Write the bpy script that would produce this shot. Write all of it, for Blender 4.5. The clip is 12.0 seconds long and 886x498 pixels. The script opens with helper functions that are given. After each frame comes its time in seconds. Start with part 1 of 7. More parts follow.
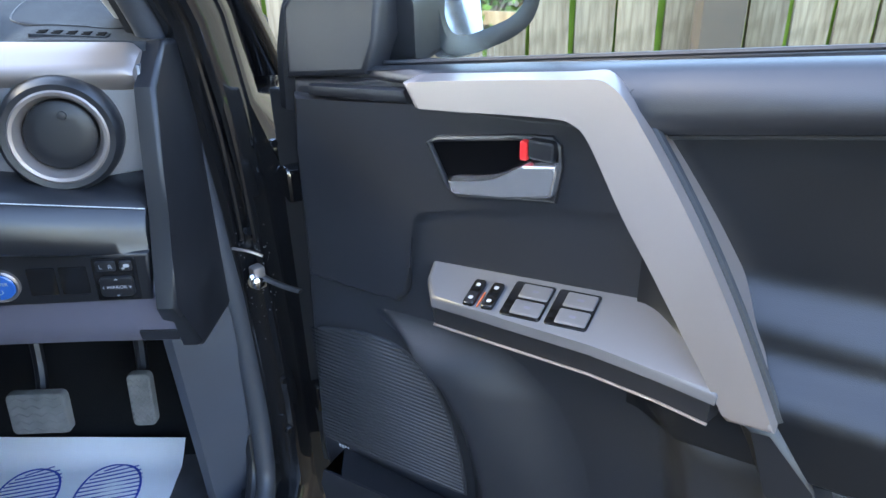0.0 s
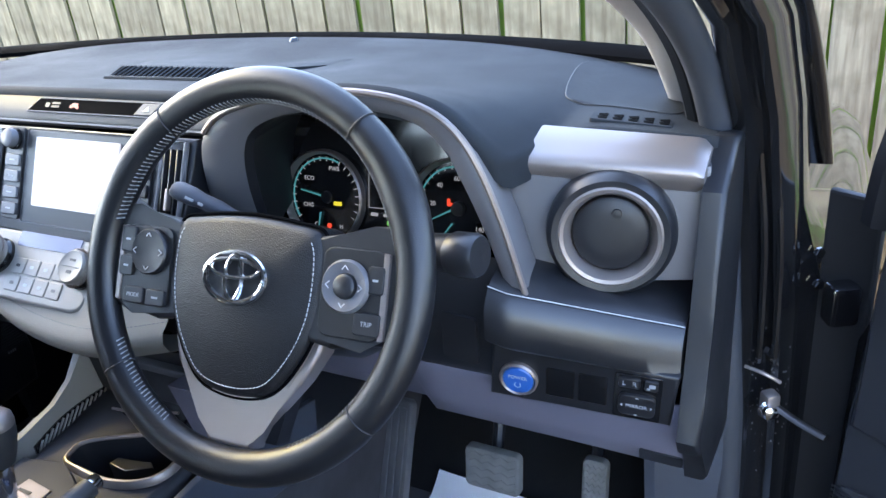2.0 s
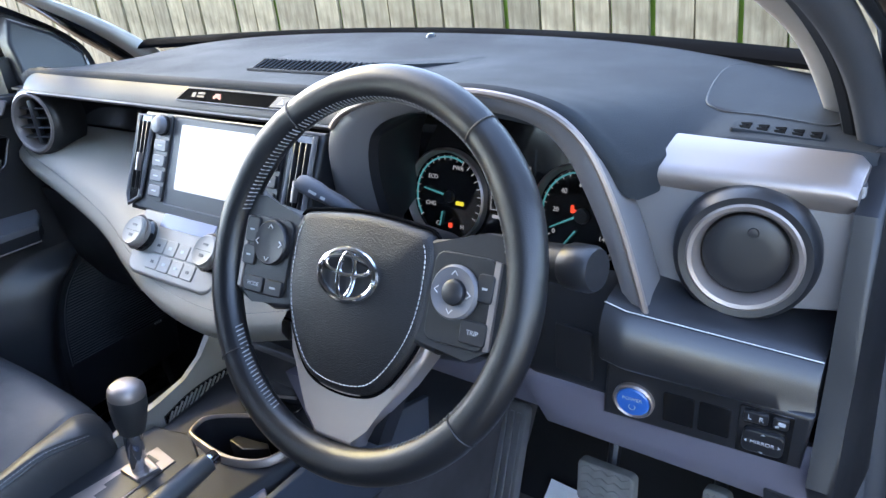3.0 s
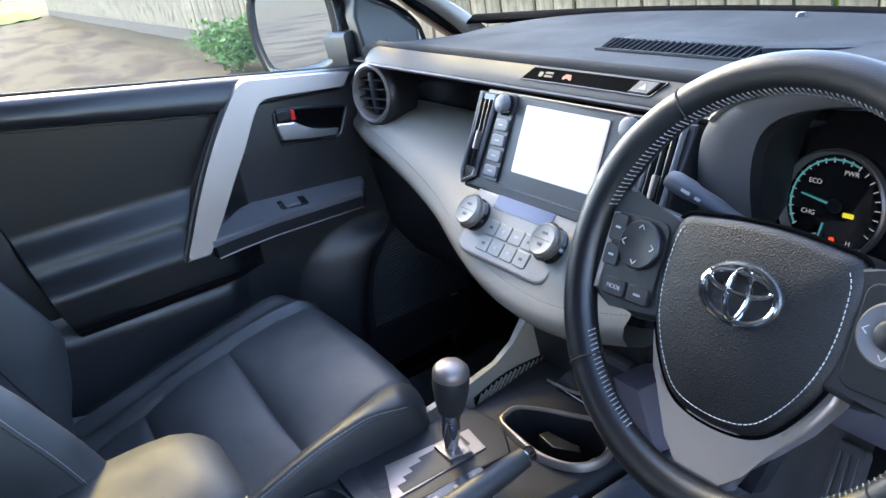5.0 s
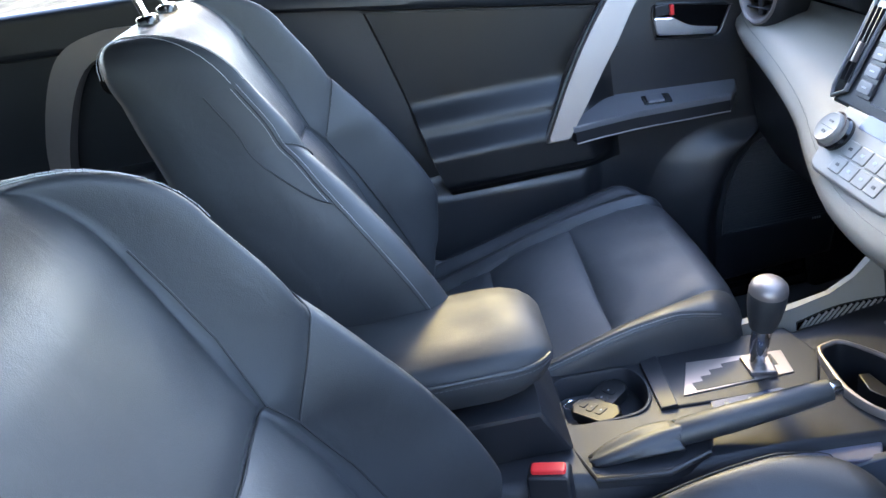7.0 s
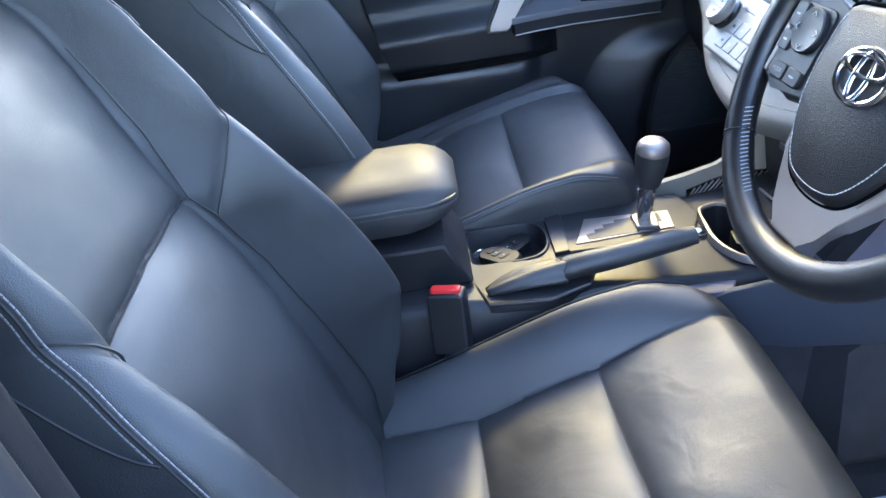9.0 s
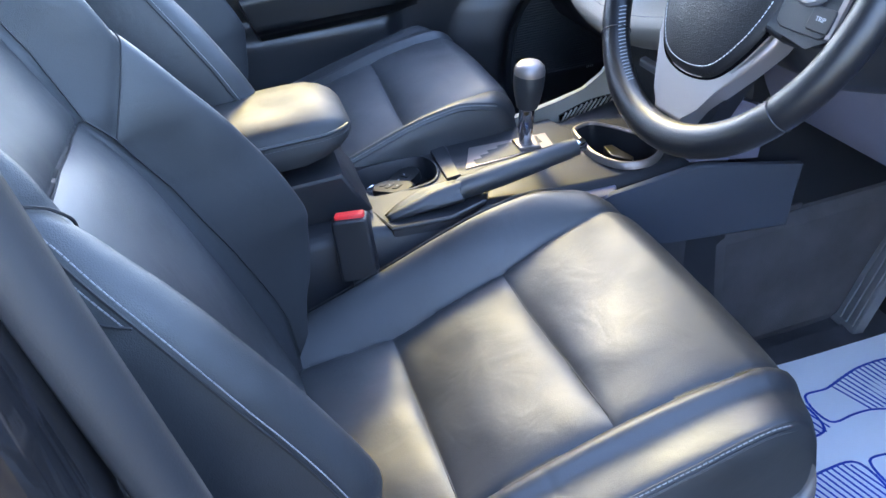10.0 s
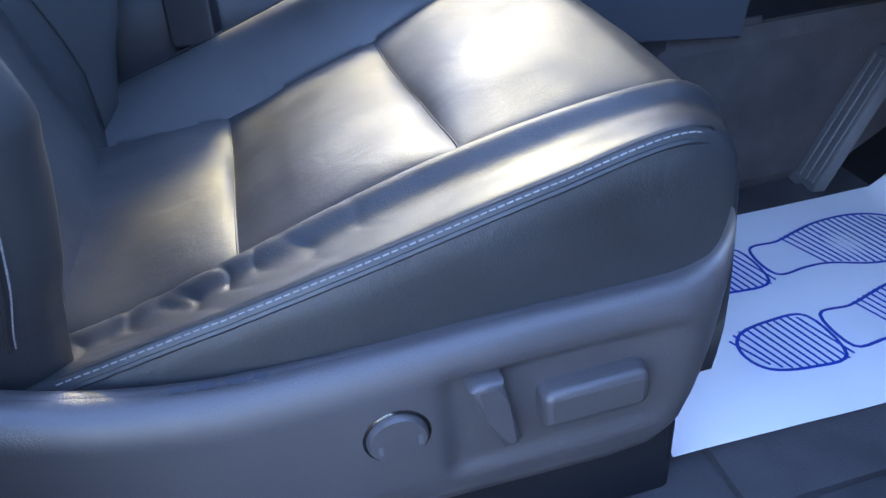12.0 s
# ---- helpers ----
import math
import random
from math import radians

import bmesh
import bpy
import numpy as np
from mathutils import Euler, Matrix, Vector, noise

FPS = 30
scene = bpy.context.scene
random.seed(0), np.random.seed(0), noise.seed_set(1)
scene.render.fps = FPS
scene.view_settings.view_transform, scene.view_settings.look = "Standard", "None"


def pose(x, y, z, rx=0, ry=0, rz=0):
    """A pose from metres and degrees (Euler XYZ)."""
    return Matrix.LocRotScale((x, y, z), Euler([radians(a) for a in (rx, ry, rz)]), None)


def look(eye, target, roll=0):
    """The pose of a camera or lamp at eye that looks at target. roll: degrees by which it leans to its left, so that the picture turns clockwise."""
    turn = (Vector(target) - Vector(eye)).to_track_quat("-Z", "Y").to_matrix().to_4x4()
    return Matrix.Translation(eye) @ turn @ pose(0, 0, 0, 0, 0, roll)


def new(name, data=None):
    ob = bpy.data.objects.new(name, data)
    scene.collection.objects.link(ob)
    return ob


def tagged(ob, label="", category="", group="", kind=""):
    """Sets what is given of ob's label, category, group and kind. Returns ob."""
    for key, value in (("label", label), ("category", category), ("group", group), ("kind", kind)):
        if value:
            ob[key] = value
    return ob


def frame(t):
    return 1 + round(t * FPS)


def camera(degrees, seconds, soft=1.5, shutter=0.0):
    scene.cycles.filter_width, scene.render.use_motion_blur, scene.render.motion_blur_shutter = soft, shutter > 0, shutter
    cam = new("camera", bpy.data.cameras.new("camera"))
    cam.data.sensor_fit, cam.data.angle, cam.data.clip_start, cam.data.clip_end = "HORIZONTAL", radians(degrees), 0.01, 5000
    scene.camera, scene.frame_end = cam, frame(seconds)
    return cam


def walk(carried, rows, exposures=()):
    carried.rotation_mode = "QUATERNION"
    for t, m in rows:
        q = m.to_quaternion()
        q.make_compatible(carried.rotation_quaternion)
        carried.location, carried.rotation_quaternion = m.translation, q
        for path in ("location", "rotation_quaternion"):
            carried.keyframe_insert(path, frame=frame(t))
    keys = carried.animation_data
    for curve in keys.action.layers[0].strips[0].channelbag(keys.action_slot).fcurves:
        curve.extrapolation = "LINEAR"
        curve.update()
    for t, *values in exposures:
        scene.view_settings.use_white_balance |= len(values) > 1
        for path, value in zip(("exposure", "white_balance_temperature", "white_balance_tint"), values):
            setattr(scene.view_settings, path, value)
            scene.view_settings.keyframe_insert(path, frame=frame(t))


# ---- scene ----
cam = camera(59.4, 12.0)
PATH = [
    (0, (1.027, 0.011, 1.401), (1.051, 1.761, 0.431), -1.8),
    (0.5, (0.943, 0.061, 1.416), (0.738, 1.814, 0.475), -3.1),
    (1, (0.868, 0.082, 1.431), (0.414, 1.807, 0.526), -4.3),
    (1.5, (0.84, 0.101, 1.437), (0.14, 1.756, 0.56), -5.4),
    (2, (0.831, 0.136, 1.445), (-0.067, 1.7, 0.581), -6.3),
    (2.5, (0.843, 0.159, 1.449), (-0.229, 1.613, 0.591), -7.2),
    (2.7, (0.847, 0.164, 1.447), (-0.278, 1.582, 0.595), -7.4),
    (4.3, (0.706, 0.172, 1.439), (-0.736, 1.298, 0.631), -7.9),
    (4.5, (0.708, 0.17, 1.451), (-0.788, 1.216, 0.634), -8.8),
    (5, (0.707, 0.141, 1.449), (-0.9, 1.02, 0.647), -9.8),
    (5.5, (0.707, 0.129, 1.46), (-0.993, 0.783, 0.634), -11.2),
    (6, (0.725, 0.139, 1.463), (-1.041, 0.543, 0.615), -12.3),
    (6.5, (0.751, 0.158, 1.465), (-1.046, 0.321, 0.602), -12.7),
    (7, (0.792, 0.169, 1.465), (-1.005, 0.106, 0.589), -12.8),
    (7.2, (0.808, 0.175, 1.466), (-0.981, 0.043, 0.582), -12.9),
    (9, (0.959, 0.233, 1.401), (-0.758, 0.192, 0.377), -10.2),
    (9.5, (0.982, 0.198, 1.384), (-0.704, 0.352, 0.319), -9.9),
    (10, (1.017, 0.148, 1.341), (-0.63, 0.47, 0.254), -9.1),
    (10.5, (1.034, 0.161, 1.288), (-0.588, 0.547, 0.185), -7.0),
    (11, (1.035, 0.202, 1.216), (-0.576, 0.575, 0.09), -6.2),
    (11.5, (1.006, 0.243, 1.111), (-0.595, 0.6, -0.034), -5.8),
    (12, (0.986, 0.261, 1.026), (-0.613, 0.616, -0.121), -5.3),
]
walk(cam, [(t, look(eye, target, roll)) for t, eye, target, roll in PATH], [(0, 4.0, 6700, 14), (1, 3.92, 6600, 18), (2.7, 3.95, 6700, 18), (5, 3.85, 6700, 18), (7, 4.22, 6600, 18), (9, 4.35, 6350, 18), (10.5, 4.35, 6050, 20), (12, 4.1, 5750, 22)])

# ---- world, sun, exposure ----
SUN_EL, SUN_AZ = radians(32), radians(277)  # azimuth clockwise from +y
world = bpy.data.worlds.new("sky")
scene.world = world
world.use_nodes = True
wn = world.node_tree
sky = wn.nodes.new("ShaderNodeTexSky")
sky.sky_type, sky.sun_disc = "NISHITA", False
sky.sun_elevation, sky.sun_rotation = SUN_EL, SUN_AZ
sky.dust_density, sky.air_density = 0.6, 1.0
wn.links.new(sky.outputs[0], wn.nodes["Background"].inputs[0])
wn.nodes["Background"].inputs[1].default_value = 0.15
sun = new("sun", bpy.data.lights.new("sun", "SUN"))
sun.data.energy, sun.data.angle, sun.data.color = 0.225, radians(10), (1.0, 0.80, 0.13)
sun.matrix_world = look((0, 0, 0), (-math.sin(SUN_AZ) * math.cos(SUN_EL), -math.cos(SUN_AZ) * math.cos(SUN_EL), -math.sin(SUN_EL)))

# ---- materials ----


def material(name, colour, rough, metal=0.0, grain=400.0, bump=0.0, vary=0.12, stain=6.0, spec=0.5, coat=0.0, tint=None, cells=False, glow=None, crease=0.0):
    """Principled surface with fine grain, wide stains and roughness wear, all in metres."""
    m = bpy.data.materials.new(name)
    m.use_nodes = True
    n, l = m.node_tree.nodes, m.node_tree.links
    b = n["Principled BSDF"]
    at = n.new("ShaderNodeTexCoord")
    wide = n.new("ShaderNodeTexNoise")
    wide.inputs["Scale"].default_value, wide.inputs["Detail"].default_value = stain, 5
    l.new(at.outputs["Object"], wide.inputs["Vector"])
    fine = n.new("ShaderNodeTexVoronoi" if cells else "ShaderNodeTexNoise")
    fine.inputs["Scale"].default_value = grain
    l.new(at.outputs["Object"], fine.inputs["Vector"])
    mix = n.new("ShaderNodeMix")
    mix.data_type = "RGBA"
    dark = tuple(c * (1 - vary * 1.6) for c in colour)
    light = tint or tuple(min(1, c * (1 + vary)) for c in colour)
    mix.inputs[6].default_value, mix.inputs[7].default_value = (*dark, 1), (*light, 1)
    l.new(wide.outputs[0], mix.inputs[0])
    l.new(mix.outputs[2], b.inputs["Base Color"])
    rr = n.new("ShaderNodeMapRange")
    rr.inputs[1].default_value, rr.inputs[2].default_value = 0.3, 0.7
    rr.inputs[3].default_value, rr.inputs[4].default_value = rough * 0.82, min(1, rough * 1.2)
    l.new(wide.outputs[0], rr.inputs[0])
    l.new(rr.outputs[0], b.inputs["Roughness"])
    b.inputs["Metallic"].default_value = metal
    b.inputs["Specular IOR Level"].default_value = spec
    b.inputs["Coat Weight"].default_value = coat
    b.inputs["Coat Roughness"].default_value = 0.05
    if bump:
        bn = n.new("ShaderNodeBump")
        bn.inputs["Strength"].default_value, bn.inputs["Distance"].default_value = bump, 0.0006
        l.new(fine.outputs[0], bn.inputs["Height"])
        l.new(bn.outputs[0], b.inputs["Normal"])
        if crease:
            soft, sb = n.new("ShaderNodeTexNoise"), n.new("ShaderNodeBump")
            soft.inputs["Scale"].default_value, soft.inputs["Detail"].default_value, soft.inputs["Distortion"].default_value = 17, 4, 0.6
            sb.inputs["Strength"].default_value, sb.inputs["Distance"].default_value = crease, 0.004
            l.new(at.outputs["Object"], soft.inputs["Vector"])
            l.new(soft.outputs[0], sb.inputs["Height"])
            l.new(sb.outputs[0], bn.inputs["Normal"])
    if glow:
        b.inputs["Emission Color"].default_value = (*glow[:3], 1)
        b.inputs["Emission Strength"].default_value = glow[3]
    return m


LEATHER = material("black leather", (0.026, 0.0285, 0.032), 0.50, grain=1000, bump=0.24, vary=0.4, stain=9, cells=True, spec=0.74, crease=0.4)
LID = material("worn armrest leather", (0.034, 0.035, 0.036), 0.55, grain=1000, bump=0.2, vary=0.3, stain=14, cells=True, spec=0.5, crease=0.15)
WHEEL_LEATHER = material("steering leather", (0.010, 0.0105, 0.0125), 0.33, spec=0.5, grain=1100, bump=0.25, vary=0.3, cells=True)
AIRBAG = material("coarse grained airbag leather", (0.011, 0.011, 0.0125), 0.42, spec=0.4, grain=760, bump=0.6, vary=0.3, cells=True)
PAD = material("grained soft plastic", (0.014, 0.015, 0.018), 0.37, spec=0.6, grain=1100, bump=0.12, vary=0.18, cells=True)
DASHTOP = material("dash top plastic", (0.022, 0.026, 0.031), 0.72, grain=800, bump=0.4, vary=0.2, cells=True, spec=0.14)
BAND = material("brushed dark grey trim", (0.062, 0.060, 0.059), 0.5, metal=0.1, grain=900, bump=0.15, vary=0.12, spec=0.25)
INSERT = material("soft black door leather", (0.0075, 0.008, 0.0095), 0.36, spec=0.5, grain=1100, bump=0.12, vary=0.18, cells=True)
HARD = material("hard black plastic", (0.0125, 0.0133, 0.0162), 0.42, spec=0.5, grain=1100, bump=0.14, vary=0.2, cells=True)
# Dark plastics in reality: warm light from the passenger window is in these two colours.
SOFTPAD = material("leather-look dash pad with warm light in its grey", (0.25, 0.228, 0.19), 0.5, grain=700, bump=0.35, vary=0.15, cells=True)
CLIMATE = material("panel plastic with warm light in its grey", (0.25, 0.235, 0.21), 0.42, grain=900, bump=0.1, vary=0.08)
HANDLE = material("brushed chrome", (0.78, 0.79, 0.82), 0.22, metal=0.9, vary=0.05)
KICK = material("blue-grey plastic", (0.052, 0.059, 0.076), 0.5, grain=900, bump=0.2, vary=0.15, cells=True)
SHIELD = material("satin grey-black plastic", (0.068, 0.064, 0.068), 0.38, grain=900, bump=0.25, vary=0.2, cells=True, spec=0.6)
DOORSKIN = material("dark grey door plastic", (0.019, 0.020, 0.024), 0.38, grain=900, bump=0.2, vary=0.2, cells=True, spec=0.75)
CONSOLE = material("satin black console plastic", (0.021, 0.022, 0.026), 0.46, grain=900, bump=0.2, vary=0.2, cells=True, spec=0.35)
KNEE = material("matt grey plastic", (0.135, 0.133, 0.18), 0.55, grain=900, bump=0.2, vary=0.12, cells=True)
GREYTRIM = material("grey textured trim", (0.135, 0.135, 0.145), 0.45, metal=0.25, grain=900, bump=0.15, vary=0.1)
SATIN = material("satin silver paint", (0.285, 0.245, 0.228), 0.40, metal=0.65, grain=1500, bump=0.05, vary=0.08)
CHROME = material("chrome", (0.85, 0.86, 0.88), 0.12, metal=1.0, vary=0.03)
PIANO = material("gloss black", (0.008, 0.008, 0.009), 0.12, vary=0.2, coat=0.4)
PAINT = material("black car paint", (0.010, 0.010, 0.011), 0.14, vary=0.3, stain=20, coat=1.0, grain=300, bump=0.02)
# Near-black that paints the shade of recesses modelled almost flat; also the windscreen seal.
VOID = material("dull black for recess shade and seal", (0.003, 0.003, 0.0035), 0.9, vary=0.2, spec=0.02)
GRILLE = material("grey-black grille plastic", (0.040, 0.041, 0.046), 0.5, vary=0.15, spec=0.6)
# Darker copy of the carpet: the deep footwell's shade is in its colour.
SHADED_CARPET = material("carpet darkened for shade", (0.018, 0.018, 0.019), 0.95, grain=420, bump=0.8, vary=0.3, spec=0.05)
FOB = material("key case plastic", (0.010, 0.0105, 0.012), 0.38, grain=900, bump=0.1, vary=0.2, spec=0.45)
INDIGO = material("dark blue gloss panel", (0.012, 0.022, 0.055), 0.22, vary=0.1, spec=0.5)
ORANGE = material("orange ink", (0.45, 0.10, 0.03), 0.6, vary=0.1)
GUNMETAL = material("dark bare steel", (0.16, 0.15, 0.14), 0.35, metal=0.9, vary=0.3, stain=60)
RUBBER = material("black rubber", (0.022, 0.022, 0.024), 0.55, grain=600, bump=0.2, vary=0.2)
SEAL = material("grey door rubber", (0.048, 0.052, 0.062), 0.5, grain=600, bump=0.2, vary=0.2)
CARPET = material("dark carpet", (0.085, 0.082, 0.086), 0.95, grain=420, bump=1.0, vary=0.35, stain=14, spec=0.1)
PILLAR = material("grey pillar trim", (0.46, 0.43, 0.41), 0.6, grain=900, bump=0.15, vary=0.08)
HEADLINER = material("grey headliner", (0.42, 0.41, 0.40), 0.9, grain=700, bump=0.4, vary=0.06)
STITCH = material("white thread", (0.50, 0.50, 0.49), 0.7, vary=0.15, stain=200)
THREAD = material("grey thread", (0.27, 0.27, 0.27), 0.7, vary=0.15, stain=200)
DARKSTITCH = material("dark thread", (0.10, 0.10, 0.11), 0.7, vary=0.15, stain=200)
PAPER = material("white paper", (0.86, 0.87, 0.90), 0.7, grain=300, bump=0.15, vary=0.03, stain=8)
BLUEINK = material("blue ink", (0.02, 0.06, 0.42), 0.65, vary=0.1)
RED = material("red plastic", (0.75, 0.03, 0.03), 0.35, vary=0.08)
BLUE = material("blue button", (0.02, 0.11, 0.40), 0.3, vary=0.08, coat=0.5)
WHITEINK = material("white print", (0.38, 0.39, 0.41), 0.6, vary=0.05)
PEDAL = material("worn pedal rubber", (0.20, 0.20, 0.19), 0.8, grain=350, bump=0.6, vary=0.35, stain=40)
FOOT = material("grey rubber", (0.13, 0.13, 0.135), 0.6, grain=500, bump=0.3, vary=0.3, stain=20)
SCREEN = material("lit screen", (0.25, 0.26, 0.28), 0.25, vary=0.01, glow=(0.93, 0.95, 1.0, 0.042))
LCD = material("lit blue display", (0.02, 0.03, 0.06), 0.2, vary=0.02, glow=(0.30, 0.45, 0.85, 0.022))
CYAN = material("cyan gauge light", (0.02, 0.1, 0.12), 0.4, glow=(0.12, 0.62, 0.66, 0.024))
GREEN = material("green gauge light", (0.02, 0.1, 0.02), 0.4, glow=(0.2, 0.8, 0.1, 0.05))
YELLOW = material("yellow gauge light", (0.1, 0.1, 0.02), 0.4, glow=(0.9, 0.8, 0.05, 0.06))
REDGLOW = material("red warning light", (0.1, 0.02, 0.02), 0.4, glow=(0.95, 0.08, 0.03, 0.07))
PINKGLOW = material("pale pink display light", (0.2, 0.15, 0.15), 0.4, glow=(0.85, 0.66, 0.66, 0.030))
WHITEGLOW = material("white gauge light", (0.1, 0.1, 0.1), 0.4, glow=(0.8, 0.85, 0.9, 0.026))
AMBER = material("amber warning light", (0.1, 0.02, 0.02), 0.4, glow=(1.0, 0.10, 0.03, 0.030))
SOIL = material("littered soil", (0.105, 0.075, 0.038), 0.95, grain=40, bump=1.0, vary=0.4, stain=3, spec=0.1)
LEAF = material("shrub leaf", (0.10, 0.20, 0.03), 0.6, vary=0.4, stain=12)
GRASS_GREEN = material("bright grass green", (0.16, 0.25, 0.03), 0.95, grain=60, bump=0.8, vary=0.4, stain=5, spec=0.1)
BARK = material("twig bark", (0.12, 0.09, 0.06), 0.9, vary=0.3)


def wood_material():
    m = bpy.data.materials.new("weathered fence wood")
    m.use_nodes = True
    n, l = m.node_tree.nodes, m.node_tree.links
    b = n["Principled BSDF"]
    at, info = n.new("ShaderNodeTexCoord"), n.new("ShaderNodeObjectInfo")
    stretch = n.new("ShaderNodeMapping")
    stretch.inputs["Scale"].default_value = (14, 14, 1.2)
    grain, spots = n.new("ShaderNodeTexNoise"), n.new("ShaderNodeTexNoise")
    grain.inputs["Scale"].default_value, grain.inputs["Detail"].default_value = 3, 8
    spots.inputs["Scale"].default_value, spots.inputs["Detail"].default_value = 4.5, 6
    l.new(at.outputs["Object"], stretch.inputs["Vector"])
    l.new(stretch.outputs[0], grain.inputs["Vector"])
    l.new(at.outputs["Object"], spots.inputs["Vector"])
    ramp = n.new("ShaderNodeValToRGB")
    ramp.color_ramp.elements[0].color, ramp.color_ramp.elements[1].color = (0.165, 0.120, 0.070, 1), (0.36, 0.285, 0.18, 1)
    ramp.color_ramp.elements[0].position, ramp.color_ramp.elements[1].position = 0.3, 0.65
    l.new(grain.outputs[0], ramp.inputs[0])
    tone = n.new("ShaderNodeMapRange")
    tone.inputs[3].default_value, tone.inputs[4].default_value = 0.7, 1.12
    l.new(info.outputs["Random"], tone.inputs[0])
    mul = n.new("ShaderNodeMix")
    mul.data_type, mul.blend_type, mul.inputs[0].default_value = "RGBA", "MULTIPLY", 1.0
    l.new(ramp.outputs[0], mul.inputs[6])
    l.new(tone.outputs[0], mul.inputs[7])
    moss = n.new("ShaderNodeMix")
    moss.data_type = "RGBA"
    moss.inputs[7].default_value = (0.12, 0.09, 0.05, 1)
    mr = n.new("ShaderNodeMapRange")
    mr.inputs[1].default_value, mr.inputs[2].default_value, mr.inputs[4].default_value = 0.50, 0.68, 0.85
    l.new(spots.outputs[0], mr.inputs[0])
    l.new(mr.outputs[0], moss.inputs[0])
    l.new(mul.outputs[2], moss.inputs[6])
    l.new(moss.outputs[2], b.inputs["Base Color"])
    b.inputs["Roughness"].default_value = 0.9
    bn = n.new("ShaderNodeBump")
    bn.inputs["Distance"].default_value, bn.inputs["Strength"].default_value = 0.003, 0.6
    l.new(grain.outputs[0], bn.inputs["Height"])
    l.new(bn.outputs[0], b.inputs["Normal"])
    return m


WOOD = wood_material()


def yard_material():
    """Pale worn concrete with long brown stains and patches of dirt."""
    m = bpy.data.materials.new("old concrete")
    m.use_nodes = True
    n, l = m.node_tree.nodes, m.node_tree.links
    b = n["Principled BSDF"]
    at, stretch = n.new("ShaderNodeTexCoord"), n.new("ShaderNodeMapping")
    stretch.inputs["Scale"].default_value = (0.55, 1.5, 1.0)
    l.new(at.outputs["Object"], stretch.inputs["Vector"])
    wide, fine, mix = n.new("ShaderNodeTexNoise"), n.new("ShaderNodeTexNoise"), n.new("ShaderNodeMix")
    wide.inputs["Scale"].default_value, wide.inputs["Detail"].default_value, wide.inputs["Distortion"].default_value = 0.9, 7, 0.5
    fine.inputs["Scale"].default_value, fine.inputs["Detail"].default_value = 24, 6
    l.new(stretch.outputs[0], wide.inputs["Vector"])
    l.new(at.outputs["Object"], fine.inputs["Vector"])
    ramp = n.new("ShaderNodeValToRGB")
    ramp.color_ramp.elements[0].color, ramp.color_ramp.elements[1].color = (0.044, 0.024, 0.011, 1), (0.098, 0.070, 0.038, 1)
    ramp.color_ramp.elements[0].position, ramp.color_ramp.elements[1].position = 0.40, 0.54
    l.new(wide.outputs[0], ramp.inputs[0])
    mix.data_type, mix.blend_type, mix.inputs[0].default_value = "RGBA", "OVERLAY", 0.35
    l.new(ramp.outputs[0], mix.inputs[6])
    l.new(fine.outputs[0], mix.inputs[7])
    l.new(mix.outputs[2], b.inputs["Base Color"])
    b.inputs["Roughness"].default_value, b.inputs["Specular IOR Level"].default_value = 0.92, 0.15
    bump = n.new("ShaderNodeBump")
    bump.inputs["Strength"].default_value, bump.inputs["Distance"].default_value = 0.5, 0.004
    l.new(fine.outputs[0], bump.inputs["Height"])
    l.new(bump.outputs[0], b.inputs["Normal"])
    return m


CONCRETE = yard_material()


def glass_material(name, tint, rough=0.0):
    m = bpy.data.materials.new(name)
    m.use_nodes = True
    n, l = m.node_tree.nodes, m.node_tree.links
    n.remove(n["Principled BSDF"])
    clear, gloss, mix = n.new("ShaderNodeBsdfTransparent"), n.new("ShaderNodeBsdfGlossy"), n.new("ShaderNodeMixShader")
    clear.inputs[0].default_value = (*tint, 1)
    gloss.inputs["Roughness"].default_value = rough
    edge, power, scale = n.new("ShaderNodeLayerWeight"), n.new("ShaderNodeMath"), n.new("ShaderNodeMath")
    power.operation, power.inputs[1].default_value = "POWER", 4.0
    scale.operation, scale.inputs[1].default_value, scale.inputs[2].default_value = "MULTIPLY_ADD", 0.12, 0.006
    l.new(edge.outputs["Facing"], power.inputs[0])
    l.new(power.outputs[0], scale.inputs[0])
    l.new(scale.outputs[0], mix.inputs[0])
    l.new(clear.outputs[0], mix.inputs[1])
    l.new(gloss.outputs[0], mix.inputs[2])
    l.new(mix.outputs[0], n["Material Output"].inputs[0])
    return m


GLASS = glass_material("clear car glass", (0.93, 0.96, 0.95))
SCREENGLASS = glass_material("tinted windscreen glass", (0.80, 0.84, 0.82))
# Tint chosen to cut the light that enters the rear cabin.
DIMMING_GLASS = glass_material("dark glass that dims the rear cabin", (0.45, 0.47, 0.46))
MIRROR = material("mirror glass", (0.9, 0.92, 0.93), 0.02, metal=1.0, vary=0.01)

# ---- mesh helpers ----


def V(*a):
    return Vector(a)


def thing(name, at, label, category, group="", kind=""):
    ob = new(name)
    ob.location, ob.empty_display_size = at, 0.05
    return tagged(ob, label, category, group, kind)


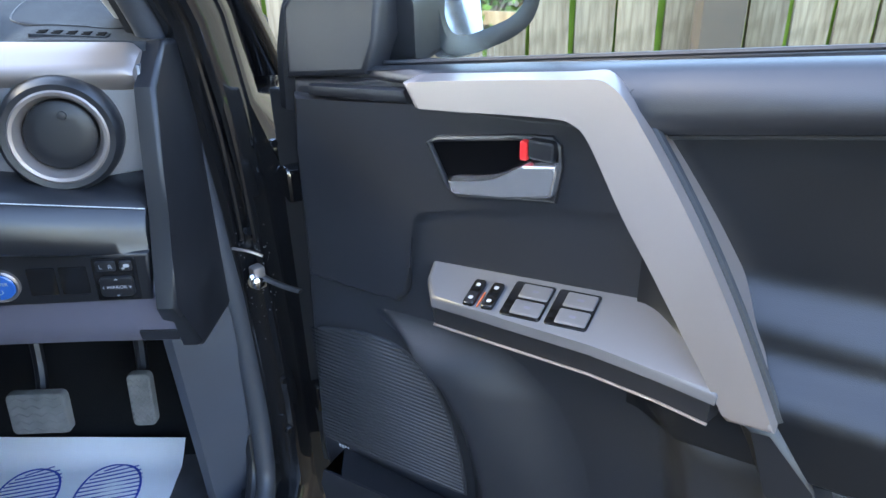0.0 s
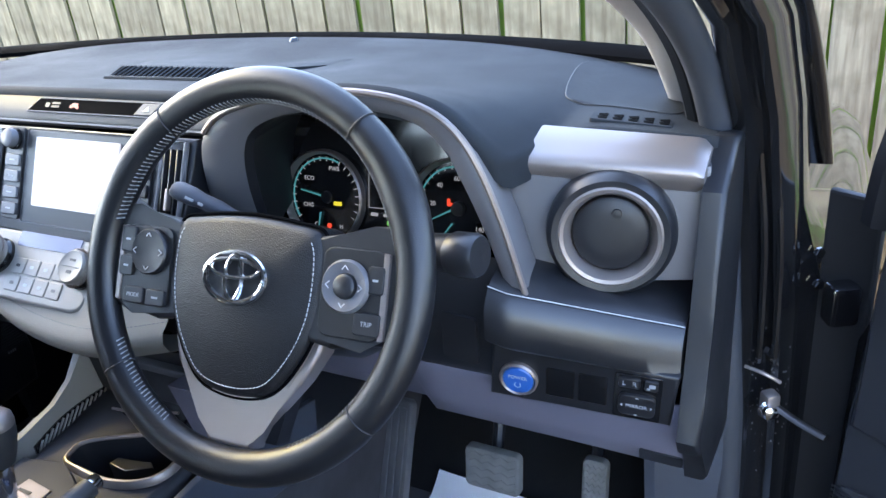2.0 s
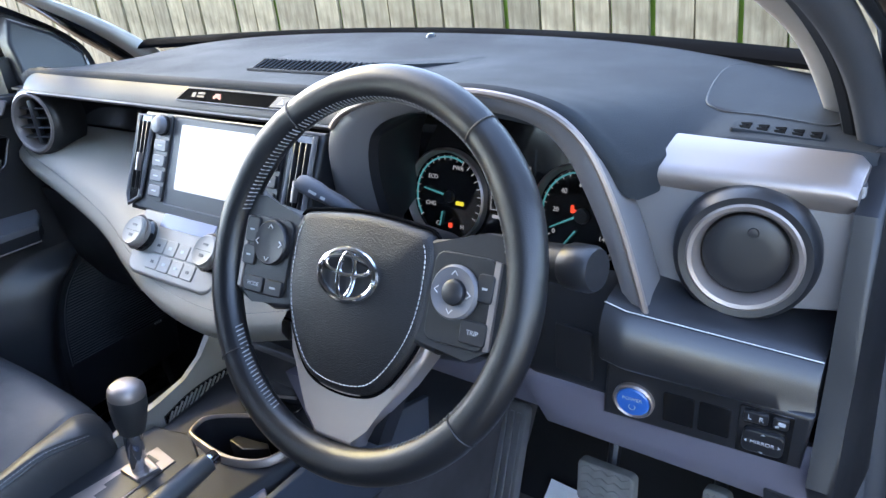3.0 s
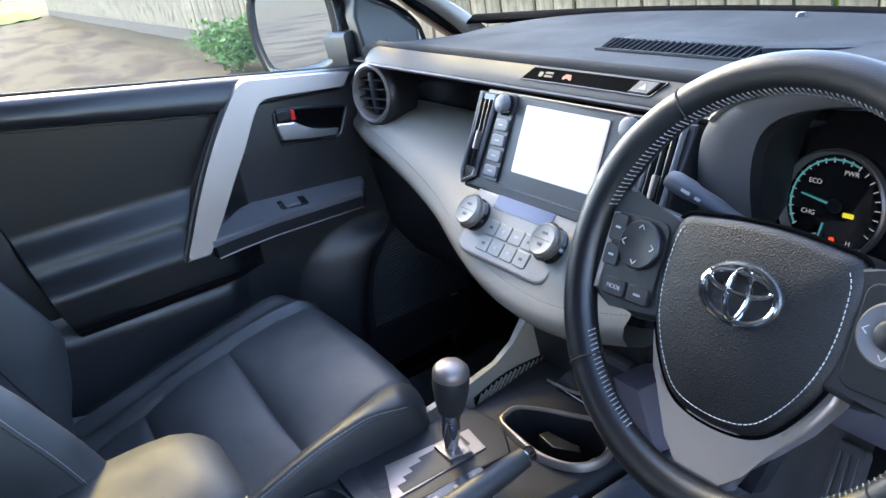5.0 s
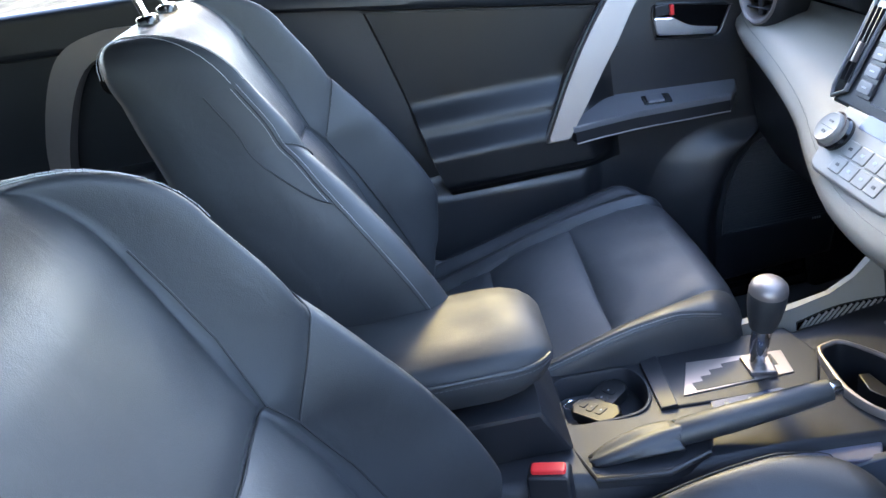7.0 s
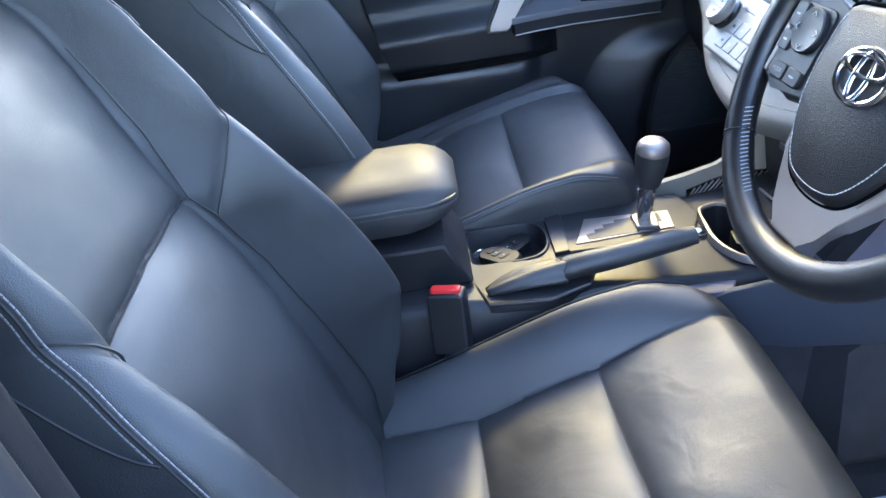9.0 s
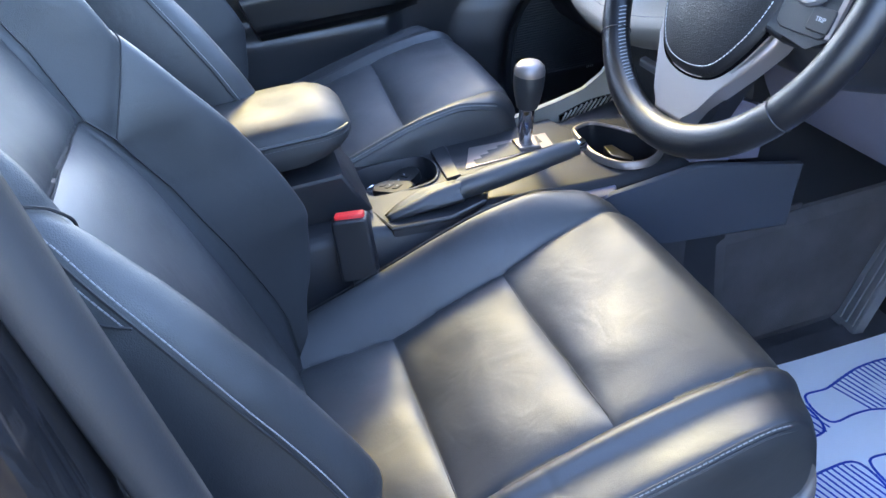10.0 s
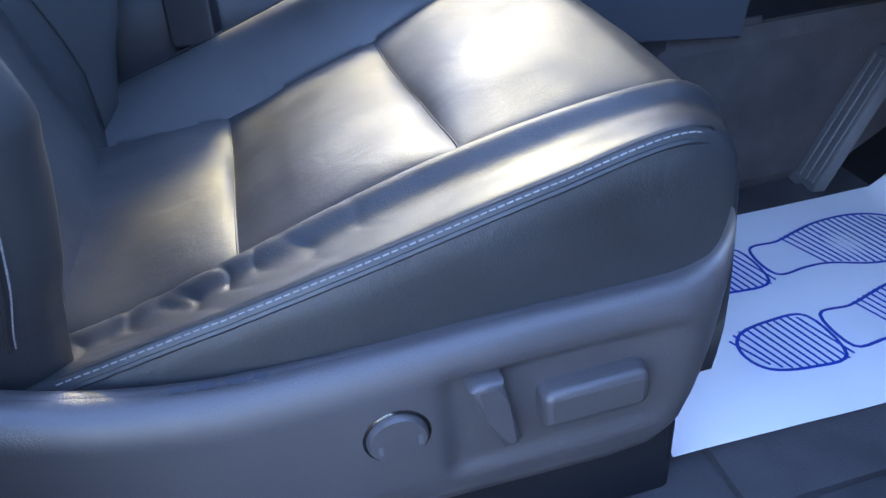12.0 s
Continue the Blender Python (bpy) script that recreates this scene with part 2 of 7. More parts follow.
def finish(bm, sharp=38.0):
    bmesh.ops.remove_doubles(bm, verts=bm.verts, dist=1e-5)
    bmesh.ops.recalc_face_normals(bm, faces=bm.faces)
    lim = radians(sharp)
    area = {f: f.calc_area() for f in bm.faces}
    for f in bm.faces:  # wide flat faces between narrow rounded rims stay flat
        near = [area[g] for e in f.edges for g in e.link_faces if g is not f]
        fold = [e.calc_face_angle(0) for e in f.edges if len(e.link_faces) == 2]
        f.smooth = not (len(f.verts) > 4 or (len(near) > 1 and area[f] > 5.0 * sum(near) / len(near) and min(fold) > 0.12))
    for e in bm.edges:
        if len(e.link_faces) == 2 and e.calc_face_angle(0) > lim:
            e.smooth = False


def part(name, bm, mat, parent=None, label="", sharp=38.0):
    finish(bm, sharp)
    me = bpy.data.meshes.new(name)
    bm.to_mesh(me)
    bm.free()
    me.materials.append(mat)
    ob = new(name, me)
    if parent:
        ob.parent = parent
        if parent.type == "EMPTY":
            ob.matrix_parent_inverse = Matrix.Translation(-Vector(parent.location))
    if label:
        ob["label"] = label
    return ob


def solo(name, bm, mat, label, category, kind="", group="", sharp=38.0):
    return tagged(part(name, bm, mat, sharp=sharp), label, category, group, kind)


def spl(pts, n=8, closed=False):
    """Smooth curve through points of any dimension."""
    P = [np.array(p, float) for p in pts]
    k = len(P)
    out = []
    for i in range(k if closed else k - 1):
        a, b, c, d = (P[(i - 1) % k], P[i], P[(i + 1) % k], P[(i + 2) % k]) if closed else (P[max(i - 1, 0)], P[i], P[i + 1], P[min(i + 2, k - 1)])
        for j in range(n):
            t = j / n
            out.append(0.5 * (2 * b + (c - a) * t + (2 * a - 5 * b + 4 * c - d) * t * t + (3 * b - a - 3 * c + d) * t**3))
    if not closed:
        out.append(P[-1])
    return out


def interp(x, xs, ys):
    return float(np.interp(x, xs, ys))


def smooth_curve(xs, ys):
    """A smooth function through a few values."""
    pts = spl(list(zip(xs, ys)), 10)
    px, py = [p[0] for p in pts], [p[1] for p in pts]
    return lambda x: float(np.interp(x, px, py))


def sheet(rows, closed=False, bm=None, cap=False):
    """Faces over rows of points; closed joins the last column to the first; cap fills the first and last row."""
    bm = bm or bmesh.new()
    g = [[bm.verts.new(p) for p in r] for r in rows]
    n = len(g[0])
    for a, b in zip(g, g[1:]):
        for j in range(n if closed else n - 1):
            k = (j + 1) % n
            try:
                bm.faces.new((a[j], a[k], b[k], b[j]))
            except ValueError:
                pass
    if cap:
        bm.faces.new(g[0])
        bm.faces.new(g[-1])
    return bm


def bowl(rows):
    """Closed rings joined into a hollow that is shut at its last ring."""
    bm = sheet(rows, closed=True)
    bm.verts.ensure_lookup_table()
    bm.faces.new(bm.verts[-len(rows[-1]):])
    return bm


def plate(rows, depth, bm=None):
    """A sheet given thickness along the vector depth."""
    bm = bm or bmesh.new()
    d = Vector(depth)
    top = [[Vector(p) for p in r] for r in rows]
    low = [[p + d for p in r] for r in top]
    sheet(top, bm=bm)
    sheet(low, bm=bm)
    ring = top[0] + [r[-1] for r in top[1:]] + top[-1][-2::-1] + [r[0] for r in top[-2:0:-1]]
    return sheet([ring, [p + d for p in ring]], closed=True, bm=bm)


def slab(poly, fr, d0, d1, bevel=0.0, seg=2, bm=None):
    """A polygon in (a, b) raised from d0 to d1 by the frame fr(a, b, d), with its upper rim rounded."""
    bm = bm or bmesh.new()
    lo = [bm.verts.new(fr(a, b, d0)) for a, b in poly]
    hi = [bm.verts.new(fr(a, b, d1)) for a, b in poly]
    n = len(poly)
    top = bm.faces.new(hi)
    bm.faces.new(lo[::-1])
    for i in range(n):
        bm.faces.new((lo[i], lo[(i + 1) % n], hi[(i + 1) % n], hi[i]))
    if bevel:
        bmesh.ops.bevel(bm, geom=list(top.edges), offset=bevel, segments=seg, profile=0.5, affect="EDGES", clamp_overlap=True)
    return bm


def box(c, size, bevel=0.0, rot=None, seg=2, bm=None):
    bm = bm or bmesh.new()
    m = Matrix.Translation(c) @ (rot.to_4x4() if rot else Matrix()) @ Matrix.Diagonal((*size, 1))
    made = bmesh.ops.create_cube(bm, size=1, matrix=m)["verts"]
    if bevel:
        es = list({e for v in made for e in v.link_edges})
        bmesh.ops.bevel(bm, geom=es, offset=bevel, segments=seg, profile=0.5, affect="EDGES", clamp_overlap=True)
    return bm


def tube(path, r, n=10, closed=False, bm=None, flat=1.0, up=(0, 0, 1)):
    """A round bar along a path; r may be a list; flat squeezes it along its second axis."""
    bm = bm or bmesh.new()
    P = [Vector(p) for p in path]
    k = len(P)
    R = r if isinstance(r, (list, tuple)) else [r] * k
    rows = []
    side = None
    for i, p in enumerate(P):
        t = (P[(i + 1) % k] - P[i - 1]) if closed else (P[min(i + 1, k - 1)] - P[max(i - 1, 0)])
        t.normalize()
        if side is None:
            side = t.cross(Vector(up))
            if side.length < 1e-3:
                side = t.cross(Vector((1, 0, 0)))
        side = (side - t * side.dot(t)).normalized()
        other = t.cross(side)
        rows.append([p + (side * math.cos(a) + other * math.sin(a) * flat) * R[i] for a in (2 * math.pi * j / n for j in range(n))])
    if closed:
        rows.append(rows[0])
    return sheet(rows, closed=True, bm=bm, cap=not closed)


def lathe(profile, c, axis, n=48, bm=None, up=(0, 0, 1)):
    """A turned form: profile of (radius, height along the axis)."""
    bm = bm or bmesh.new()
    w = Vector(axis).normalized()
    u = w.cross(Vector(up))
    if u.length < 1e-3:
        u = w.cross(Vector((1, 0, 0)))
    u.normalize()
    v = w.cross(u)
    c = Vector(c)
    rows = [[c + w * h + (u * math.cos(a) + v * math.sin(a)) * max(r, 1e-5) for a in (2 * math.pi * j / n for j in range(n))] for r, h in profile]
    return sheet(rows, closed=True, bm=bm)


def rrect(w, h, r, n=4, x=0.0, y=0.0):
    out = []
    for cx, cy, a0 in ((w / 2 - r, h / 2 - r, 0), (-w / 2 + r, h / 2 - r, 90), (-w / 2 + r, -h / 2 + r, 180), (w / 2 - r, -h / 2 + r, 270)):
        for i in range(n + 1):
            a = radians(a0 + 90 * i / n)
            out.append((x + cx + r * math.cos(a), y + cy + r * math.sin(a)))
    return out


def frame_of(o, a, b):
    """fr(x, y, d) with the origin o, axes a and b, and d along a x b."""
    o, a, b = Vector(o), Vector(a).normalized(), Vector(b).normalized()
    b = (b - a * a.dot(b)).normalized()
    c = a.cross(b)
    return lambda x, y, d=0.0: o + a * x + b * y + c * d


def stitches(path, mat, parent, step=0.0044, length=0.0037, r=0.0005, name="stitching", off=(0, 0, 0)):
    """Short threads laid along a path, joined in one seam."""
    P = [Vector(p) + Vector(off) for p in path]
    bm = bmesh.new()
    acc = 0.0
    for a, b in zip(P, P[1:]):
        d = b - a
        L = d.length
        if L < 1e-6:
            continue
        d /= L
        while acc < L:
            p = a + d * acc
            q = p + d * length
            s = d.cross(Vector((0.3, 0.2, 0.9))).normalized() * r
            t = d.cross(s).normalized() * r
            lo = [bm.verts.new(p + x) for x in (s, t, -s, -t)]
            hi = [bm.verts.new(q + x) for x in (s, t, -s, -t)]
            for i in range(4):
                bm.faces.new((lo[i], lo[(i + 1) % 4], hi[(i + 1) % 4], hi[i]))
            bm.faces.new(lo[::-1])
            bm.faces.new(hi)
            acc += step
        acc -= L
    return part(name, bm, mat, parent)


def lettering(name, body, size, o, a, b, mat, parent, depth=0.0002):
    """Raised print of real words, with its middle at o, running along a, upright along b."""
    cu = bpy.data.curves.new(name, "FONT")
    cu.body, cu.size, cu.extrude, cu.align_x, cu.align_y = body, size, depth, "CENTER", "CENTER"
    tmp = bpy.data.objects.new(name, cu)
    me = bpy.data.meshes.new_from_object(tmp)
    bpy.data.objects.remove(tmp)
    fr = frame_of(o, a, b)
    for v in me.vertices:
        v.co = fr(v.co.x, v.co.y, v.co.z)
    me.materials.clear()
    me.materials.append(mat)
    ob = new(name, me)
    ob.parent = parent
    if parent.type == "EMPTY":
        ob.matrix_parent_inverse = Matrix.Translation(-Vector(parent.location))
    return ob


def frm(bm, fr, items):
    """Several small rounded plates (x, y, w, h) in one frame."""
    for x, y, w, h in items:
        slab(rrect(w, h, min(w, h) * 0.2, 2, x, y), fr, 0, 0.0006, bm=bm)
    return bm


# ---- ground and surroundings ----
GROUND = 0.0
bm = bmesh.new()
rows = [[V(x, y, GROUND + 0.012 * noise.noise(V(x * 0.7, y * 0.7, 0))) for x in np.linspace(-34, 14, 97)] for y in np.linspace(-24, 3.15, 55)]
solo("ground", sheet(rows, bm=bm), CONCRETE, "sunlit old concrete yard with brown stains", "ground", "structure")
far = [[V(x, y, -0.03) for x in (-400, -40, 0, 40, 400)] for y in (-400, -24, 3, 40, 400)]
solo("ground_far", sheet(far), SOIL, "rough dry ground round the yard", "ground", "structure")
rows = [[V(x, y, GROUND + 0.02 + 0.03 * noise.noise(V(x * 2, y * 3, 3))) for x in np.linspace(-34, 14, 193)] for y in np.linspace(3.0, 3.75, 8)]
solo("verge", sheet(rows), SOIL, "weedy strip of soil at the fence foot", "ground", "structure")

lawn = [[V(x, y, GROUND + 0.05 + 0.06 * noise.noise(V(x * 3, y * 3, 5))) for x in np.linspace(-40, -31, 60)] for y in np.linspace(0.6, 3.2, 20)]
solo("lawn_patch", sheet(lawn), GRASS_GREEN, "patch of bright grass at the yard's far end", "grass", "structure")

# wooden fence: each plank of its own near the car
FENCE_Y, PLANK = 3.60, 0.20
fence = thing("fence", (0, FENCE_Y, 0), "weathered vertical plank fence with green gaps", "fence")
for z in (0.35, 1.55):
    part("rail", box((-9, FENCE_Y + 0.06, z), (46, 0.05, 0.10), 0.006), WOOD, fence)
part("plinth_board", box((-18, FENCE_Y - 0.035, 0.10), (28, 0.03, 0.24), 0.006), BARK, fence, "brown dirty board along the fence foot")
# Added sheet: its bright green stands for sunlit grass seen through the gaps.
part("grass_sheet", box((-9, FENCE_Y + 0.028, 0.95), (46, 0.02, 1.9), 0.004), GRASS_GREEN, fence, "added green sheet standing for sunlit grass behind the gaps")
plank_meshes = []
for k in range(5):
    rng = random.Random(40 + k)
    bm = bmesh.new()
    w = PLANK - 0.022
    rows = [[V(u * w / 2 + 0.004 * noise.noise(V(k * 7, v * 3, u)), -0.012 - 0.004 * noise.noise(V(u * 2, v * 2, k * 5)), v) for u in (-1, -0.5, 0, 0.5, 1)] for v in np.linspace(0.04, 1.9 + 0.03 * rng.random(), 9)]
    plate(rows, (0, 0.022, 0), bm=bm)
    finish(bm)
    me = bpy.data.meshes.new("plank")
    bm.to_mesh(me)
    bm.free()
    me.materials.append(WOOD)
    plank_meshes.append(me)
rng = random.Random(7)
i = 0
x = -13.0
while x < 5.2:
    ob = new("plank", plank_meshes[rng.randrange(5)])
    ob.parent = fence
    ob.matrix_basis = pose(x + rng.uniform(-0.006, 0.006), rng.uniform(-0.01, 0.008), rng.uniform(-0.03, 0.03), 0, rng.uniform(-0.7, 0.7), rng.uniform(-1.5, 1.5))
    x += PLANK
bm = bmesh.new()
x = -32.0
while x < -13.1:
    box((x, FENCE_Y, 0.95), (PLANK - 0.02, 0.022, 1.9 + rng.uniform(-0.03, 0.03)), bm=bm)
    x += PLANK
ob = part("far_planks", bm, WOOD, fence)
ob["kind"] = "stuff"
part("post", box((2.35, FENCE_Y - 0.06, 1.0), (0.20, 0.12, 2.0), 0.01), BARK, fence, "dark brown square fence post")


def shrub(at, size, seed, leaves):
    rng = random.Random(seed)
    th = thing("shrub", at, "low green weedy shrub at the fence foot", "shrub")
    bm = bmesh.new()
    tips = []
    for _ in range(26):
        a, r = rng.uniform(0, 6.28), rng.uniform(0.15, 1) * size
        tip = Vector(at) + V(math.cos(a) * r, math.sin(a) * r * 0.6, size * rng.uniform(0.35, 1.0))
        mid = Vector(at).lerp(tip, 0.5) + V(rng.uniform(-0.1, 0.1), rng.uniform(-0.1, 0.1), 0.1) * size
        tube([Vector(at), mid, tip], [0.012, 0.008, 0.003], 5, bm=bm)
        tips += [tip, mid]
    part("stem", bm, BARK, th)
    bm = bmesh.new()
    for _ in range(leaves):
        p = rng.choice(tips) + V(rng.gauss(0, 0.12), rng.gauss(0, 0.12), rng.gauss(0, 0.10)) * size
        d = V(rng.gauss(0, 1), rng.gauss(0, 1), rng.gauss(0.3, 0.6)).normalized()
        s = d.cross(V(rng.gauss(0, 1), rng.gauss(0, 1), 1)).normalized()
        L, W = rng.uniform(0.05, 0.09), rng.uniform(0.014, 0.026)
        up = d.cross(s) * 0.006
        a, b, c, e = p, p + d * L * 0.5 + s * W + up, p + d * L, p + d * L * 0.5 - s * W + up
        vs = [bm.verts.new(v) for v in (a, b, c, e, p + d * L * 0.5 - up * 0.3)]
        bm.faces.new((vs[0], vs[1], vs[4]))
        bm.faces.new((vs[1], vs[2], vs[4]))
        bm.faces.new((vs[2], vs[3], vs[4]))
        bm.faces.new((vs[3], vs[0], vs[4]))
    part("leaves", bm, LEAF, th)
    return th


shrub((-8.9, 3.0, 0.0), 0.55, 3, 2600)
shrub((-6.9, 3.3, 0.0), 0.40, 5, 1200)
trellis = thing("trellis", (5.0, -1.0, 0), "slatted wooden garden screen", "fence")
for k in range(13):
    part("slat", box((5.0, -2.2, 0.25 + 0.19 * k), (0.03, 7.0, 0.09), 0.004), WOOD, trellis)
for y in (-5.4, -3.6, -1.8, 0.0, 1.25):
    part("post", box((5.05, y, 1.3), (0.09, 0.09, 2.6), 0.006), WOOD, trellis)
for k, y in enumerate((-4.6, -3.2, -1.9, -0.6, 0.7)):
    shrub((5.7, y, 0.0), 1.35, 20 + k, 900)
bm = bmesh.new()
rng = random.Random(11)
for _ in range(3600):
    x, y = rng.uniform(-13, 5), 3.52 - abs(rng.gauss(0, 0.16))
    h = rng.uniform(0.04, 0.22)
    dx, dy = rng.gauss(0, 0.03), rng.gauss(0, 0.03)
    a, b, c = bm.verts.new((x - 0.004, y, 0)), bm.verts.new((x + 0.004, y, 0)), bm.verts.new((x + dx, y + dy, h))
    bm.faces.new((a, b, c))
solo("grass", bm, LEAF, "thin tufts of green grass along the fence", "grass", "stuff")

# ---- the car's body ----
XC = -0.03  # the car's middle
floor = solo("floor", plate([[V(x, y, z) for x in np.linspace(-0.80, 0.74, 20)] for y, z in ((-1.2, 0.40), (-0.2, 0.40), (0.6, 0.405), (0.95, 0.405), (1.06, 0.42))], (0, 0, -0.03)), CARPET, "dark grey carpeted car floor", "floor", "structure")
solo("toe_board", plate([[V(x, y, z) for x in np.linspace(-0.80, 0.74, 20)] for y, z in ((1.06, 0.42), (1.14, 0.47), (1.36, 0.78))], (0, 0, -0.03)), SHADED_CARPET, "carpeted slope behind the pedals, darkened for shade", "floor", "structure")
solo("firewall", box((XC, 1.40, 0.88), (1.56, 0.05, 0.46), 0.01), HARD, "black bulkhead behind the pedals", "wall", "structure")
solo("roof", box((XC, -0.55, 1.66), (1.26, 1.95, 0.05), 0.02), HEADLINER, "grey cloth roof lining of the car", "ceiling", "structure")
solo("roof_skin", box((XC, -0.55, 1.695), (1.30, 2.0, 0.012), 0.005), PAINT, "glossy black painted roof of the car", "roof", "structure")
solo("rear_wall", box((XC, -1.60, 0.95), (1.50, 0.06, 1.15), 0.02), HARD, "dark rear of the cabin", "wall", "structure")
for sx, nm in ((1, "sill_driver"), (-1, "sill_passenger")):
    x0 = 0.735 if sx > 0 else -0.825
    sec = [(-0.03, 0.36), (-0.03, 0.43), (-0.015, 0.445), (0.02, 0.45), (0.055, 0.445), (0.075, 0.42), (0.09, 0.30)]
    rows = [[V(x0 + sx * a, y, b) for a, b in sec] for y in np.linspace(-1.2, 1.0, 12)]
    solo(nm, plate(rows, (0, 0, -0.02)), PAINT, "black painted door sill with a plastic scuff strip", "sill", "structure")
solo("scuff_strip", plate([[V(x, y, z) for x, z in ((0.69, 0.425), (0.70, 0.452), (0.745, 0.456), (0.76, 0.448))] for y in np.linspace(-0.1, 0.98, 8)], (0, 0, -0.006)), HARD, "black plastic scuff strip on the door sill", "trim", "structure")


def post(name, path, w, d, mat, label, n=10, tilt=0.0):
    """A body pillar with a rounded box section (w across, d along the car)."""
    rows = []
    for p in spl(path, n):
        rows.append([V(p[0] + a, p[1] + b, p[2] + b * tilt) for a, b in rrect(w, d, min(w, d) * 0.35, 4)])
    return solo(name, sheet(rows, closed=True, cap=True), mat, label, "pillar", "structure")


# front post on the driver's side: inner trim, seal, painted shut face
apath = [(0.672, 1.10, 1.10), (0.670, 1.04, 1.165), (0.664, 0.93, 1.268), (0.655, 0.82, 1.332), (0.640, 0.66, 1.405), (0.60, 0.40, 1.52)]
post("pillar_front_driver", apath, 0.050, 0.05, PILLAR, "light grey windscreen pillar trim", tilt=-0.3)
apath2 = [(-0.760, 1.18, 1.10), (-0.755, 1.10, 1.20), (-0.735, 0.95, 1.31), (-0.71, 0.72, 1.43), (-0.665, 0.40, 1.58)]
post("pillar_front_passenger", apath2, 0.062, 0.07, PILLAR, "light grey windscreen pillar trim", tilt=-0.3)
opath = [(0.790, 1.20, 1.06), (0.775, 1.08, 1.20), (0.755, 0.96, 1.32), (0.728, 0.78, 1.42), (0.69, 0.52, 1.53), (0.65, 0.25, 1.61)]
post("pillar_outer_driver", opath, 0.05, 0.075, PAINT, "glossy black painted windscreen pillar", tilt=-0.3)
opath2 = [(-0.815, 1.22, 1.08), (-0.81, 1.06, 1.215), (-0.79, 0.93, 1.33), (-0.765, 0.72, 1.465), (-0.71, 0.40, 1.615)]
post("pillar_outer_passenger", opath2, 0.05, 0.075, PAINT, "glossy black painted windscreen pillar", tilt=-0.3)
seal = thing("door_seal", (0.75, 0.9, 0.5), "black rubber seal round the driver's door opening", "seal", kind="structure")
spath = spl([(0.745, 0.10, 0.455), (0.745, 0.55, 0.445), (0.745, 0.88, 0.46), (0.745, 0.945, 0.55), (0.741, 0.956, 0.70), (0.738, 0.957, 0.82), (0.728, 0.957, 0.95), (0.718, 0.950, 1.10), (0.704, 0.925, 1.21), (0.692, 0.865, 1.29), (0.676, 0.74, 1.370), (0.645, 0.50, 1.475), (0.61, 0.22, 1.57), (0.60, -0.05, 1.60)], 8)
part("rubber_lip", tube(spath, 0.016, 12), SEAL, seal)
part("inner_lip", tube([Vector(p) + V(-0.020, 0.012, 0.004) for p in spath], 0.012, 8), HARD, seal)
# shut face of the front post, painted, with hinge bolts and the check strap
shut = thing("front_post", (0.80, 0.98, 0.4), "glossy black painted door post with bolts and dust specks", "pillar", kind="structure")
rows = []
for z, y0, dx in ((0.36, 0.955, 0.0), (0.62, 0.962, 0.0), (0.80, 0.960, -0.004), (0.95, 0.958, -0.008), (1.08, 0.952, -0.018), (1.20, 0.93, -0.028), (1.30, 0.87, -0.04), (1.38, 0.748, -0.058), (1.485, 0.508, -0.09)):
    deep = 1.0 if z < 1.0 else 0.12
    rows.append([V(a + dx, y0 + b, z) for a, b in ((0.748, 0.004), (0.754, -0.004), (0.764, -0.006), (0.770, 0.006), (0.778, 0.010), (0.786, -0.002), (0.794, -0.002), (0.802, 0.012), (0.808, 0.05), (0.808 + 0.027 * deep, 0.05 + 0.02 * deep), (0.808 + 0.042 * deep, 0.05 + 0.10 * deep), (0.808 + 0.052 * deep, 0.05 + 0.37 * deep))])
part("shut_face", plate(rows, (-0.004, 0.012, 0)), PAINT, shut)
for z, y, x in ((0.92, 0.952, 0.775), (1.02, 1.015, 0.812), (0.98, 1.015, 0.815), (0.56, 0.958, 0.785), (0.66, 0.958, 0.79)):
    part("bolt", lathe([(0, 0.006), (0.006, 0.006), (0.007, 0.004), (0.007, 0)], (x, y, z), (0.7, -0.7, 0), 6), PAINT, shut)
for q in (0.762, 0.778):
    part("pressed_rib", tube(spl([(q - 0.012, 0.951, 1.16), (q, 0.951, 1.05), (q + 0.004, 0.953, 0.93), (q + 0.003, 0.956, 0.90)], 5), 0.0045, 8), PAINT, shut)
rng = random.Random(11)
bm = bmesh.new()
for k in range(60):
    z = 0.855 + rng.gauss(0, 0.055)
    box((rng.uniform(0.756, 0.80), 0.9535 + rng.uniform(0, 0.004), z), (0.0011 * rng.uniform(0.5, 1.5), 0.0012, 0.0011 * rng.uniform(0.5, 1.5)), bm=bm)
part("dust", bm, FOOT, shut, "pale dust specks")["kind"] = "stuff"
part("guide_wire", tube(spl([(0.752, 0.948, 0.895), (0.775, 0.942, 0.893), (0.792, 0.945, 0.883)], 4), 0.0022, 6), SATIN, shut)
part("gap_seal", box((0.846, 1.014, 0.765), (0.062, 0.012, 0.66), 0.004, Matrix.Rotation(-0.45, 3, "Z")), RUBBER, shut, "black rubber strip in the hinge gap")
for z0 in (0.97, 0.60):
    part("hinge", box((0.842, 0.994, z0), (0.034, 0.028, 0.05), 0.006, Matrix.Rotation(0.5, 3, "Z")), PAINT, shut)
strap = thing("check_strap", (0.78, 0.94, 0.854), "greased steel door check strap with its bolt", "check strap")
part("strap", tube(spl([(0.775, 0.945, 0.858), (0.815, 0.922, 0.850), (0.845, 0.906, 0.848)], 6), 0.006, 6, flat=0.45), GUNMETAL, strap)
part("bracket", box((0.783, 0.938, 0.855), (0.018, 0.018, 0.034), 0.004, Matrix.Rotation(0.7, 3, "Z")), SATIN, strap)
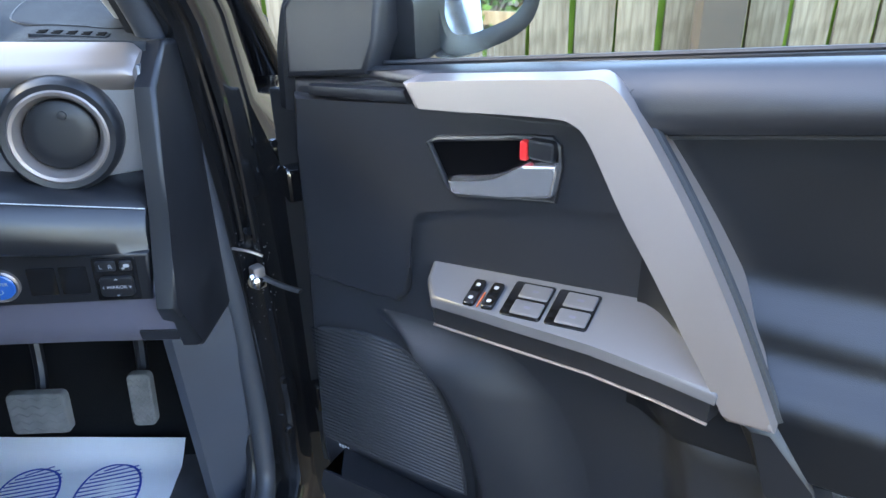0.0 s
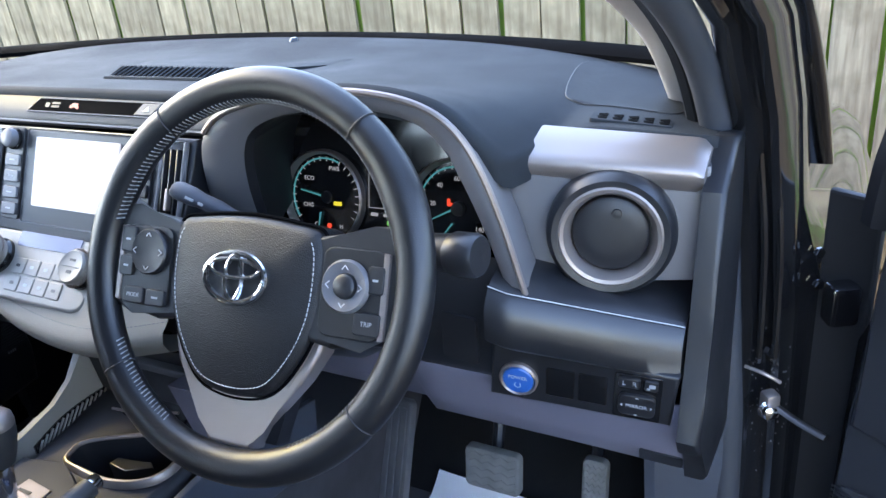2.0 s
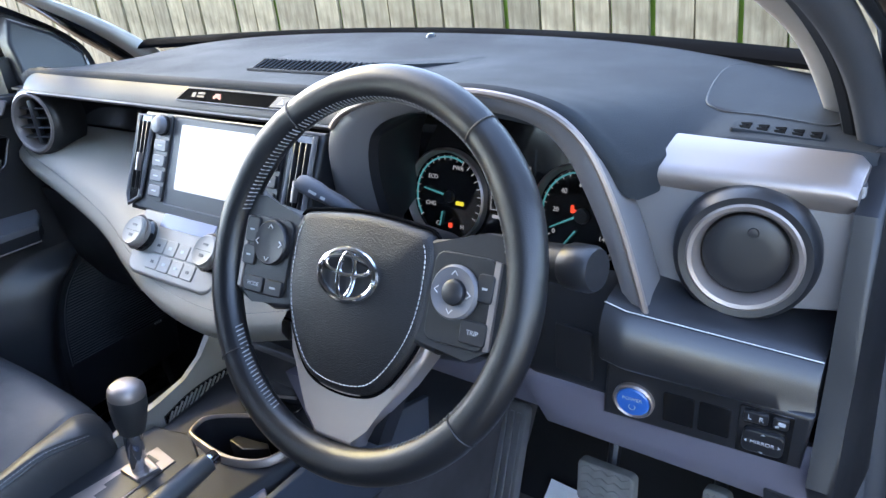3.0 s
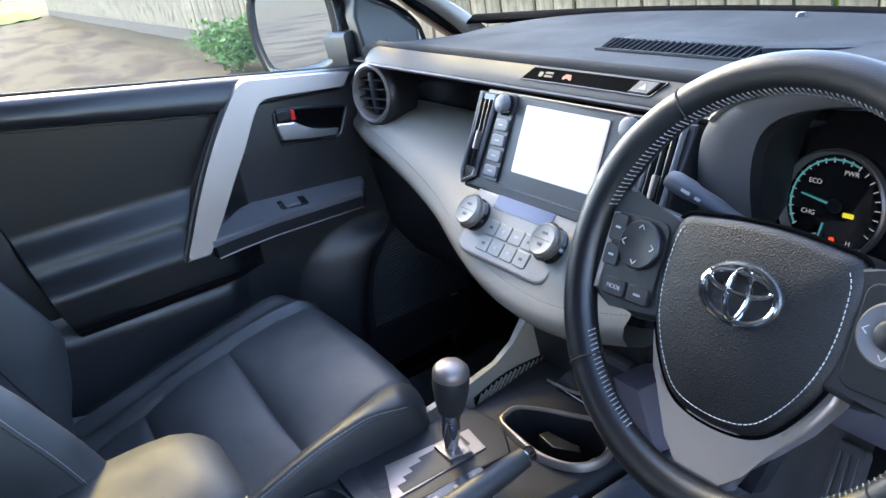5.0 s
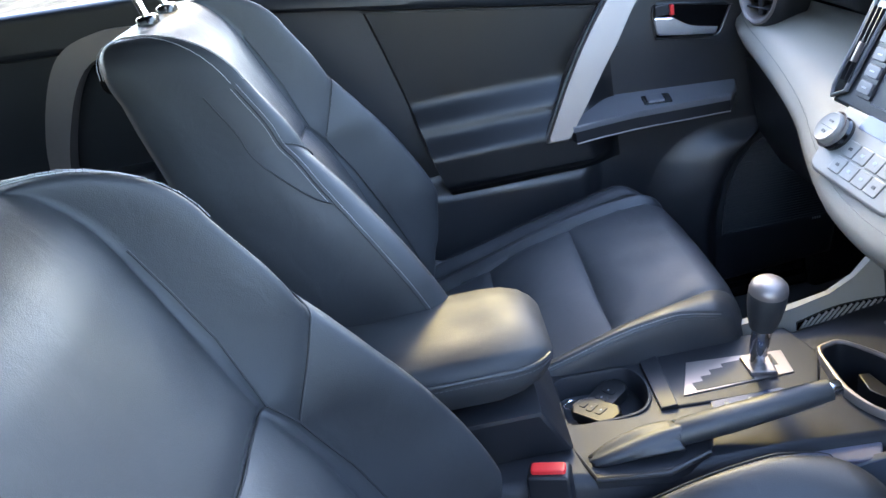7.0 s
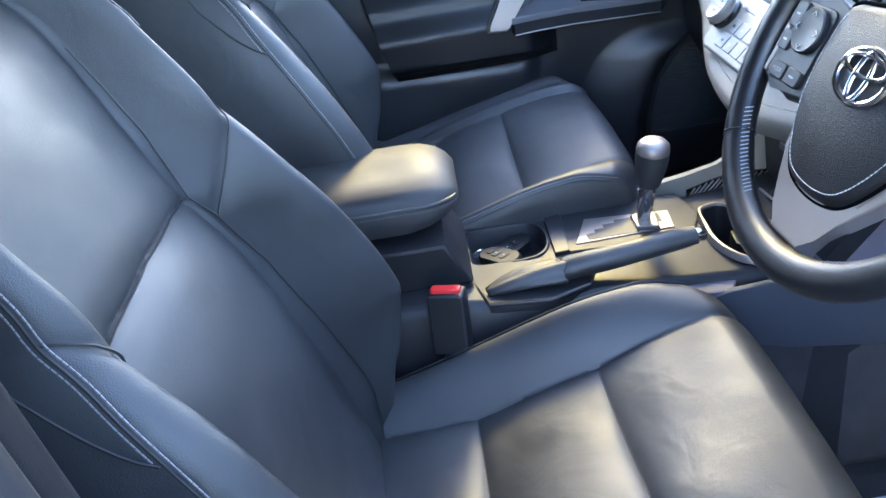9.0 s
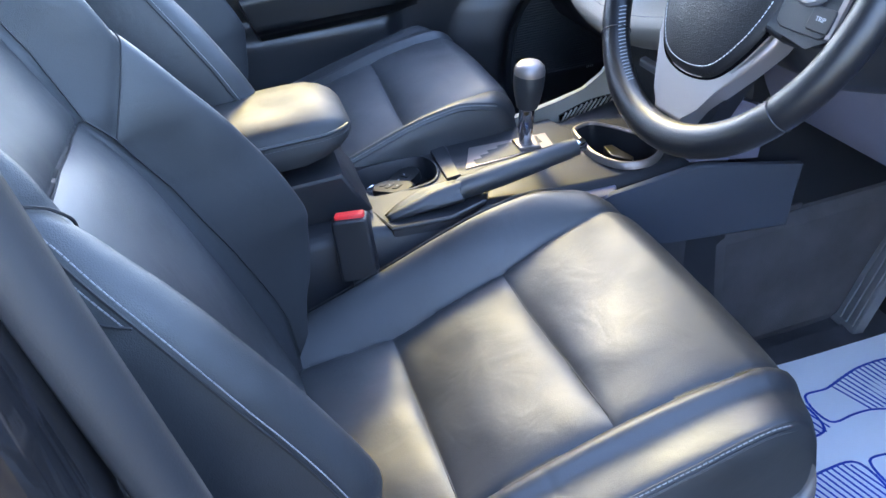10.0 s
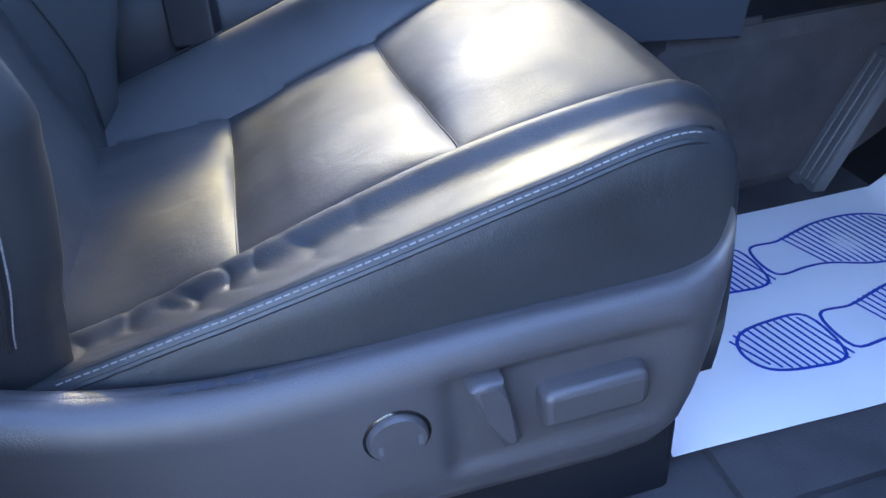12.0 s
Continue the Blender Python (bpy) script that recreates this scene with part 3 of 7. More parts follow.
part("bolt", lathe([(0, 0.012), (0.005, 0.012), (0.009, 0.009), (0.009, 0), (0.012, 0)], (0.782, 0.930, 0.853), (0.5, -0.86, 0), 12), CHROME, strap)

# middle posts
post("pillar_middle_driver", [(0.78, -0.06, 0.36), (0.78, -0.04, 0.70), (0.765, -0.03, 1.0), (0.73, -0.05, 1.25), (0.66, -0.12, 1.62)], 0.07, 0.15, PAINT, "black painted middle door post")
post("pillar_middle_passenger", [(-0.86, -0.06, 0.36), (-0.86, -0.05, 0.8), (-0.845, -0.03, 1.10)], 0.10, 0.11, HARD, "dark lower middle pillar trim")
post("pillar_upper_passenger", [(-0.835, -0.022, 1.10), (-0.82, -0.025, 1.25), (-0.79, -0.045, 1.42), (-0.74, -0.09, 1.62)], 0.06, 0.085, PILLAR, "light grey upper middle pillar trim")
post("pillar_inner_driver", [(0.725, -0.06, 0.42), (0.725, -0.04, 0.72), (0.715, -0.03, 1.0), (0.695, -0.06, 1.25), (0.63, -0.12, 1.62)], 0.035, 0.17, HARD, "black inner middle pillar trim")
bm = tube(spl([(0.752, 0.06, 0.45), (0.752, 0.075, 0.70), (0.752, 0.068, 0.98), (0.745, 0.045, 1.18), (0.72, 0.01, 1.40), (0.66, -0.05, 1.60)], 8), 0.014, 10)
part("rear_lip", bm, RUBBER, seal)
latch = thing("door_striker", (0.785, 0.042, 1.065), "steel door striker loop on the painted post", "striker")
part("loop", tube(spl([(0.776, 0.032, 1.074), (0.780, 0.049, 1.074), (0.780, 0.052, 1.065), (0.780, 0.049, 1.056), (0.776, 0.032, 1.056)], 6), 0.0026, 8), GUNMETAL, latch)
part("base_plate", box((0.781, 0.033, 1.065), (0.020, 0.008, 0.042), 0.003), GUNMETAL, latch, "rusty brown base plate")

solo("kick_panel_passenger", box((-0.80, 1.17, 0.73), (0.06, 0.44, 0.76), 0.015), HARD, "black kick panel in the passenger footwell", "trim", "structure")
solo("footwell_wall", box((XC, 1.39, 0.60), (1.60, 0.04, 0.42), 0.01), SHADED_CARPET, "carpeted front wall of the footwells, darkened for shade", "wall", "structure")

# windscreen, front scuttle, bonnet and wings


def base_y(x):
    return 1.215 - 0.13 * ((x - XC) / 0.68) ** 2


rows = []
for v in np.linspace(0, 1, 12):
    rows.append([V(XC + (x - XC) * (1 - 0.16 * v), base_y(x) + 0.01 - 0.80 * v, 1.219 + 0.42 * v + 0.03 * math.sin(math.pi * v)) for x in np.linspace(XC - 0.70, XC + 0.70, 24)])
solo("windscreen", sheet(rows), SCREENGLASS, "lightly tinted curved windscreen glass", "windscreen", "structure")
band = [[V(x, base_y(x) + dy, z) for x in np.linspace(XC - 0.70, XC + 0.70, 40)] for dy, z in ((-0.006, 1.216), (0.004, 1.223), (0.025, 1.225), (0.05, 1.205))]
solo("windscreen_seal", plate(band, (0, 0, -0.006)), VOID, "black rubber strip at the windscreen foot", "seal", "structure")
cowl = [[V(x, base_y(x) + dy, z) for x in np.linspace(XC - 0.78, XC + 0.78, 30)] for dy, z in ((0.05, 1.185), (0.12, 1.14), (0.20, 1.10))]
solo("scuttle", plate(cowl, (0, 0, -0.01)), RUBBER, "black plastic scuttle under the wipers", "scuttle", "structure")
rows = [[V(XC + u * (0.80 - 0.05 * v), base_y(XC + u * 0.70) + 0.20 + v * 0.95, 1.085 - 0.11 * v - 0.16 * v**3 - 0.035 * u * u + 0.018 * math.exp(-((abs(u) - 0.62) ** 2) / 0.01)) for u in np.linspace(-1, 1, 41)] for v in np.linspace(0, 1, 24)]
solo("bonnet", plate(rows, (0, 0, -0.012)), PAINT, "glossy black bonnet of the car", "bonnet", "structure")
for sx, nm in ((1, "wing_driver"), (-1, "wing_passenger")):
    rows = []
    for y in np.linspace(1.05, 2.35, 20):
        k = (y - 1.05) / 1.3
        e = XC + sx * 0.78
        zt = 1.035 - 0.08 * k - 0.16 * k**3
        rows.append([V(e, y, zt), V(e + sx * 0.05, y, zt - 0.008), V(e + sx * 0.095, y, zt - 0.05), V(e + sx * 0.125, y, zt - 0.14), V(e + sx * 0.135, y, zt - 0.30), V(e + sx * 0.12, y, 0.45)])
    solo(nm, plate(rows, (-sx * 0.01, 0, -0.004)), PAINT, "glossy black front wing of the car", "wing", "structure")


def wiper(pivot, tip):
    th = thing("windscreen_wiper", pivot, "black wiper arm and blade resting on the glass", "wiper", "wipers")
    a, b = Vector(pivot), Vector(tip)
    part("arm", tube([a, a.lerp(b, 0.3) + V(0, 0, 0.012), a.lerp(b, 0.62) + V(0, 0, 0.008)], [0.011, 0.008, 0.006], 8), HARD, th)
    d = (b - a).normalized()
    part("blade", tube([a.lerp(b, 0.22) + V(0, 0.012, 0.0), a.lerp(b, 0.6) + V(0, 0.012, 0.006), b + V(0, 0.012, 0)], [0.006, 0.009, 0.004], 6), RUBBER, th)
    part("pivot_cap", lathe([(0, 0.022), (0.014, 0.02), (0.018, 0.0)], a - V(0, 0, 0.012), (0, 0, 1), 16), HARD, th)


wiper((0.42, 1.25, 1.172), (-0.22, 1.295, 1.190))
wiper((-0.30, 1.275, 1.176), (-0.66, 1.19, 1.190))

# rear side of the cabin on the passenger side: door with window, and the shelf of glass
rd = thing("rear_door", (-0.80, -0.6, 0.45), "dark rear passenger door with a grey trim strip and chrome handle", "car door")


def rfr(a, b, d=0.0):
    """Rear door frame: a = metres back from the middle post, b up, d into the cabin."""
    return V(-0.80 + d, -0.12 - a, b)


part("panel", slab([(0.0, 0.46), (0.95, 0.46), (1.0, 1.0), (0.98, 1.400), (0.5, 1.370), (0.0, 1.340)], rfr, -0.06, 0.0, 0.01), HARD, rd)
part("upper_roll", slab([(0.0, 1.250), (0.95, 1.320), (0.95, 1.403), (0.0, 1.343)], rfr, 0.0, 0.035, 0.016, 4), PAD, rd)
part("armrest", slab([(0.30, 0.98), (0.85, 1.0), (0.86, 1.05), (0.30, 1.03)], rfr, 0.0, 0.06, 0.02, 3), PAD, rd)
pts = spl([(0.20, 1.30), (0.32, 1.31), (0.42, 1.27), (0.50, 1.12), (0.53, 0.96)], 8)
strip = [(p[0], p[1]) for p in pts] + [(p[0] - 0.05 + 0.02 * k / len(pts), p[1] - 0.035) for k, p in reversed(list(enumerate(pts)))]
part("trim_strip", slab(strip, rfr, 0.0, 0.045, 0.008), SATIN, rd, "satin silver trim strip")
part("handle_cup", slab(rrect(0.13, 0.075, 0.02, 4, 0.30, 1.22), rfr, 0.0, 0.006, 0.003), PIANO, rd)
part("handle", tube(spl([rfr(0.345, 1.225, 0.012), rfr(0.30, 1.21, 0.024), rfr(0.25, 1.215, 0.022)], 6), [0.012] * 6 + [0.009] * 6 + [0.006], 8, flat=0.6), CHROME, rd)
part("pocket_lip", tube([rfr(0.02, 1.02, 0.02), rfr(0.30, 1.015, 0.03), rfr(0.6, 1.03, 0.03)], 0.006, 8), SATIN, rd)
rg = part("window_glass", slab([(0.0, 1.340), (0.98, 1.400), (0.90, 1.60), (0.0, 1.62)], lambda a, b, d: V(-0.82 + (b - 1.3) * 0.25 + d, -0.12 - a, b), -0.002, 0.002), GLASS, rd)
rg.visible_shadow = False
rear = [(0.0, 1.62), (0.9, 1.60), (1.0, 1.35)]
part("window_frame", tube([V(-0.82 + (b - 1.3) * 0.25, -0.12 - a, b) for a, b in [(0.0, 1.30)] + rear], 0.018, 8), PAINT, rd)
solo("side_wall_rear_driver", box((0.74, -0.85, 0.88), (0.06, 1.5, 0.88), 0.02), HARD, "dark rear door on the driver's side", "wall", "structure")
# Two unseen rear panes, added to darken the back of the cabin.
rear_glass = [[V(0.735 - 0.42 * (z - 1.30) * 0.6, y, z) for y in np.linspace(-0.14, -1.55, 6)] for z in (1.29, 1.42, 1.62)]
solo("rear_window_driver", plate(rear_glass, (0.004, 0, 0)), DIMMING_GLASS, "added unseen rear side window, tinted to cut light", "window", "structure")
solo("rear_window", plate([[V(x, y, z) for x in np.linspace(XC - 0.70, XC + 0.70, 6)] for y, z in ((-1.60, 1.50), (-1.55, 1.66))], (0, -0.004, 0)), DIMMING_GLASS, "added unseen rear window, tinted to cut light", "window", "structure")
solo("roof_rail_driver", tube(spl([(0.60, 0.40, 1.60), (0.64, 0.0, 1.63), (0.65, -0.6, 1.64), (0.63, -1.5, 1.58)], 8), 0.045, 10), PAINT, "black roof rail over the door opening", "rail", "structure")
solo("roof_rail_passenger", tube(spl([(-0.665, 0.40, 1.60), (-0.705, 0.0, 1.63), (-0.71, -0.6, 1.64), (-0.69, -1.5, 1.58)], 8), 0.045, 10), PAINT, "black roof rail over the passenger side", "rail", "structure")
bench = thing("rear_bench", (XC, -0.98, 0.42), "black leather rear bench seat", "car seat")
part("cushion", slab(rrect(1.36, 0.5, 0.06, 4), lambda a, b, d: V(XC + a, -0.98 + b, d), 0.42, 0.74, 0.05, 4), LEATHER, bench)
part("backrest", slab(rrect(1.36, 0.66, 0.06, 4), lambda a, b, d: V(XC + a, -1.25 - d - b * 0.3, 1.03 + b), -0.06, 0.10, 0.03, 4), LEATHER, bench)

# ---- front doors ----
PHI = radians(58)
HINGE = V(0.86, 0.90, 0)
DU, DN = V(math.sin(PHI), -math.cos(PHI), 0), V(-math.cos(PHI), -math.sin(PHI), 0)


def driver_frame(s, z, d=0.0):
    return HINGE + DU * s + V(0, 0, z) + DN * d


def passenger_frame(s, z, d=0.0):
    rise = 0.026 * max(0.0, s - 0.1) * min(1.0, max(0.0, (z - 0.98) / 0.15))
    return V(-0.76 + d, 0.985 - 1.045 * s, z + rise)


def sill(s):
    return 1.154 + 0.136 * s


def padline(s):
    return 1.078 + 0.167 * s


def front_door(fr, label, driver):
    th = thing("front_door", fr(0.4, 0.45, -0.05), label, "car door")
    # painted shell
    edge = [(0.0, 0.42), (0.5, 0.38), (1.02, 0.40), (1.09, 0.60), (1.11, 0.95), (1.09, sill(1.09) - 0.05), (0.6, sill(0.6) - 0.05), (0.14, sill(0.14) - 0.05), (0.03, 1.11), (-0.03, 0.95), (-0.03, 0.60)]
    part("shell", slab(edge, fr, -0.14, -0.045, 0.012), PAINT, th, "glossy black painted door shell")
    inner = [(0.0, 0.50), (0.5, 0.46), (1.02, 0.48), (1.07, 0.62), (1.08, 0.95), (1.06, sill(1.06) - 0.012), (0.6, sill(0.6) - 0.012), (0.15, sill(0.15) - 0.012), (0.018, 1.147), (0.016, 1.06), (0.008, 0.88), (-0.012, 0.58)]
    part("inner_panel", slab(inner, fr, -0.045, 0.006, 0.01, 3), DOORSKIN, th)
    part("edge_seal", tube([fr(a, b, -0.045) for a, b in inner + inner[:1]], 0.009, 8), RUBBER, th)
    # upper roll: continuous pad from the front corner to the rear
    rows = []
    for s in np.linspace(0.075, 1.065, 40):
        zt, zb = sill(s), min(padline(max(s, 0.40)), sill(s) - 0.012) if s > 0.42 else interp(s, [0.07, 0.18, 0.42], [1.152, 1.162, 1.164])
        k = min(1.0, max(0.0, (s - 0.11) / 0.16))
        h = zt - zb
        sec = [(zt - 0.004, -0.016), (zt, -0.004), (zt - 0.002, 0.008), (zt - 0.10 * h, 0.018 * k), (zt - 0.3 * h, 0.027 * k), (zt - 0.55 * h, 0.034 * k), (zt - 0.78 * h, 0.034 * k), (zt - 0.93 * h, 0.028 * k), (zb, 0.006)]
        rows.append([fr(s, z, d) for z, d in sec])
    part("upper_roll", sheet(rows), PAD, th, "padded black window ledge")
    # padded insert with the armrest swelling at its foot
    ease = lambda k: max(0.0, min(1.0, k)) ** 2 * (3 - 2 * max(0.0, min(1.0, k)))
    rows = []
    for s in np.linspace(0.44, 1.05, 44):
        zt = padline(0.44 + (s - 0.44) * 0.73) - 0.004
        f = min(1.0, max(0.0, (s - 0.44) / 0.12))
        f = f * f * (3 - 2 * f)
        c = interp(s, [0.44, 0.6, 0.8, 1.05], [0.985, 0.965, 0.975, 1.0])
        sec = []
        for k in np.linspace(0, 1, 44):
            z = zt + (0.845 - zt) * k
            d = 0.010 + 0.030 * f * ease((1.040 - z) / 0.052) + 0.036 * f * ease((0.984 - z) / 0.046) * ease((z - 0.848) / 0.03)
            if s > 1.04:
                d = 0.0
            end = interp(z, [0.84, 0.92, 1.06, 1.26], [0.795, 0.815, 0.848, 0.898])
            sec.append(fr(0.44 + (s - 0.44) * (end - 0.44) / 0.61, z, d))
        rows.append(sec)
    part("insert", sheet(rows), INSERT, th, "soft black insert with a swelling armrest")
    rows = [[fr(s, padline(s) - 0.003 + 0.003 * math.cos(a), 0.010 + 0.004 * math.sin(a)) for a in np.linspace(0, 6.28, 7)[:-1]] for s in np.linspace(0.44, 0.885, 20)]
    part("groove", sheet(rows, closed=True, cap=True), RUBBER, th)
    # lower moulding below the insert
    rows = []
    for k in np.linspace(0, 1, 40):
        sec = []
        for w in list(np.linspace(0, 0.22, 26)) + list(np.linspace(0.23, 0.45, 24)) + [0.5, 0.6, 0.75, 0.9, 1.0]:
            zk = 0.865 - 0.365 * k
            rim_s = interp(zk, [0.50, 0.645, 0.727, 0.79, 0.825, 0.845, 0.865], [0.256, 0.248, 0.226, 0.192, 0.152, 0.12, 0.09])
            s = rim_s + (1.06 - rim_s) * w
            zt = interp(s, [0.09, 0.2, 0.3, 0.42, 0.54, 1.06], [0.865, 0.872, 0.885, 0.890, 0.872, 0.895])
            z = zk + (zt - 0.865) * (1 - k)
            step = interp(z, [0.50, 0.737, 0.80, 0.90], [0.495, 0.490, 0.478, 0.470])
            d = 0.034 * ease((s - rim_s) / 0.035) * (1 - ease((s - rim_s - 0.03) / 0.15)) + 0.026 * ease((s - step) / 0.045)
            d *= ease(k * 7)
            sec.append(fr(s, z, 0.0055 + d))
        rows.append(sec)
    part("lower_moulding", sheet(rows), DOORSKIN, th, "moulded black lower door panel")
    rows = []
    for k in np.linspace(0, 1, 30):
        s = 0.04 + 0.9 * k
        rows.append([fr(s, 0.60 - 0.03 * math.sin(k * 3.14), 0.012), fr(s, 0.60, 0.06), fr(s, 0.585, 0.068), fr(s, 0.52, 0.06), fr(s, 0.49, 0.02)])
    if driver:
        part("map_pocket", plate(rows, DN * 0.004), HARD, th, "black plastic door pocket")
    # silver L-shaped pull
    outer = spl([(0.197, 1.176), (0.254, 1.185), (0.312, 1.193), (0.366, 1.200), (0.395, 1.204), (0.408, 1.200), (0.418, 1.192), (0.435, 1.173), (0.472, 1.126), (0.509, 1.074), (0.549, 1.010), (0.592, 0.932)], 5)
    innr = spl([(0.552, 0.930), (0.523, 0.970), (0.497, 1.005), (0.465, 1.049), (0.433, 1.091), (0.402, 1.138), (0.388, 1.156), (0.376, 1.163), (0.362, 1.165), (0.315, 1.162), (0.256, 1.157), (0.213, 1.154)], 5)
    out_of = lambda b: 0.052 * min(1, max(0, (1.19 - b) / 0.27))
    part("pull_trim", slab([tuple(p) for p in outer + innr], lambda a, b, d: fr(a, b, d + out_of(b)), -0.02, 0.046, 0.010, 5), SATIN, th, "satin silver L-shaped door trim")
    rib = [V(*fr(p[0] + 0.001, p[1], 0.024 + out_of(p[1]))) for p in outer[30:]]
    part("trim_edge", tube(rib, 0.0045, 8), HARD, th)
    if driver:
        part("pull_foot", slab([(0.553, 0.926), (0.594, 0.930), (0.632, 0.868), (0.655, 0.82), (0.610, 0.81), (0.594, 0.850)], fr, 0.0, 0.080, 0.012, 3), HARD, th, "black foot below the silver trim")
    part("front_trim", slab([(0.050, 1.146), (0.050, 1.134), (0.184, 1.143), (0.178, 1.157)], fr, 0.006, 0.018, 0.004), HARD, th)
    # proud panel that carries the handle and ends above the hand space
    flat = fr
    proud = [(0.022, 1.132), (0.020, 1.06), (0.012, 0.886), (0.150, 0.886), (0.166, 0.905), (0.170, 0.940), (0.172, 1.000), (0.178, 1.018), (0.194, 1.026), (0.28, 1.043), (0.36, 1.060), (0.405, 1.072), (0.445, 1.060), (0.400, 1.128), (0.376, 1.152), (0.215, 1.146), (0.19, 1.136)]
    part("front_panel", slab(proud[::-1], fr, 0.0, 0.013, 0.006, 4), DOORSKIN, th, "smooth black panel round the door handle", sharp=60)
    fr = lambda a, b, d=0.0: flat(a, b, d + 0.007)
    # handle: flat cup with its recess shade painted black, chrome lever, lock slide
    cup = [(0.206, 1.105), (0.218, 1.111), (0.305, 1.127), (0.345, 1.132), (0.352, 1.126), (0.354, 1.104), (0.350, 1.068), (0.240, 1.051), (0.228, 1.058)]
    part("handle_cup", slab(cup, fr, 0.002, 0.0070, 0.0), VOID, th, "handle cup as a flat shade-black patch")
    part("cup_rim", tube([fr(a, b, 0.0085) for a, b in cup], 0.0034, 8, closed=True), PAD, th)
    lev = spl([(0.236, 1.0725), (0.262, 1.0775), (0.288, 1.0845), (0.306, 1.0950), (0.322, 1.1060)], 5) + [np.array(p) for p in ((0.355, 1.111), (0.3565, 1.104), (0.3525, 1.079), (0.346, 1.0755), (0.299, 1.068), (0.246, 1.0585), (0.240, 1.060))]
    part("handle", slab([tuple(p) for p in lev], fr, 0.007, 0.025, 0.0045, 4), HANDLE, th, "chrome inner door handle")
    lock = part("lock_slide", slab(rrect(0.028, 0.021, 0.004, 3, 0.337, 1.121), fr, 0.008, 0.019, 0.003), HARD, th, "grey lock slide with a red mark")
    part("red_mark", slab(rrect(0.008, 0.020, 0.002, 2, 0.3185, 1.1180), fr, 0.008, 0.0185, 0.002), RED, lock)
    fr = flat
    # armrest ledge with the window switches
    top = lambda s: 0.962 + 0.02 * (s - 0.22)
    led = [(0.198, 0.0), (0.206, 0.030), (0.226, 0.056), (0.32, 0.064), (0.415, 0.072), (0.49, 0.084), (0.540, 0.094), (0.546, 0.082), (0.50, 0.045), (0.462, 0.018), (0.445, 0.0)]
    lfr = lambda s, d, h: fr(s, top(s) + 0.065 * (s - 0.27) - 0.33 * d + h, d)
    part("switch_ledge", slab(led, lfr, -0.012, 0.0, 0.004, 3), GREYTRIM, th, "satin grey armrest switch panel")
    under = [(0.200, 0.0), (0.208, 0.028), (0.228, 0.053), (0.32, 0.061), (0.415, 0.069), (0.49, 0.081), (0.536, 0.091), (0.542, 0.080), (0.50, 0.043), (0.462, 0.016), (0.445, 0.0)]
    part("ledge_side", slab(under, lambda s, d, h: lfr(s, d, h), -0.036, -0.012, 0.0), HARD, th)
    part("ledge_line", tube([lfr(a, b + 0.002, -0.036) for a, b in under[2:7]], 0.0016, 6), SATIN, th, "thin bright line under the armrest")
    if driver:
        for s0, w, dd in ((0.333, 0.046, 0.042), (0.383, 0.046, 0.042)):
            base = part("switch_well", slab(rrect(w, 0.046, 0.003, 2, s0, 0.036), lfr, -0.004, 0.0012, 0.0005), PIANO, th)
            for q in (-0.012, 0.012):
                part("window_switch", slab(rrect(w * 0.72, 0.018, 0.002, 3, s0 + 0.004, 0.036 + q * 0.9), lfr, -0.001, 0.0028, 0.0012), GREYTRIM, base)
            frm_bm = bmesh.new()
            for q in (-0.012, 0.012):
                slab(rrect(0.007, 0.003, 0.001, 2, s0 + 0.004, 0.036 + q * 0.9), lfr, 0.0028, 0.0031, bm=frm_bm)
            part("mark", frm_bm, KNEE, base)
        for s0 in (0.272, 0.294):
            b2 = part("lock_switch", slab(rrect(0.014, 0.034, 0.003, 2, s0, 0.040), lfr, -0.002, 0.004, 0.0015), PIANO, th)
            mk = bmesh.new()
            for q in (-0.009, 0.009):
                slab(rrect(0.005, 0.004, 0.001, 2, s0, 0.040 + q), lfr, 0.0040, 0.0043, bm=mk)
            part("mark", mk, WHITEINK, b2)
        part("orange_mark", slab(rrect(0.002, 0.020, 0.0005, 2, 0.283, 0.046), lfr, 0.0, 0.0012), ORANGE, th)
    else:
        base = part("switch_well", slab(rrect(0.055, 0.030, 0.003, 2, 0.365, 0.040), lfr, -0.004, 0.0012, 0.0005), PIANO, th)
        part("window_switch", slab(rrect(0.032, 0.022, 0.004, 3, 0.368, 0.040), lfr, 0.0, 0.005, 0.002), GREYTRIM, base)
    # speaker grille of fine ribs
    out = spl([(0.012, 0.803), (0.080, 0.818), (0.141, 0.816), (0.181, 0.788), (0.213, 0.737), (0.232, 0.670), (0.240, 0.600)], 6)
    gr = [tuple(p) for p in out] + [(0.15, 0.598), (-0.005, 0.60)]
    grille = part("speaker_grille", slab(gr, fr, 0.004, 0.0095, 0.003), GRILLE, th, "round black speaker grille")
    for z in np.arange(0.606, 0.818, 0.0062):
        zs = np.array([p[1] for p in out])
        ss = np.array([p[0] for p in out])
        right = max((ss[k] + (z - zs[k]) / (zs[k + 1] - zs[k]) * (ss[k + 1] - ss[k]) for k in range(len(zs) - 1) if min(zs[k], zs[k + 1]) <= z <= max(zs[k], zs[k + 1])), default=0.06)
        left = 0.002 if z < 0.80 else 0.02 + (z - 0.80) * 3
        if right - left > 0.02:
            part("rib", tube([fr(left, z, 0.0095), fr(right - 0.004, z, 0.0095)], 0.0014, 5), GRILLE, grille)
    part("tweeter_dots", frm(bmesh.new(), lambda a, b, d: fr(0.03 + a, 0.60 + b, 0.012 + d), [(0.005 * k, 0, 0.003, 0.006) for k in range(4)]), WHITEINK, th)
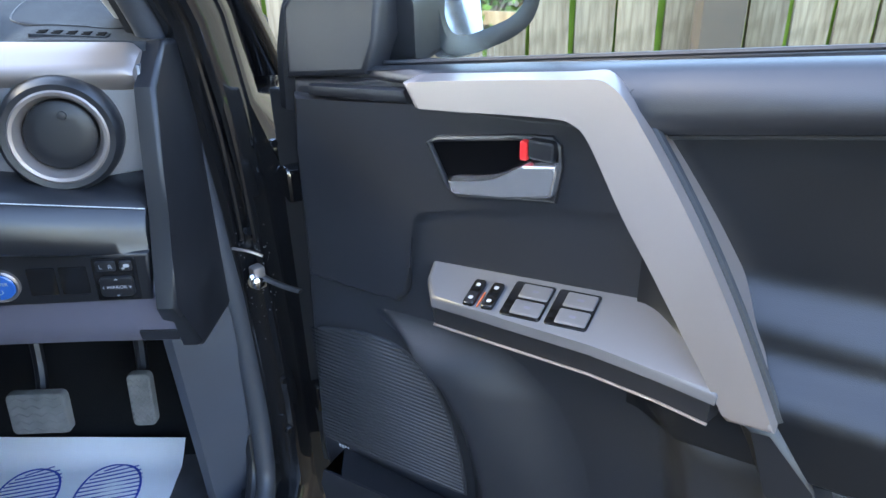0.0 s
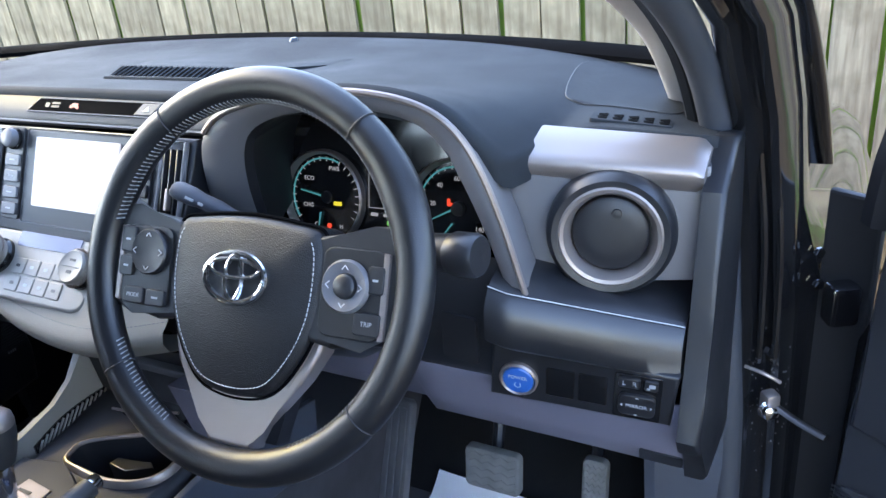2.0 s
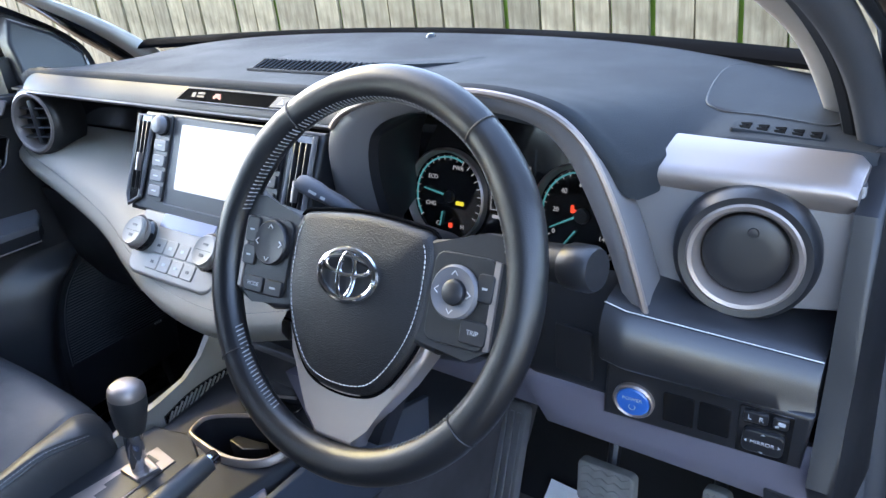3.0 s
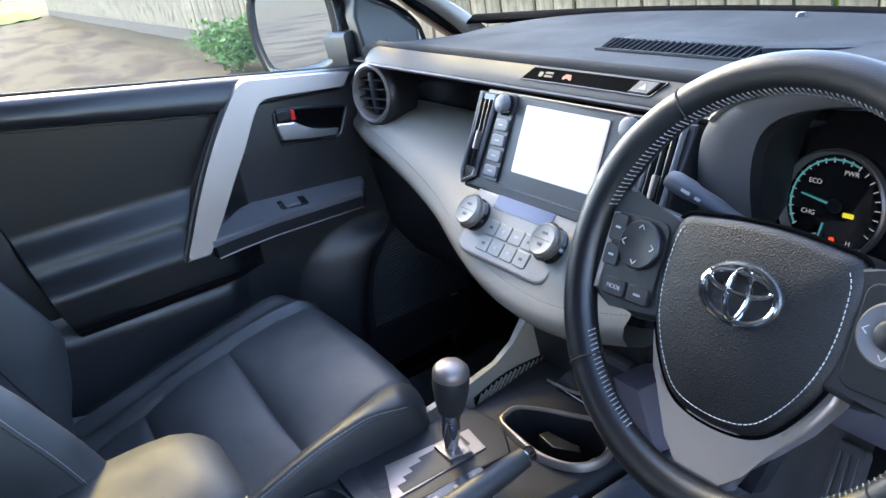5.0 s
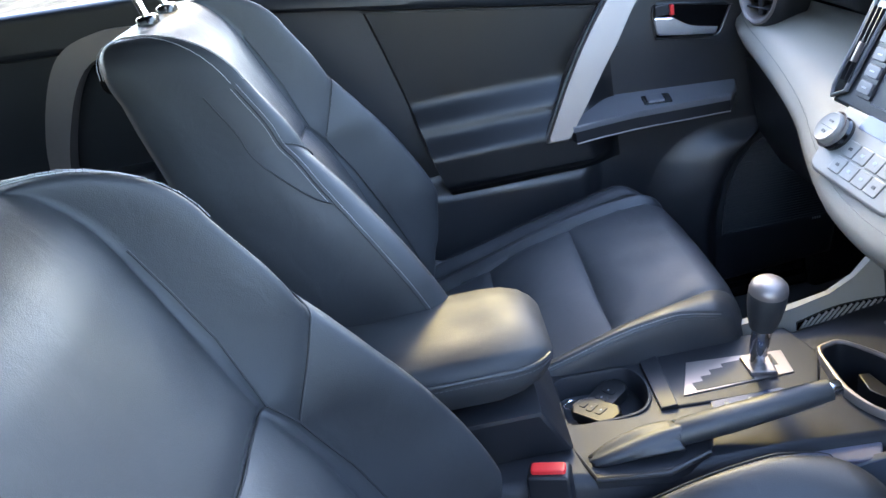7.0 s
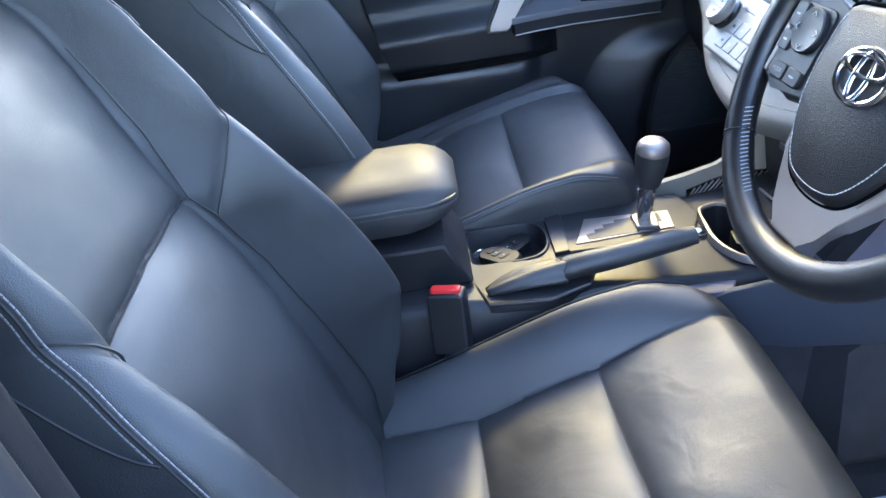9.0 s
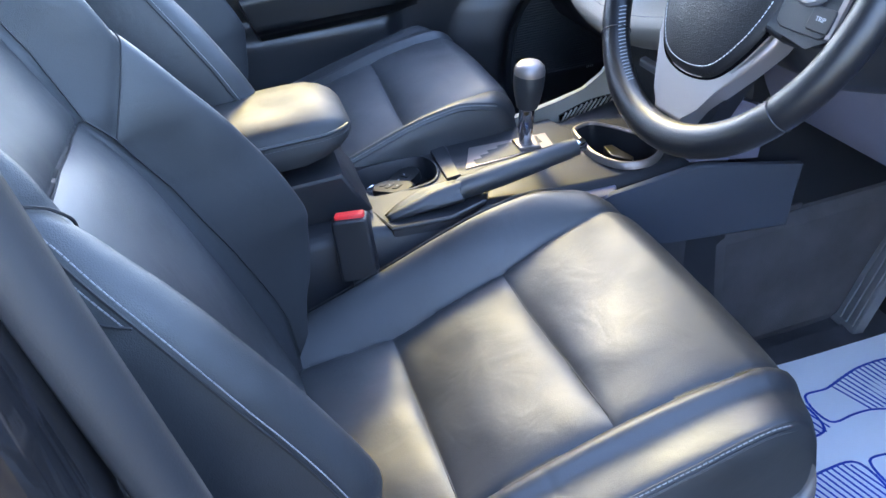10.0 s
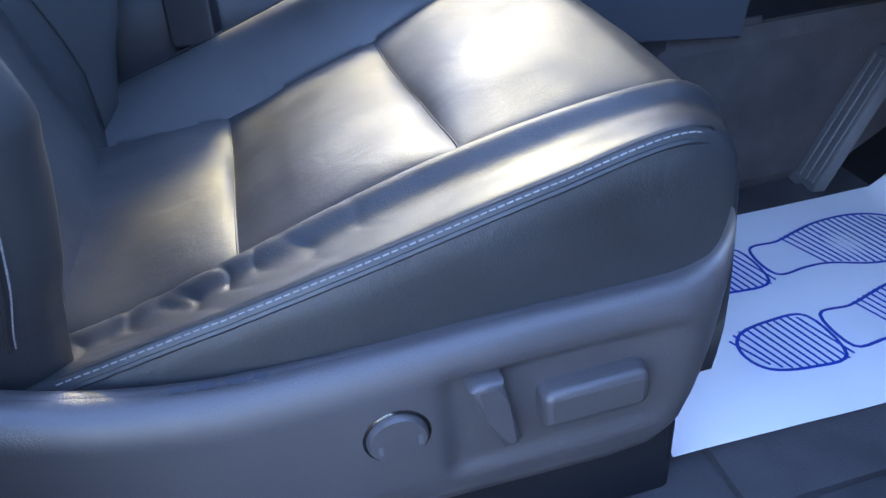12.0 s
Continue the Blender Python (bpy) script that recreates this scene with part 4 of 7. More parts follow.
    # sail panel, mirror, glass and frame
    sail = [(0.014, 1.147), (0.127, 1.164), (0.138, 1.20), (0.139, 1.27), (0.122, 1.315), (0.05, 1.272), (0.008, 1.225)]
    lean = lambda s, z, d=0.0: fr(s, z, d - 0.25 * max(0, z - 1.17))
    part("sail_panel", slab(sail, lean, -0.03, 0.012, 0.008, 3), HARD, th, "black corner panel at the mirror")
    gl = [(0.12, 1.165), (1.06, sill(1.06)), (1.03, 1.56), (0.72, 1.585), (0.52, 1.53), (0.30, 1.41), (0.12, 1.29)]
    g = part("window_glass", slab(gl, lean, -0.034, -0.030), GLASS, th)
    g.visible_shadow = False
    rim = spl([(-0.01, 1.10), (-0.004, 1.17), (0.012, 1.235), (0.11, 1.315), (0.30, 1.425), (0.52, 1.545), (0.72, 1.60), (1.04, 1.575), (1.075, 1.40), (1.085, 1.25)], 6)
    part("window_frame", tube([lean(a, b, -0.03) for a, b in rim], 0.020, 8), HARD if driver else PAINT, th, "black window frame")
    part("glass_strip", tube([lean(s, sill(s) - 0.001, -0.02) for s in np.linspace(0.13, 1.06, 12)], 0.0028, 6), RUBBER, th)
    # mirror
    along, inward = fr(1, 0) - fr(0, 0), fr(0, 0, 1) - fr(0, 0, 0)
    c = fr(0.193, 1.268, -0.140) if driver else fr(0.205, 1.255, -0.175)
    face = (along * 0.86 + inward * 0.50 + V(0, 0, 0.03)).normalized()
    right = face.cross(V(0, 0, 1)).normalized() * -1
    mfr = frame_of(c, right, face.cross(right))
    hw, hh = (0.062, 0.086) if driver else (0.105, 0.090)
    shape = spl([(-hw, -0.045), (-hw * 0.75, -hh), (0, -hh * 1.0), (hw * 0.85, -hh * 0.75), (hw, 0.0), (hw * 0.8, hh), (0, hh), (-hw * 0.85, hh * 0.9), (-hw * 1.05, 0.02)], 5, closed=True)
    dirn = 1 if (mfr(0, 0, 1) - c).dot(face) > 0 else -1
    rows = []
    for k, q in ((0.90, -0.004), (0.97, 0.002), (1.05, 0.0), (1.09, -0.02), (1.05, -0.06), (0.85, -0.10), (0.66, -0.125), (0.55, -0.13)):
        grow = lambda p: 1 + (k - 0.95) * 0.17 / math.hypot(p[0], p[1])
        rows.append([mfr(p[0] * grow(p), p[1] * grow(p), dirn * q) for p in shape])
    house = part("mirror_housing", sheet(rows, closed=True), HARD if driver else PAINT, th, "black wing mirror housing")
    part("mirror_glass", slab([(p[0] * 0.93, p[1] * 0.93) for p in shape], mfr, dirn * -0.008, dirn * -0.002), MIRROR, house, "mirror glass")
    root = lean(0.135, 1.20, -0.03)
    side = (fr(1, 0) - fr(0, 0)).normalized()
    tip = c - face * 0.05 + V(0, 0, -0.05)
    rows = []
    for k, w, h in ((0.0, 0.050, 0.085), (0.3, 0.046, 0.080), (0.65, 0.050, 0.070), (1.0, 0.06, 0.07)):
        m = root.lerp(tip, k)
        rows.append([m + side * a + V(0, 0, b) for a, b in rrect(w, h, 0.012, 4)])
    part("mirror_arm", sheet(rows, closed=True, cap=True), HARD, th, "black mirror foot")
    return th


front_door(driver_frame, "open black driver's door with silver trim and speaker grille", True)
front_door(passenger_frame, "closed black passenger door with silver trim and padded armrest", False)

# ---- dashboard ----
dash = thing("dashboard", (XC, 0.95, 0.85), "dark grey right-hand-drive dashboard with silver trim and white stitching", "dashboard")
EX = [-0.745, -0.66, -0.56, 0.10, 0.18, 0.25, 0.32, 0.40, 0.46, 0.50, 0.53, 0.548, 0.557, 0.566, 0.60, 0.66, 0.72]
edge_y = smooth_curve(EX, [0.83, 0.805, 0.80, 0.80, 0.795, 0.765, 0.745, 0.738, 0.738, 0.740, 0.745, 0.760, 0.805, 0.848, 0.858, 0.864, 0.872])
edge_z = smooth_curve(EX, [1.215, 1.232, 1.238, 1.242, 1.246, 1.258, 1.269, 1.275, 1.270, 1.256, 1.226, 1.202, 1.197, 1.198, 1.204, 1.201, 1.196])
rows = []
for x in np.linspace(-0.745, 0.72, 320):
    y0, z0, y1 = edge_y(x), edge_z(x), base_y(x)
    z1 = 1.221 - 0.03 * (abs(x - XC) / 0.70) ** 5
    r = [V(x, y0 + 0.004, z0 - 0.03), V(x, y0 - 0.001, z0 - 0.012), V(x, y0, z0 - 0.004), V(x, y0 + 0.006, z0)]
    for v in np.linspace(0.04, 1, 26):
        k = 1 - (1 - v) ** 2.4
        r.append(V(x, y0 + (y1 - y0) * v, z0 + (z1 - z0) * k))
    rows.append(r)
part("top_pad", sheet(rows), DASHTOP, dash, "grained dark grey dash top", sharp=60)


def top_z(x, y):
    y0, z0, y1 = edge_y(x), edge_z(x), base_y(x)
    v = (y - y0) / (y1 - y0)
    k = 1 - (1 - min(1, max(0, v))) ** 2.4
    return z0 + (1.221 - 0.03 * (abs(x - XC) / 0.70) ** 5 - z0) * k


def on_top(o, turn=0.0):
    """A frame lying on the dash top round the point o (x, y)."""
    z = top_z(*o)
    a = V(math.cos(turn), math.sin(turn), top_z(o[0] + 0.05, o[1]) / 0.05 - z / 0.05)
    b = V(-math.sin(turn), math.cos(turn), (top_z(o[0], o[1] + 0.05) - z) / 0.05)
    return frame_of((o[0], o[1], z), a, b)


# long air outlet in the middle of the top, with its slats
def hug(a, b, d=0.0):
    """On the dash top, with the raised brow behind the long outlet."""
    return V(a, b, top_z(a, b) + d + 0.011 * min(1.0, max(0.0, (b - 0.890) / 0.036)) * min(1.0, max(0.0, (1.03 - b) / 0.10)))


ov = part("demister_vent", plate([[hug(x, y, 0.0012) for x in np.linspace(-0.122 - (y - 0.90) * 0.15, 0.130 - (y - 0.90) * 0.5, 24)] for y in np.linspace(0.892, 0.925, 5)], (0, 0, -0.012)), VOID, dash, "long black demister outlet")
for k in range(24):
    x = -0.115 + k * 0.0102
    part("slat", tube([hug(x, 0.894, 0.002), hug(x, 0.924, 0.002)], 0.0009, 4), HARD, ov)
part("vent_lip", tube([hug(x, 0.8895, 0.001) for x in np.linspace(-0.124, 0.134, 16)], 0.0030, 6), DASHTOP, ov)
brow = []
for y in (0.922, 0.927, 0.935, 0.95, 0.97, 1.0, 1.03, 1.05):
    w = 0.118 if y < 0.93 else 0.118 + 0.09 * ((y - 0.93) / 0.12)
    brow.append([hug(x, y, 0.0014 - 0.003 * max(0.0, (abs(x) - w + 0.02) / 0.02)) for x in np.linspace(-w, w, 24)])
part("vent_brow", plate(brow, (0, 0, -0.012)), DASHTOP, dash, "raised grained brow behind the outlet", sharp=60)
# small demister and speaker cover beside the driver's pillar
fr = on_top((0.630, 0.898), 0.14)
ov = part("side_demister", slab(rrect(0.082, 0.026, 0.004, 3), fr, -0.004, 0.0016, 0.0006), DASHTOP, dash)
for k in range(10):
    part("slot", box(fr(-0.031 + (k % 5) * 0.0155, -0.0050 + 0.010 * (k // 5), 0.0013), (0.0138, 0.0078, 0.0012), 0, Matrix.Rotation(0.14, 3, "Z")), VOID, ov)
spk = [(0.538, 0.965), (0.560, 0.940), (0.620, 0.938), (0.668, 0.952), (0.655, 1.02), (0.622, 1.095), (0.565, 1.105), (0.518, 1.09)]
pts = spl(spk, 5, closed=True)
part("speaker_cover", slab([tuple(p) for p in pts], lambda a, b, d: V(a, b, top_z(a, b) + d), -0.002, 0.0012, 0.0005), DASHTOP, dash, "flush speaker cover")
part("cover_gap", tube([V(p[0], p[1], top_z(p[0], p[1]) + 0.0006) for p in pts], 0.0010, 5, closed=True), RUBBER, dash)
part("light_sensor", lathe([(0, 0.006), (0.005, 0.0055), (0.008, 0.002), (0.009, -0.002)], (-0.012, 1.185, top_z(-0.012, 1.185)), (0, 0, 1), 16), PIANO, dash)

# silver-grey band across the passenger side
rows = []
for x in np.linspace(-0.705, 0.185, 60):
    e = max(0.0, (-0.60 - x) / 0.105)
    dy, dz = 0.05 * e * e, -0.012 * e * e
    rows.append([V(x, a + dy, b + dz) for a, b in ((0.812, 1.236), (0.803, 1.233), (0.794, 1.226), (0.783, 1.217), (0.776, 1.209), (0.774, 1.203), (0.777, 1.198), (0.788, 1.195), (0.82, 1.195))])
part("band", plate(rows, (0, 0.012, -0.003)), BAND, dash, "brushed grey band across the dash", sharp=60)
part("band_lip", tube([V(x, 0.7735 + 0.05 * max(0.0, (-0.60 - x) / 0.105) ** 2, 1.2035 - 0.012 * max(0.0, (-0.60 - x) / 0.105) ** 2) for x in np.linspace(-0.705, 0.18, 30)], 0.0017, 6), GREYTRIM, dash, "bright lower edge of the band")
bfr = frame_of((-0.033, 0.7885, 1.2215), (1, 0, 0), (0, 0.72, 0.69))
slot = part("warning_slot", slab([(-0.125, -0.010), (0.112, -0.010), (0.128, 0.010), (-0.108, 0.010)], bfr, -0.004, 0.0015, 0.0008), VOID, dash, "dark slot with warning lights")
part("slot_rim", tube([bfr(a, b, 0.0015) for a, b in ((-0.125, -0.010), (0.112, -0.010), (0.128, 0.010), (-0.108, 0.010))], 0.0010, 5, closed=True), GREYTRIM, slot)
part("belt_warning", frm(bmesh.new(), lambda a, b, d: bfr(a, b, d + 0.0016), [(-0.035, 0.001, 0.012, 0.006), (-0.041, -0.001, 0.005, 0.005), (-0.029, -0.002, 0.005, 0.004)]), AMBER, slot, "lit red seat belt sign")
part("airbag_sign", frm(bmesh.new(), lambda a, b, d: bfr(a, b, d + 0.0016), [(-0.072, 0.003, 0.016, 0.003), (-0.072, -0.002, 0.016, 0.003), (-0.088, 0.0, 0.008, 0.007)]), HARD, slot)
hz = part("hazard_switch", slab([(0.078, -0.0085), (0.108, -0.0085), (0.119, 0.008), (0.088, 0.008)], bfr, 0.0, 0.0035, 0.001), KICK, slot, "grey hazard light switch")
part("triangle", slab([(0.092, -0.004), (0.104, -0.004), (0.099, 0.004)], bfr, 0.0035, 0.004), WHITEINK, hz)

# tray recess on the passenger side and the padded lower dash
part("tray_back", plate([[V(x, 0.90, z) for x in np.linspace(-0.73, -0.19, 8)] for z in (1.03, 1.205)], (0, 0.02, 0)), PIANO, dash)
part("tray_roof", plate([[V(x, y, 1.194) for x in np.linspace(-0.73, 0.19, 8)] for y in (0.80, 0.90)], (0, 0, 0.004)), HARD, dash)
LX = [-0.74, -0.66, -0.56, -0.44, -0.32, -0.20, -0.10, 0.0, 0.08, 0.16]
ly = smooth_curve(LX, [0.775, 0.752, 0.738, 0.721, 0.695, 0.655, 0.627, 0.615, 0.617, 0.640])  # stitched front edge
lz = smooth_curve(LX, [1.075, 1.070, 1.055, 1.034, 1.015, 1.000, 0.990, 0.986, 0.990, 1.002])
rows, seam = [], []
for x in np.linspace(-0.74, 0.16, 80):
    y0, z0 = ly(x), lz(x)
    back = interp(x, [-0.74, -0.25, -0.18, 0.16], [0.895, 0.895, 0.735, 0.72])
    zb = interp(x, [-0.74, -0.5, -0.3, -0.18, 0.16], [1.098, 1.100, 1.096, 1.092, 1.085])
    r = []
    for k in np.linspace(0, 1, 12):
        r.append(V(x, back + (y0 + 0.022 - back) * k, zb + (z0 + 0.020 - zb) * k + 0.016 * math.sin(math.pi * min(1, k * 0.9))))
    seam.append(V(x, y0 + 0.0120, z0 + 0.0135))
    r += [V(x, y0 + 0.012, z0 + 0.0115), V(x, y0 + 0.003, z0 + 0.004), V(x, y0, z0 - 0.008), V(x, y0 + 0.006, z0 - 0.022), V(x, y0 + 0.03, z0 - 0.034), V(x, y0 + 0.10, z0 - 0.045)]
    rows.append(r)
# SOFTPAD's pale beige carries the sunlight that falls on this pad.
part("lower_pad", sheet(rows), SOFTPAD, dash, "padded stitched lower dash", sharp=60)
stitches([p + V(0, 0, 0.0016) for p in seam], DARKSTITCH, dash, step=0.006)
# glovebox and panel under the pad
rows = [[V(x, a, b) for a, b in ((0.79, 1.0), (0.80, 0.93), (0.815, 0.84), (0.86, 0.76), (0.95, 0.72))] for x in np.linspace(-0.73, -0.16, 8)]
part("glovebox", plate(rows, (0, 0.02, 0.0)), HARD, dash, "black glovebox lid")
part("glovebox_gap", tube([V(-0.70, 0.797, 0.985), V(-0.20, 0.797, 0.985)], 0.003, 5), PIANO, dash)
# passenger's round outlet
pc = V(-0.622, 0.785, 1.145)
pax = V(0.20, -0.97, 0.12)
pv = part("round_vent", lathe([(0.062, -0.05), (0.064, 0.0), (0.061, 0.010), (0.054, 0.016), (0.048, 0.013), (0.046, 0.0), (0.046, -0.03), (0.0, -0.03)], pc, pax, 48), HARD, dash, "round black air outlet")
part("vent_ring", lathe([(0.056, 0.0155), (0.052, 0.0185), (0.0475, 0.0165), (0.044, 0.006), (0.0435, -0.006)], pc, pax, 48), SATIN, pv, "satin silver ring")
pfr = frame_of(pc, V(0.97, 0.2, 0), V(0, 0.12, 0.99))
for q in (-0.026, -0.009, 0.009, 0.026):
    L = math.sqrt(0.044**2 - q * q)
    part("fin", box(pfr(0, q, 0.0), (2 * L, 0.02, 0.003), 0, Matrix.Rotation(0.2, 3, "Z")), HARD, pv)
part("fin_upright", box(pfr(0, 0, 0.006), (0.012, 0.012, 0.082), 0.004, Matrix.Rotation(0.2, 3, "Z")), HARD, pv)

# screen unit
sfr = frame_of((-0.035, 0.7325, 1.150), (1, 0, 0), (0, 0.44, 0.90))
bez = part("screen_unit", slab([(-0.182, -0.085), (0.186, -0.085), (0.200, 0.058), (-0.176, 0.058)], sfr, -0.05, -0.002, 0.006, 3), HARD, dash, "gloss black screen surround with side keys")
part("surround", tube([sfr(a, b, -0.003) for a, b in ((-0.100, -0.068), (0.100, -0.068), (0.104, 0.056), (-0.098, 0.056))], 0.0016, 6, closed=True), GREYTRIM, bez)
part("screen", slab(rrect(0.155, 0.090, 0.002, 2), sfr, -0.003, 0.0006), SCREEN, bez, "washed-out bright touch screen")
for sx in (-1, 1):
    cx = 0.119 * sx
    part("key_column", slab(rrect(0.034, 0.122, 0.004, 2, cx, -0.005), sfr, -0.003, 0.0012, 0.0008), HARD, bez, "dark key column")
    kb = part("knob", lathe([(0.0125, -0.002), (0.0125, 0.010), (0.0118, 0.014), (0.0085, 0.0155), (0, 0.0155)], sfr(cx, 0.040, 0), sfr(0, 0, 1) - sfr(0, 0, 0), 28), GREYTRIM, bez, "grey turning knob")
    part("knob_skirt", lathe([(0.0145, 0.0), (0.0145, 0.005), (0.0125, 0.0055)], sfr(cx, 0.040, 0), sfr(0, 0, 1) - sfr(0, 0, 0), 28), PIANO, kb)
    for k in range(4):
        kk = part("key", slab(rrect(0.029, 0.016, 0.003, 2, cx, 0.012 - k * 0.0215), sfr, 0.001, 0.0042, 0.0014), GREYTRIM if sx < 0 else HARD, bez)
        part("mark", slab(rrect(0.010, 0.002, 0.0006, 2, cx, 0.012 - k * 0.0215), sfr, 0.0042, 0.0046), WHITEINK, kk)
for sx, xo in ((-1, -0.164), (1, 0.170)):
    vp = [(xo - 0.017, 0.052), (xo + 0.019, 0.052), (xo + 0.012 + 0.004 * sx, -0.066), (xo - 0.012 + 0.004 * sx, -0.078), (xo - 0.022, -0.066)]
    vb = part("centre_vent", slab([tuple(p) for p in vp], sfr, -0.01, 0.001, 0.0), PIANO, bez, "upright centre air outlet")
    part("vent_frame", tube([sfr(a, b, 0.0015) for a, b in vp], 0.0034, 8, closed=True), GREYTRIM, vb)
    for q in (-0.008, 0.002, 0.012):
        part("fin", box(sfr(xo + q - 0.002, -0.006, 0.001), (0.0022, 0.010, 0.098), 0, Matrix.Rotation(-0.45, 3, "X")), HARD, vb)
    part("tab", box(sfr(xo + 0.002, -0.016, 0.006), (0.005, 0.008, 0.026), 0.001, Matrix.Rotation(-0.45, 3, "X")), SATIN, vb)

# climate panel: reclined, side-window light painted into its pale colour, two dials, keys, small display
afr = frame_of((-0.064, 0.672, 1.047), (1, 0, 0), (0, 0.70, 0.71))
ac = part("climate_panel", slab([(-0.097, -0.040), (-0.090, -0.047), (-0.078, -0.051), (0.078, -0.051), (0.090, -0.047), (0.097, -0.040), (0.110, 0.040), (-0.110, 0.040)], afr, -0.03, 0.004, 0.004, 3), CLIMATE, dash, "climate panel in light-painted grey with two silver dials")
part("display", slab(rrect(0.118, 0.020, 0.002, 2, 0.0, 0.030), afr, 0.003, 0.0052), LCD, ac, "pale blue climate display")
for sx in (-1, 1):
    c = afr(0.081 * sx, 0.002, 0.003)
    ax = afr(0, 0, 1) - afr(0, 0, 0)
    dial = part("dial", lathe([(0.0235, 0.0), (0.0235, 0.006), (0.0205, 0.009), (0.0205, 0.020)], c, ax, 40), PIANO, ac)
    part("dial_cap", lathe([(0.0212, 0.010), (0.0215, 0.022), (0.0195, 0.0245), (0.0165, 0.0235), (0.0, 0.0235)], c, ax, 40), CLIMATE, dial, "knurled silver dial")
    bmk = bmesh.new()
    for k in range(40):
        a = 2 * math.pi * k / 40
        box(afr(0.081 * sx + 0.0214 * math.cos(a), 0.002 + 0.0214 * math.sin(a), 0.0185), (0.0013, 0.0013, 0.009), 0, bm=bmk)
    part("knurl", bmk, SATIN, dial)
    part("mark", frm(bmesh.new(), lambda a, b, d: afr(a, b, d + 0.0265), [(0.081 * sx, 0.010, 0.010, 0.003), (0.081 * sx, -0.005, 0.008, 0.004), (0.081 * sx, 0.0015, 0.030, 0.0008)]), HARD, dial)
for r in range(2):
    for k in range(4):
        kk = part("key", slab(rrect(0.0255, 0.021, 0.0025, 2, -0.0405 + 0.027 * k, -0.006 - 0.0235 * r), afr, 0.003, 0.0056, 0.0012), CLIMATE, ac)
        part("mark", slab(rrect(0.007, 0.004, 0.001, 2, -0.0405 + 0.027 * k, -0.006 - 0.0235 * r), afr, 0.0056, 0.0059), WHITEINK if k % 3 else HARD, kk)

# lower centre stack with keys and sockets
lfr = frame_of((-0.035, 0.725, 0.895), (1, 0, 0), (0, -0.10, 0.99))
ls = part("centre_panel", slab([(-0.115, -0.11), (0.125, -0.11), (0.150, 0.09), (-0.14, 0.09)], lfr, -0.08, 0.0, 0.008, 3), HARD, dash, "black lower centre stack")
for k in range(4):
    kk = part("key", slab(rrect(0.024, 0.034, 0.003, 2, 0.02 + 0.027 * k, 0.035), lfr, 0.0, 0.004, 0.0015), PIANO, ls)
    part("mark", frm(bmesh.new(), lambda a, b, d: lfr(a, b, d + 0.004), [(0.02 + 0.027 * k, 0.043, 0.010, 0.004), (0.02 + 0.027 * k, 0.031, 0.012, 0.002)]), WHITEINK, kk)
for q in (-0.065, -0.035):
    kk = part("socket", lathe([(0.015, 0.0), (0.015, 0.004), (0.011, 0.005), (0.010, -0.012), (0, -0.012)], lfr(q, 0.04, 0), lfr(0, 0, 1) - lfr(0, 0, 0), 20), PIANO, ls)
part("tray_lip", slab([(-0.02, -0.022), (0.125, -0.022), (0.120, -0.008), (-0.015, -0.008)], lfr, 0.0, 0.012, 0.004, 3), GREYTRIM, ls)

# instrument cowl: arched silver trim and the cave behind it
OUT = spl([(0.150, 1.085), (0.163, 1.150), (0.185, 1.205), (0.225, 1.240), (0.30, 1.262), (0.38, 1.272), (0.44, 1.270), (0.485, 1.259), (0.515, 1.238), (0.535, 1.203), (0.553, 1.148), (0.572, 1.070)], 6)
INN = spl([(0.232, 1.085), (0.238, 1.135), (0.252, 1.190), (0.275, 1.222), (0.32, 1.240), (0.38, 1.248), (0.43, 1.247), (0.468, 1.237), (0.492, 1.215), (0.508, 1.182), (0.527, 1.130), (0.545, 1.070)], 6)
rows, lipline = [], []
for k, (o, i) in enumerate(zip(OUT, INN)):
    f = k / (len(OUT) - 1)
    yy = interp(o[1], [1.07, 1.15, 1.27], [0.742, 0.740, 0.733]) + (0.03 * max(0, 1 - f * 4) ** 2)
    m = (o + i) / 2
    deep = V(0.365 + (i[0] - 0.365) * (1.25 if i[0] < 0.365 else 1.05), 0.868, 1.13 + (i[1] - 1.13) * 0.92)
    rows.append([V(o[0], yy + 0.05, o[1] - 0.030), V(o[0], yy + 0.008, o[1] - 0.003), V(o[0] * 0.85 + i[0] * 0.15, yy, o[1] * 0.85 + i[1] * 0.15), V(m[0], yy - 0.001, m[1]), V(i[0] * 0.9 + o[0] * 0.1, yy + 0.006, i[1] * 0.9 + o[1] * 0.1), V(i[0], yy + 0.014, i[1]), deep])
    lipline.append(V(o[0] * 0.9 + i[0] * 0.1, yy + 0.0005, o[1] * 0.9 + i[1] * 0.1))
part("cowl_arch", sheet([r[:5] for r in rows]), GREYTRIM, dash, "satin grey arch over the instruments", sharp=60)
part("cowl_cave", sheet([r[4:] for r in rows]), HARD, dash)
part("arch_lip", tube(lipline[14:], 0.0035, 8), SATIN, dash, "bright outer edge of the arch")
clf = frame_of((0.365, 0.868, 1.125), (1, 0, 0), (0, 0.25, 0.97))
cl = part("instrument_panel", slab([(-0.185, -0.11), (0.165, -0.11), (0.160, 0.078), (-0.175, 0.078)], clf, -0.01, 0.0, 0.0), PIANO, dash, "dark instrument panel with lit gauges")


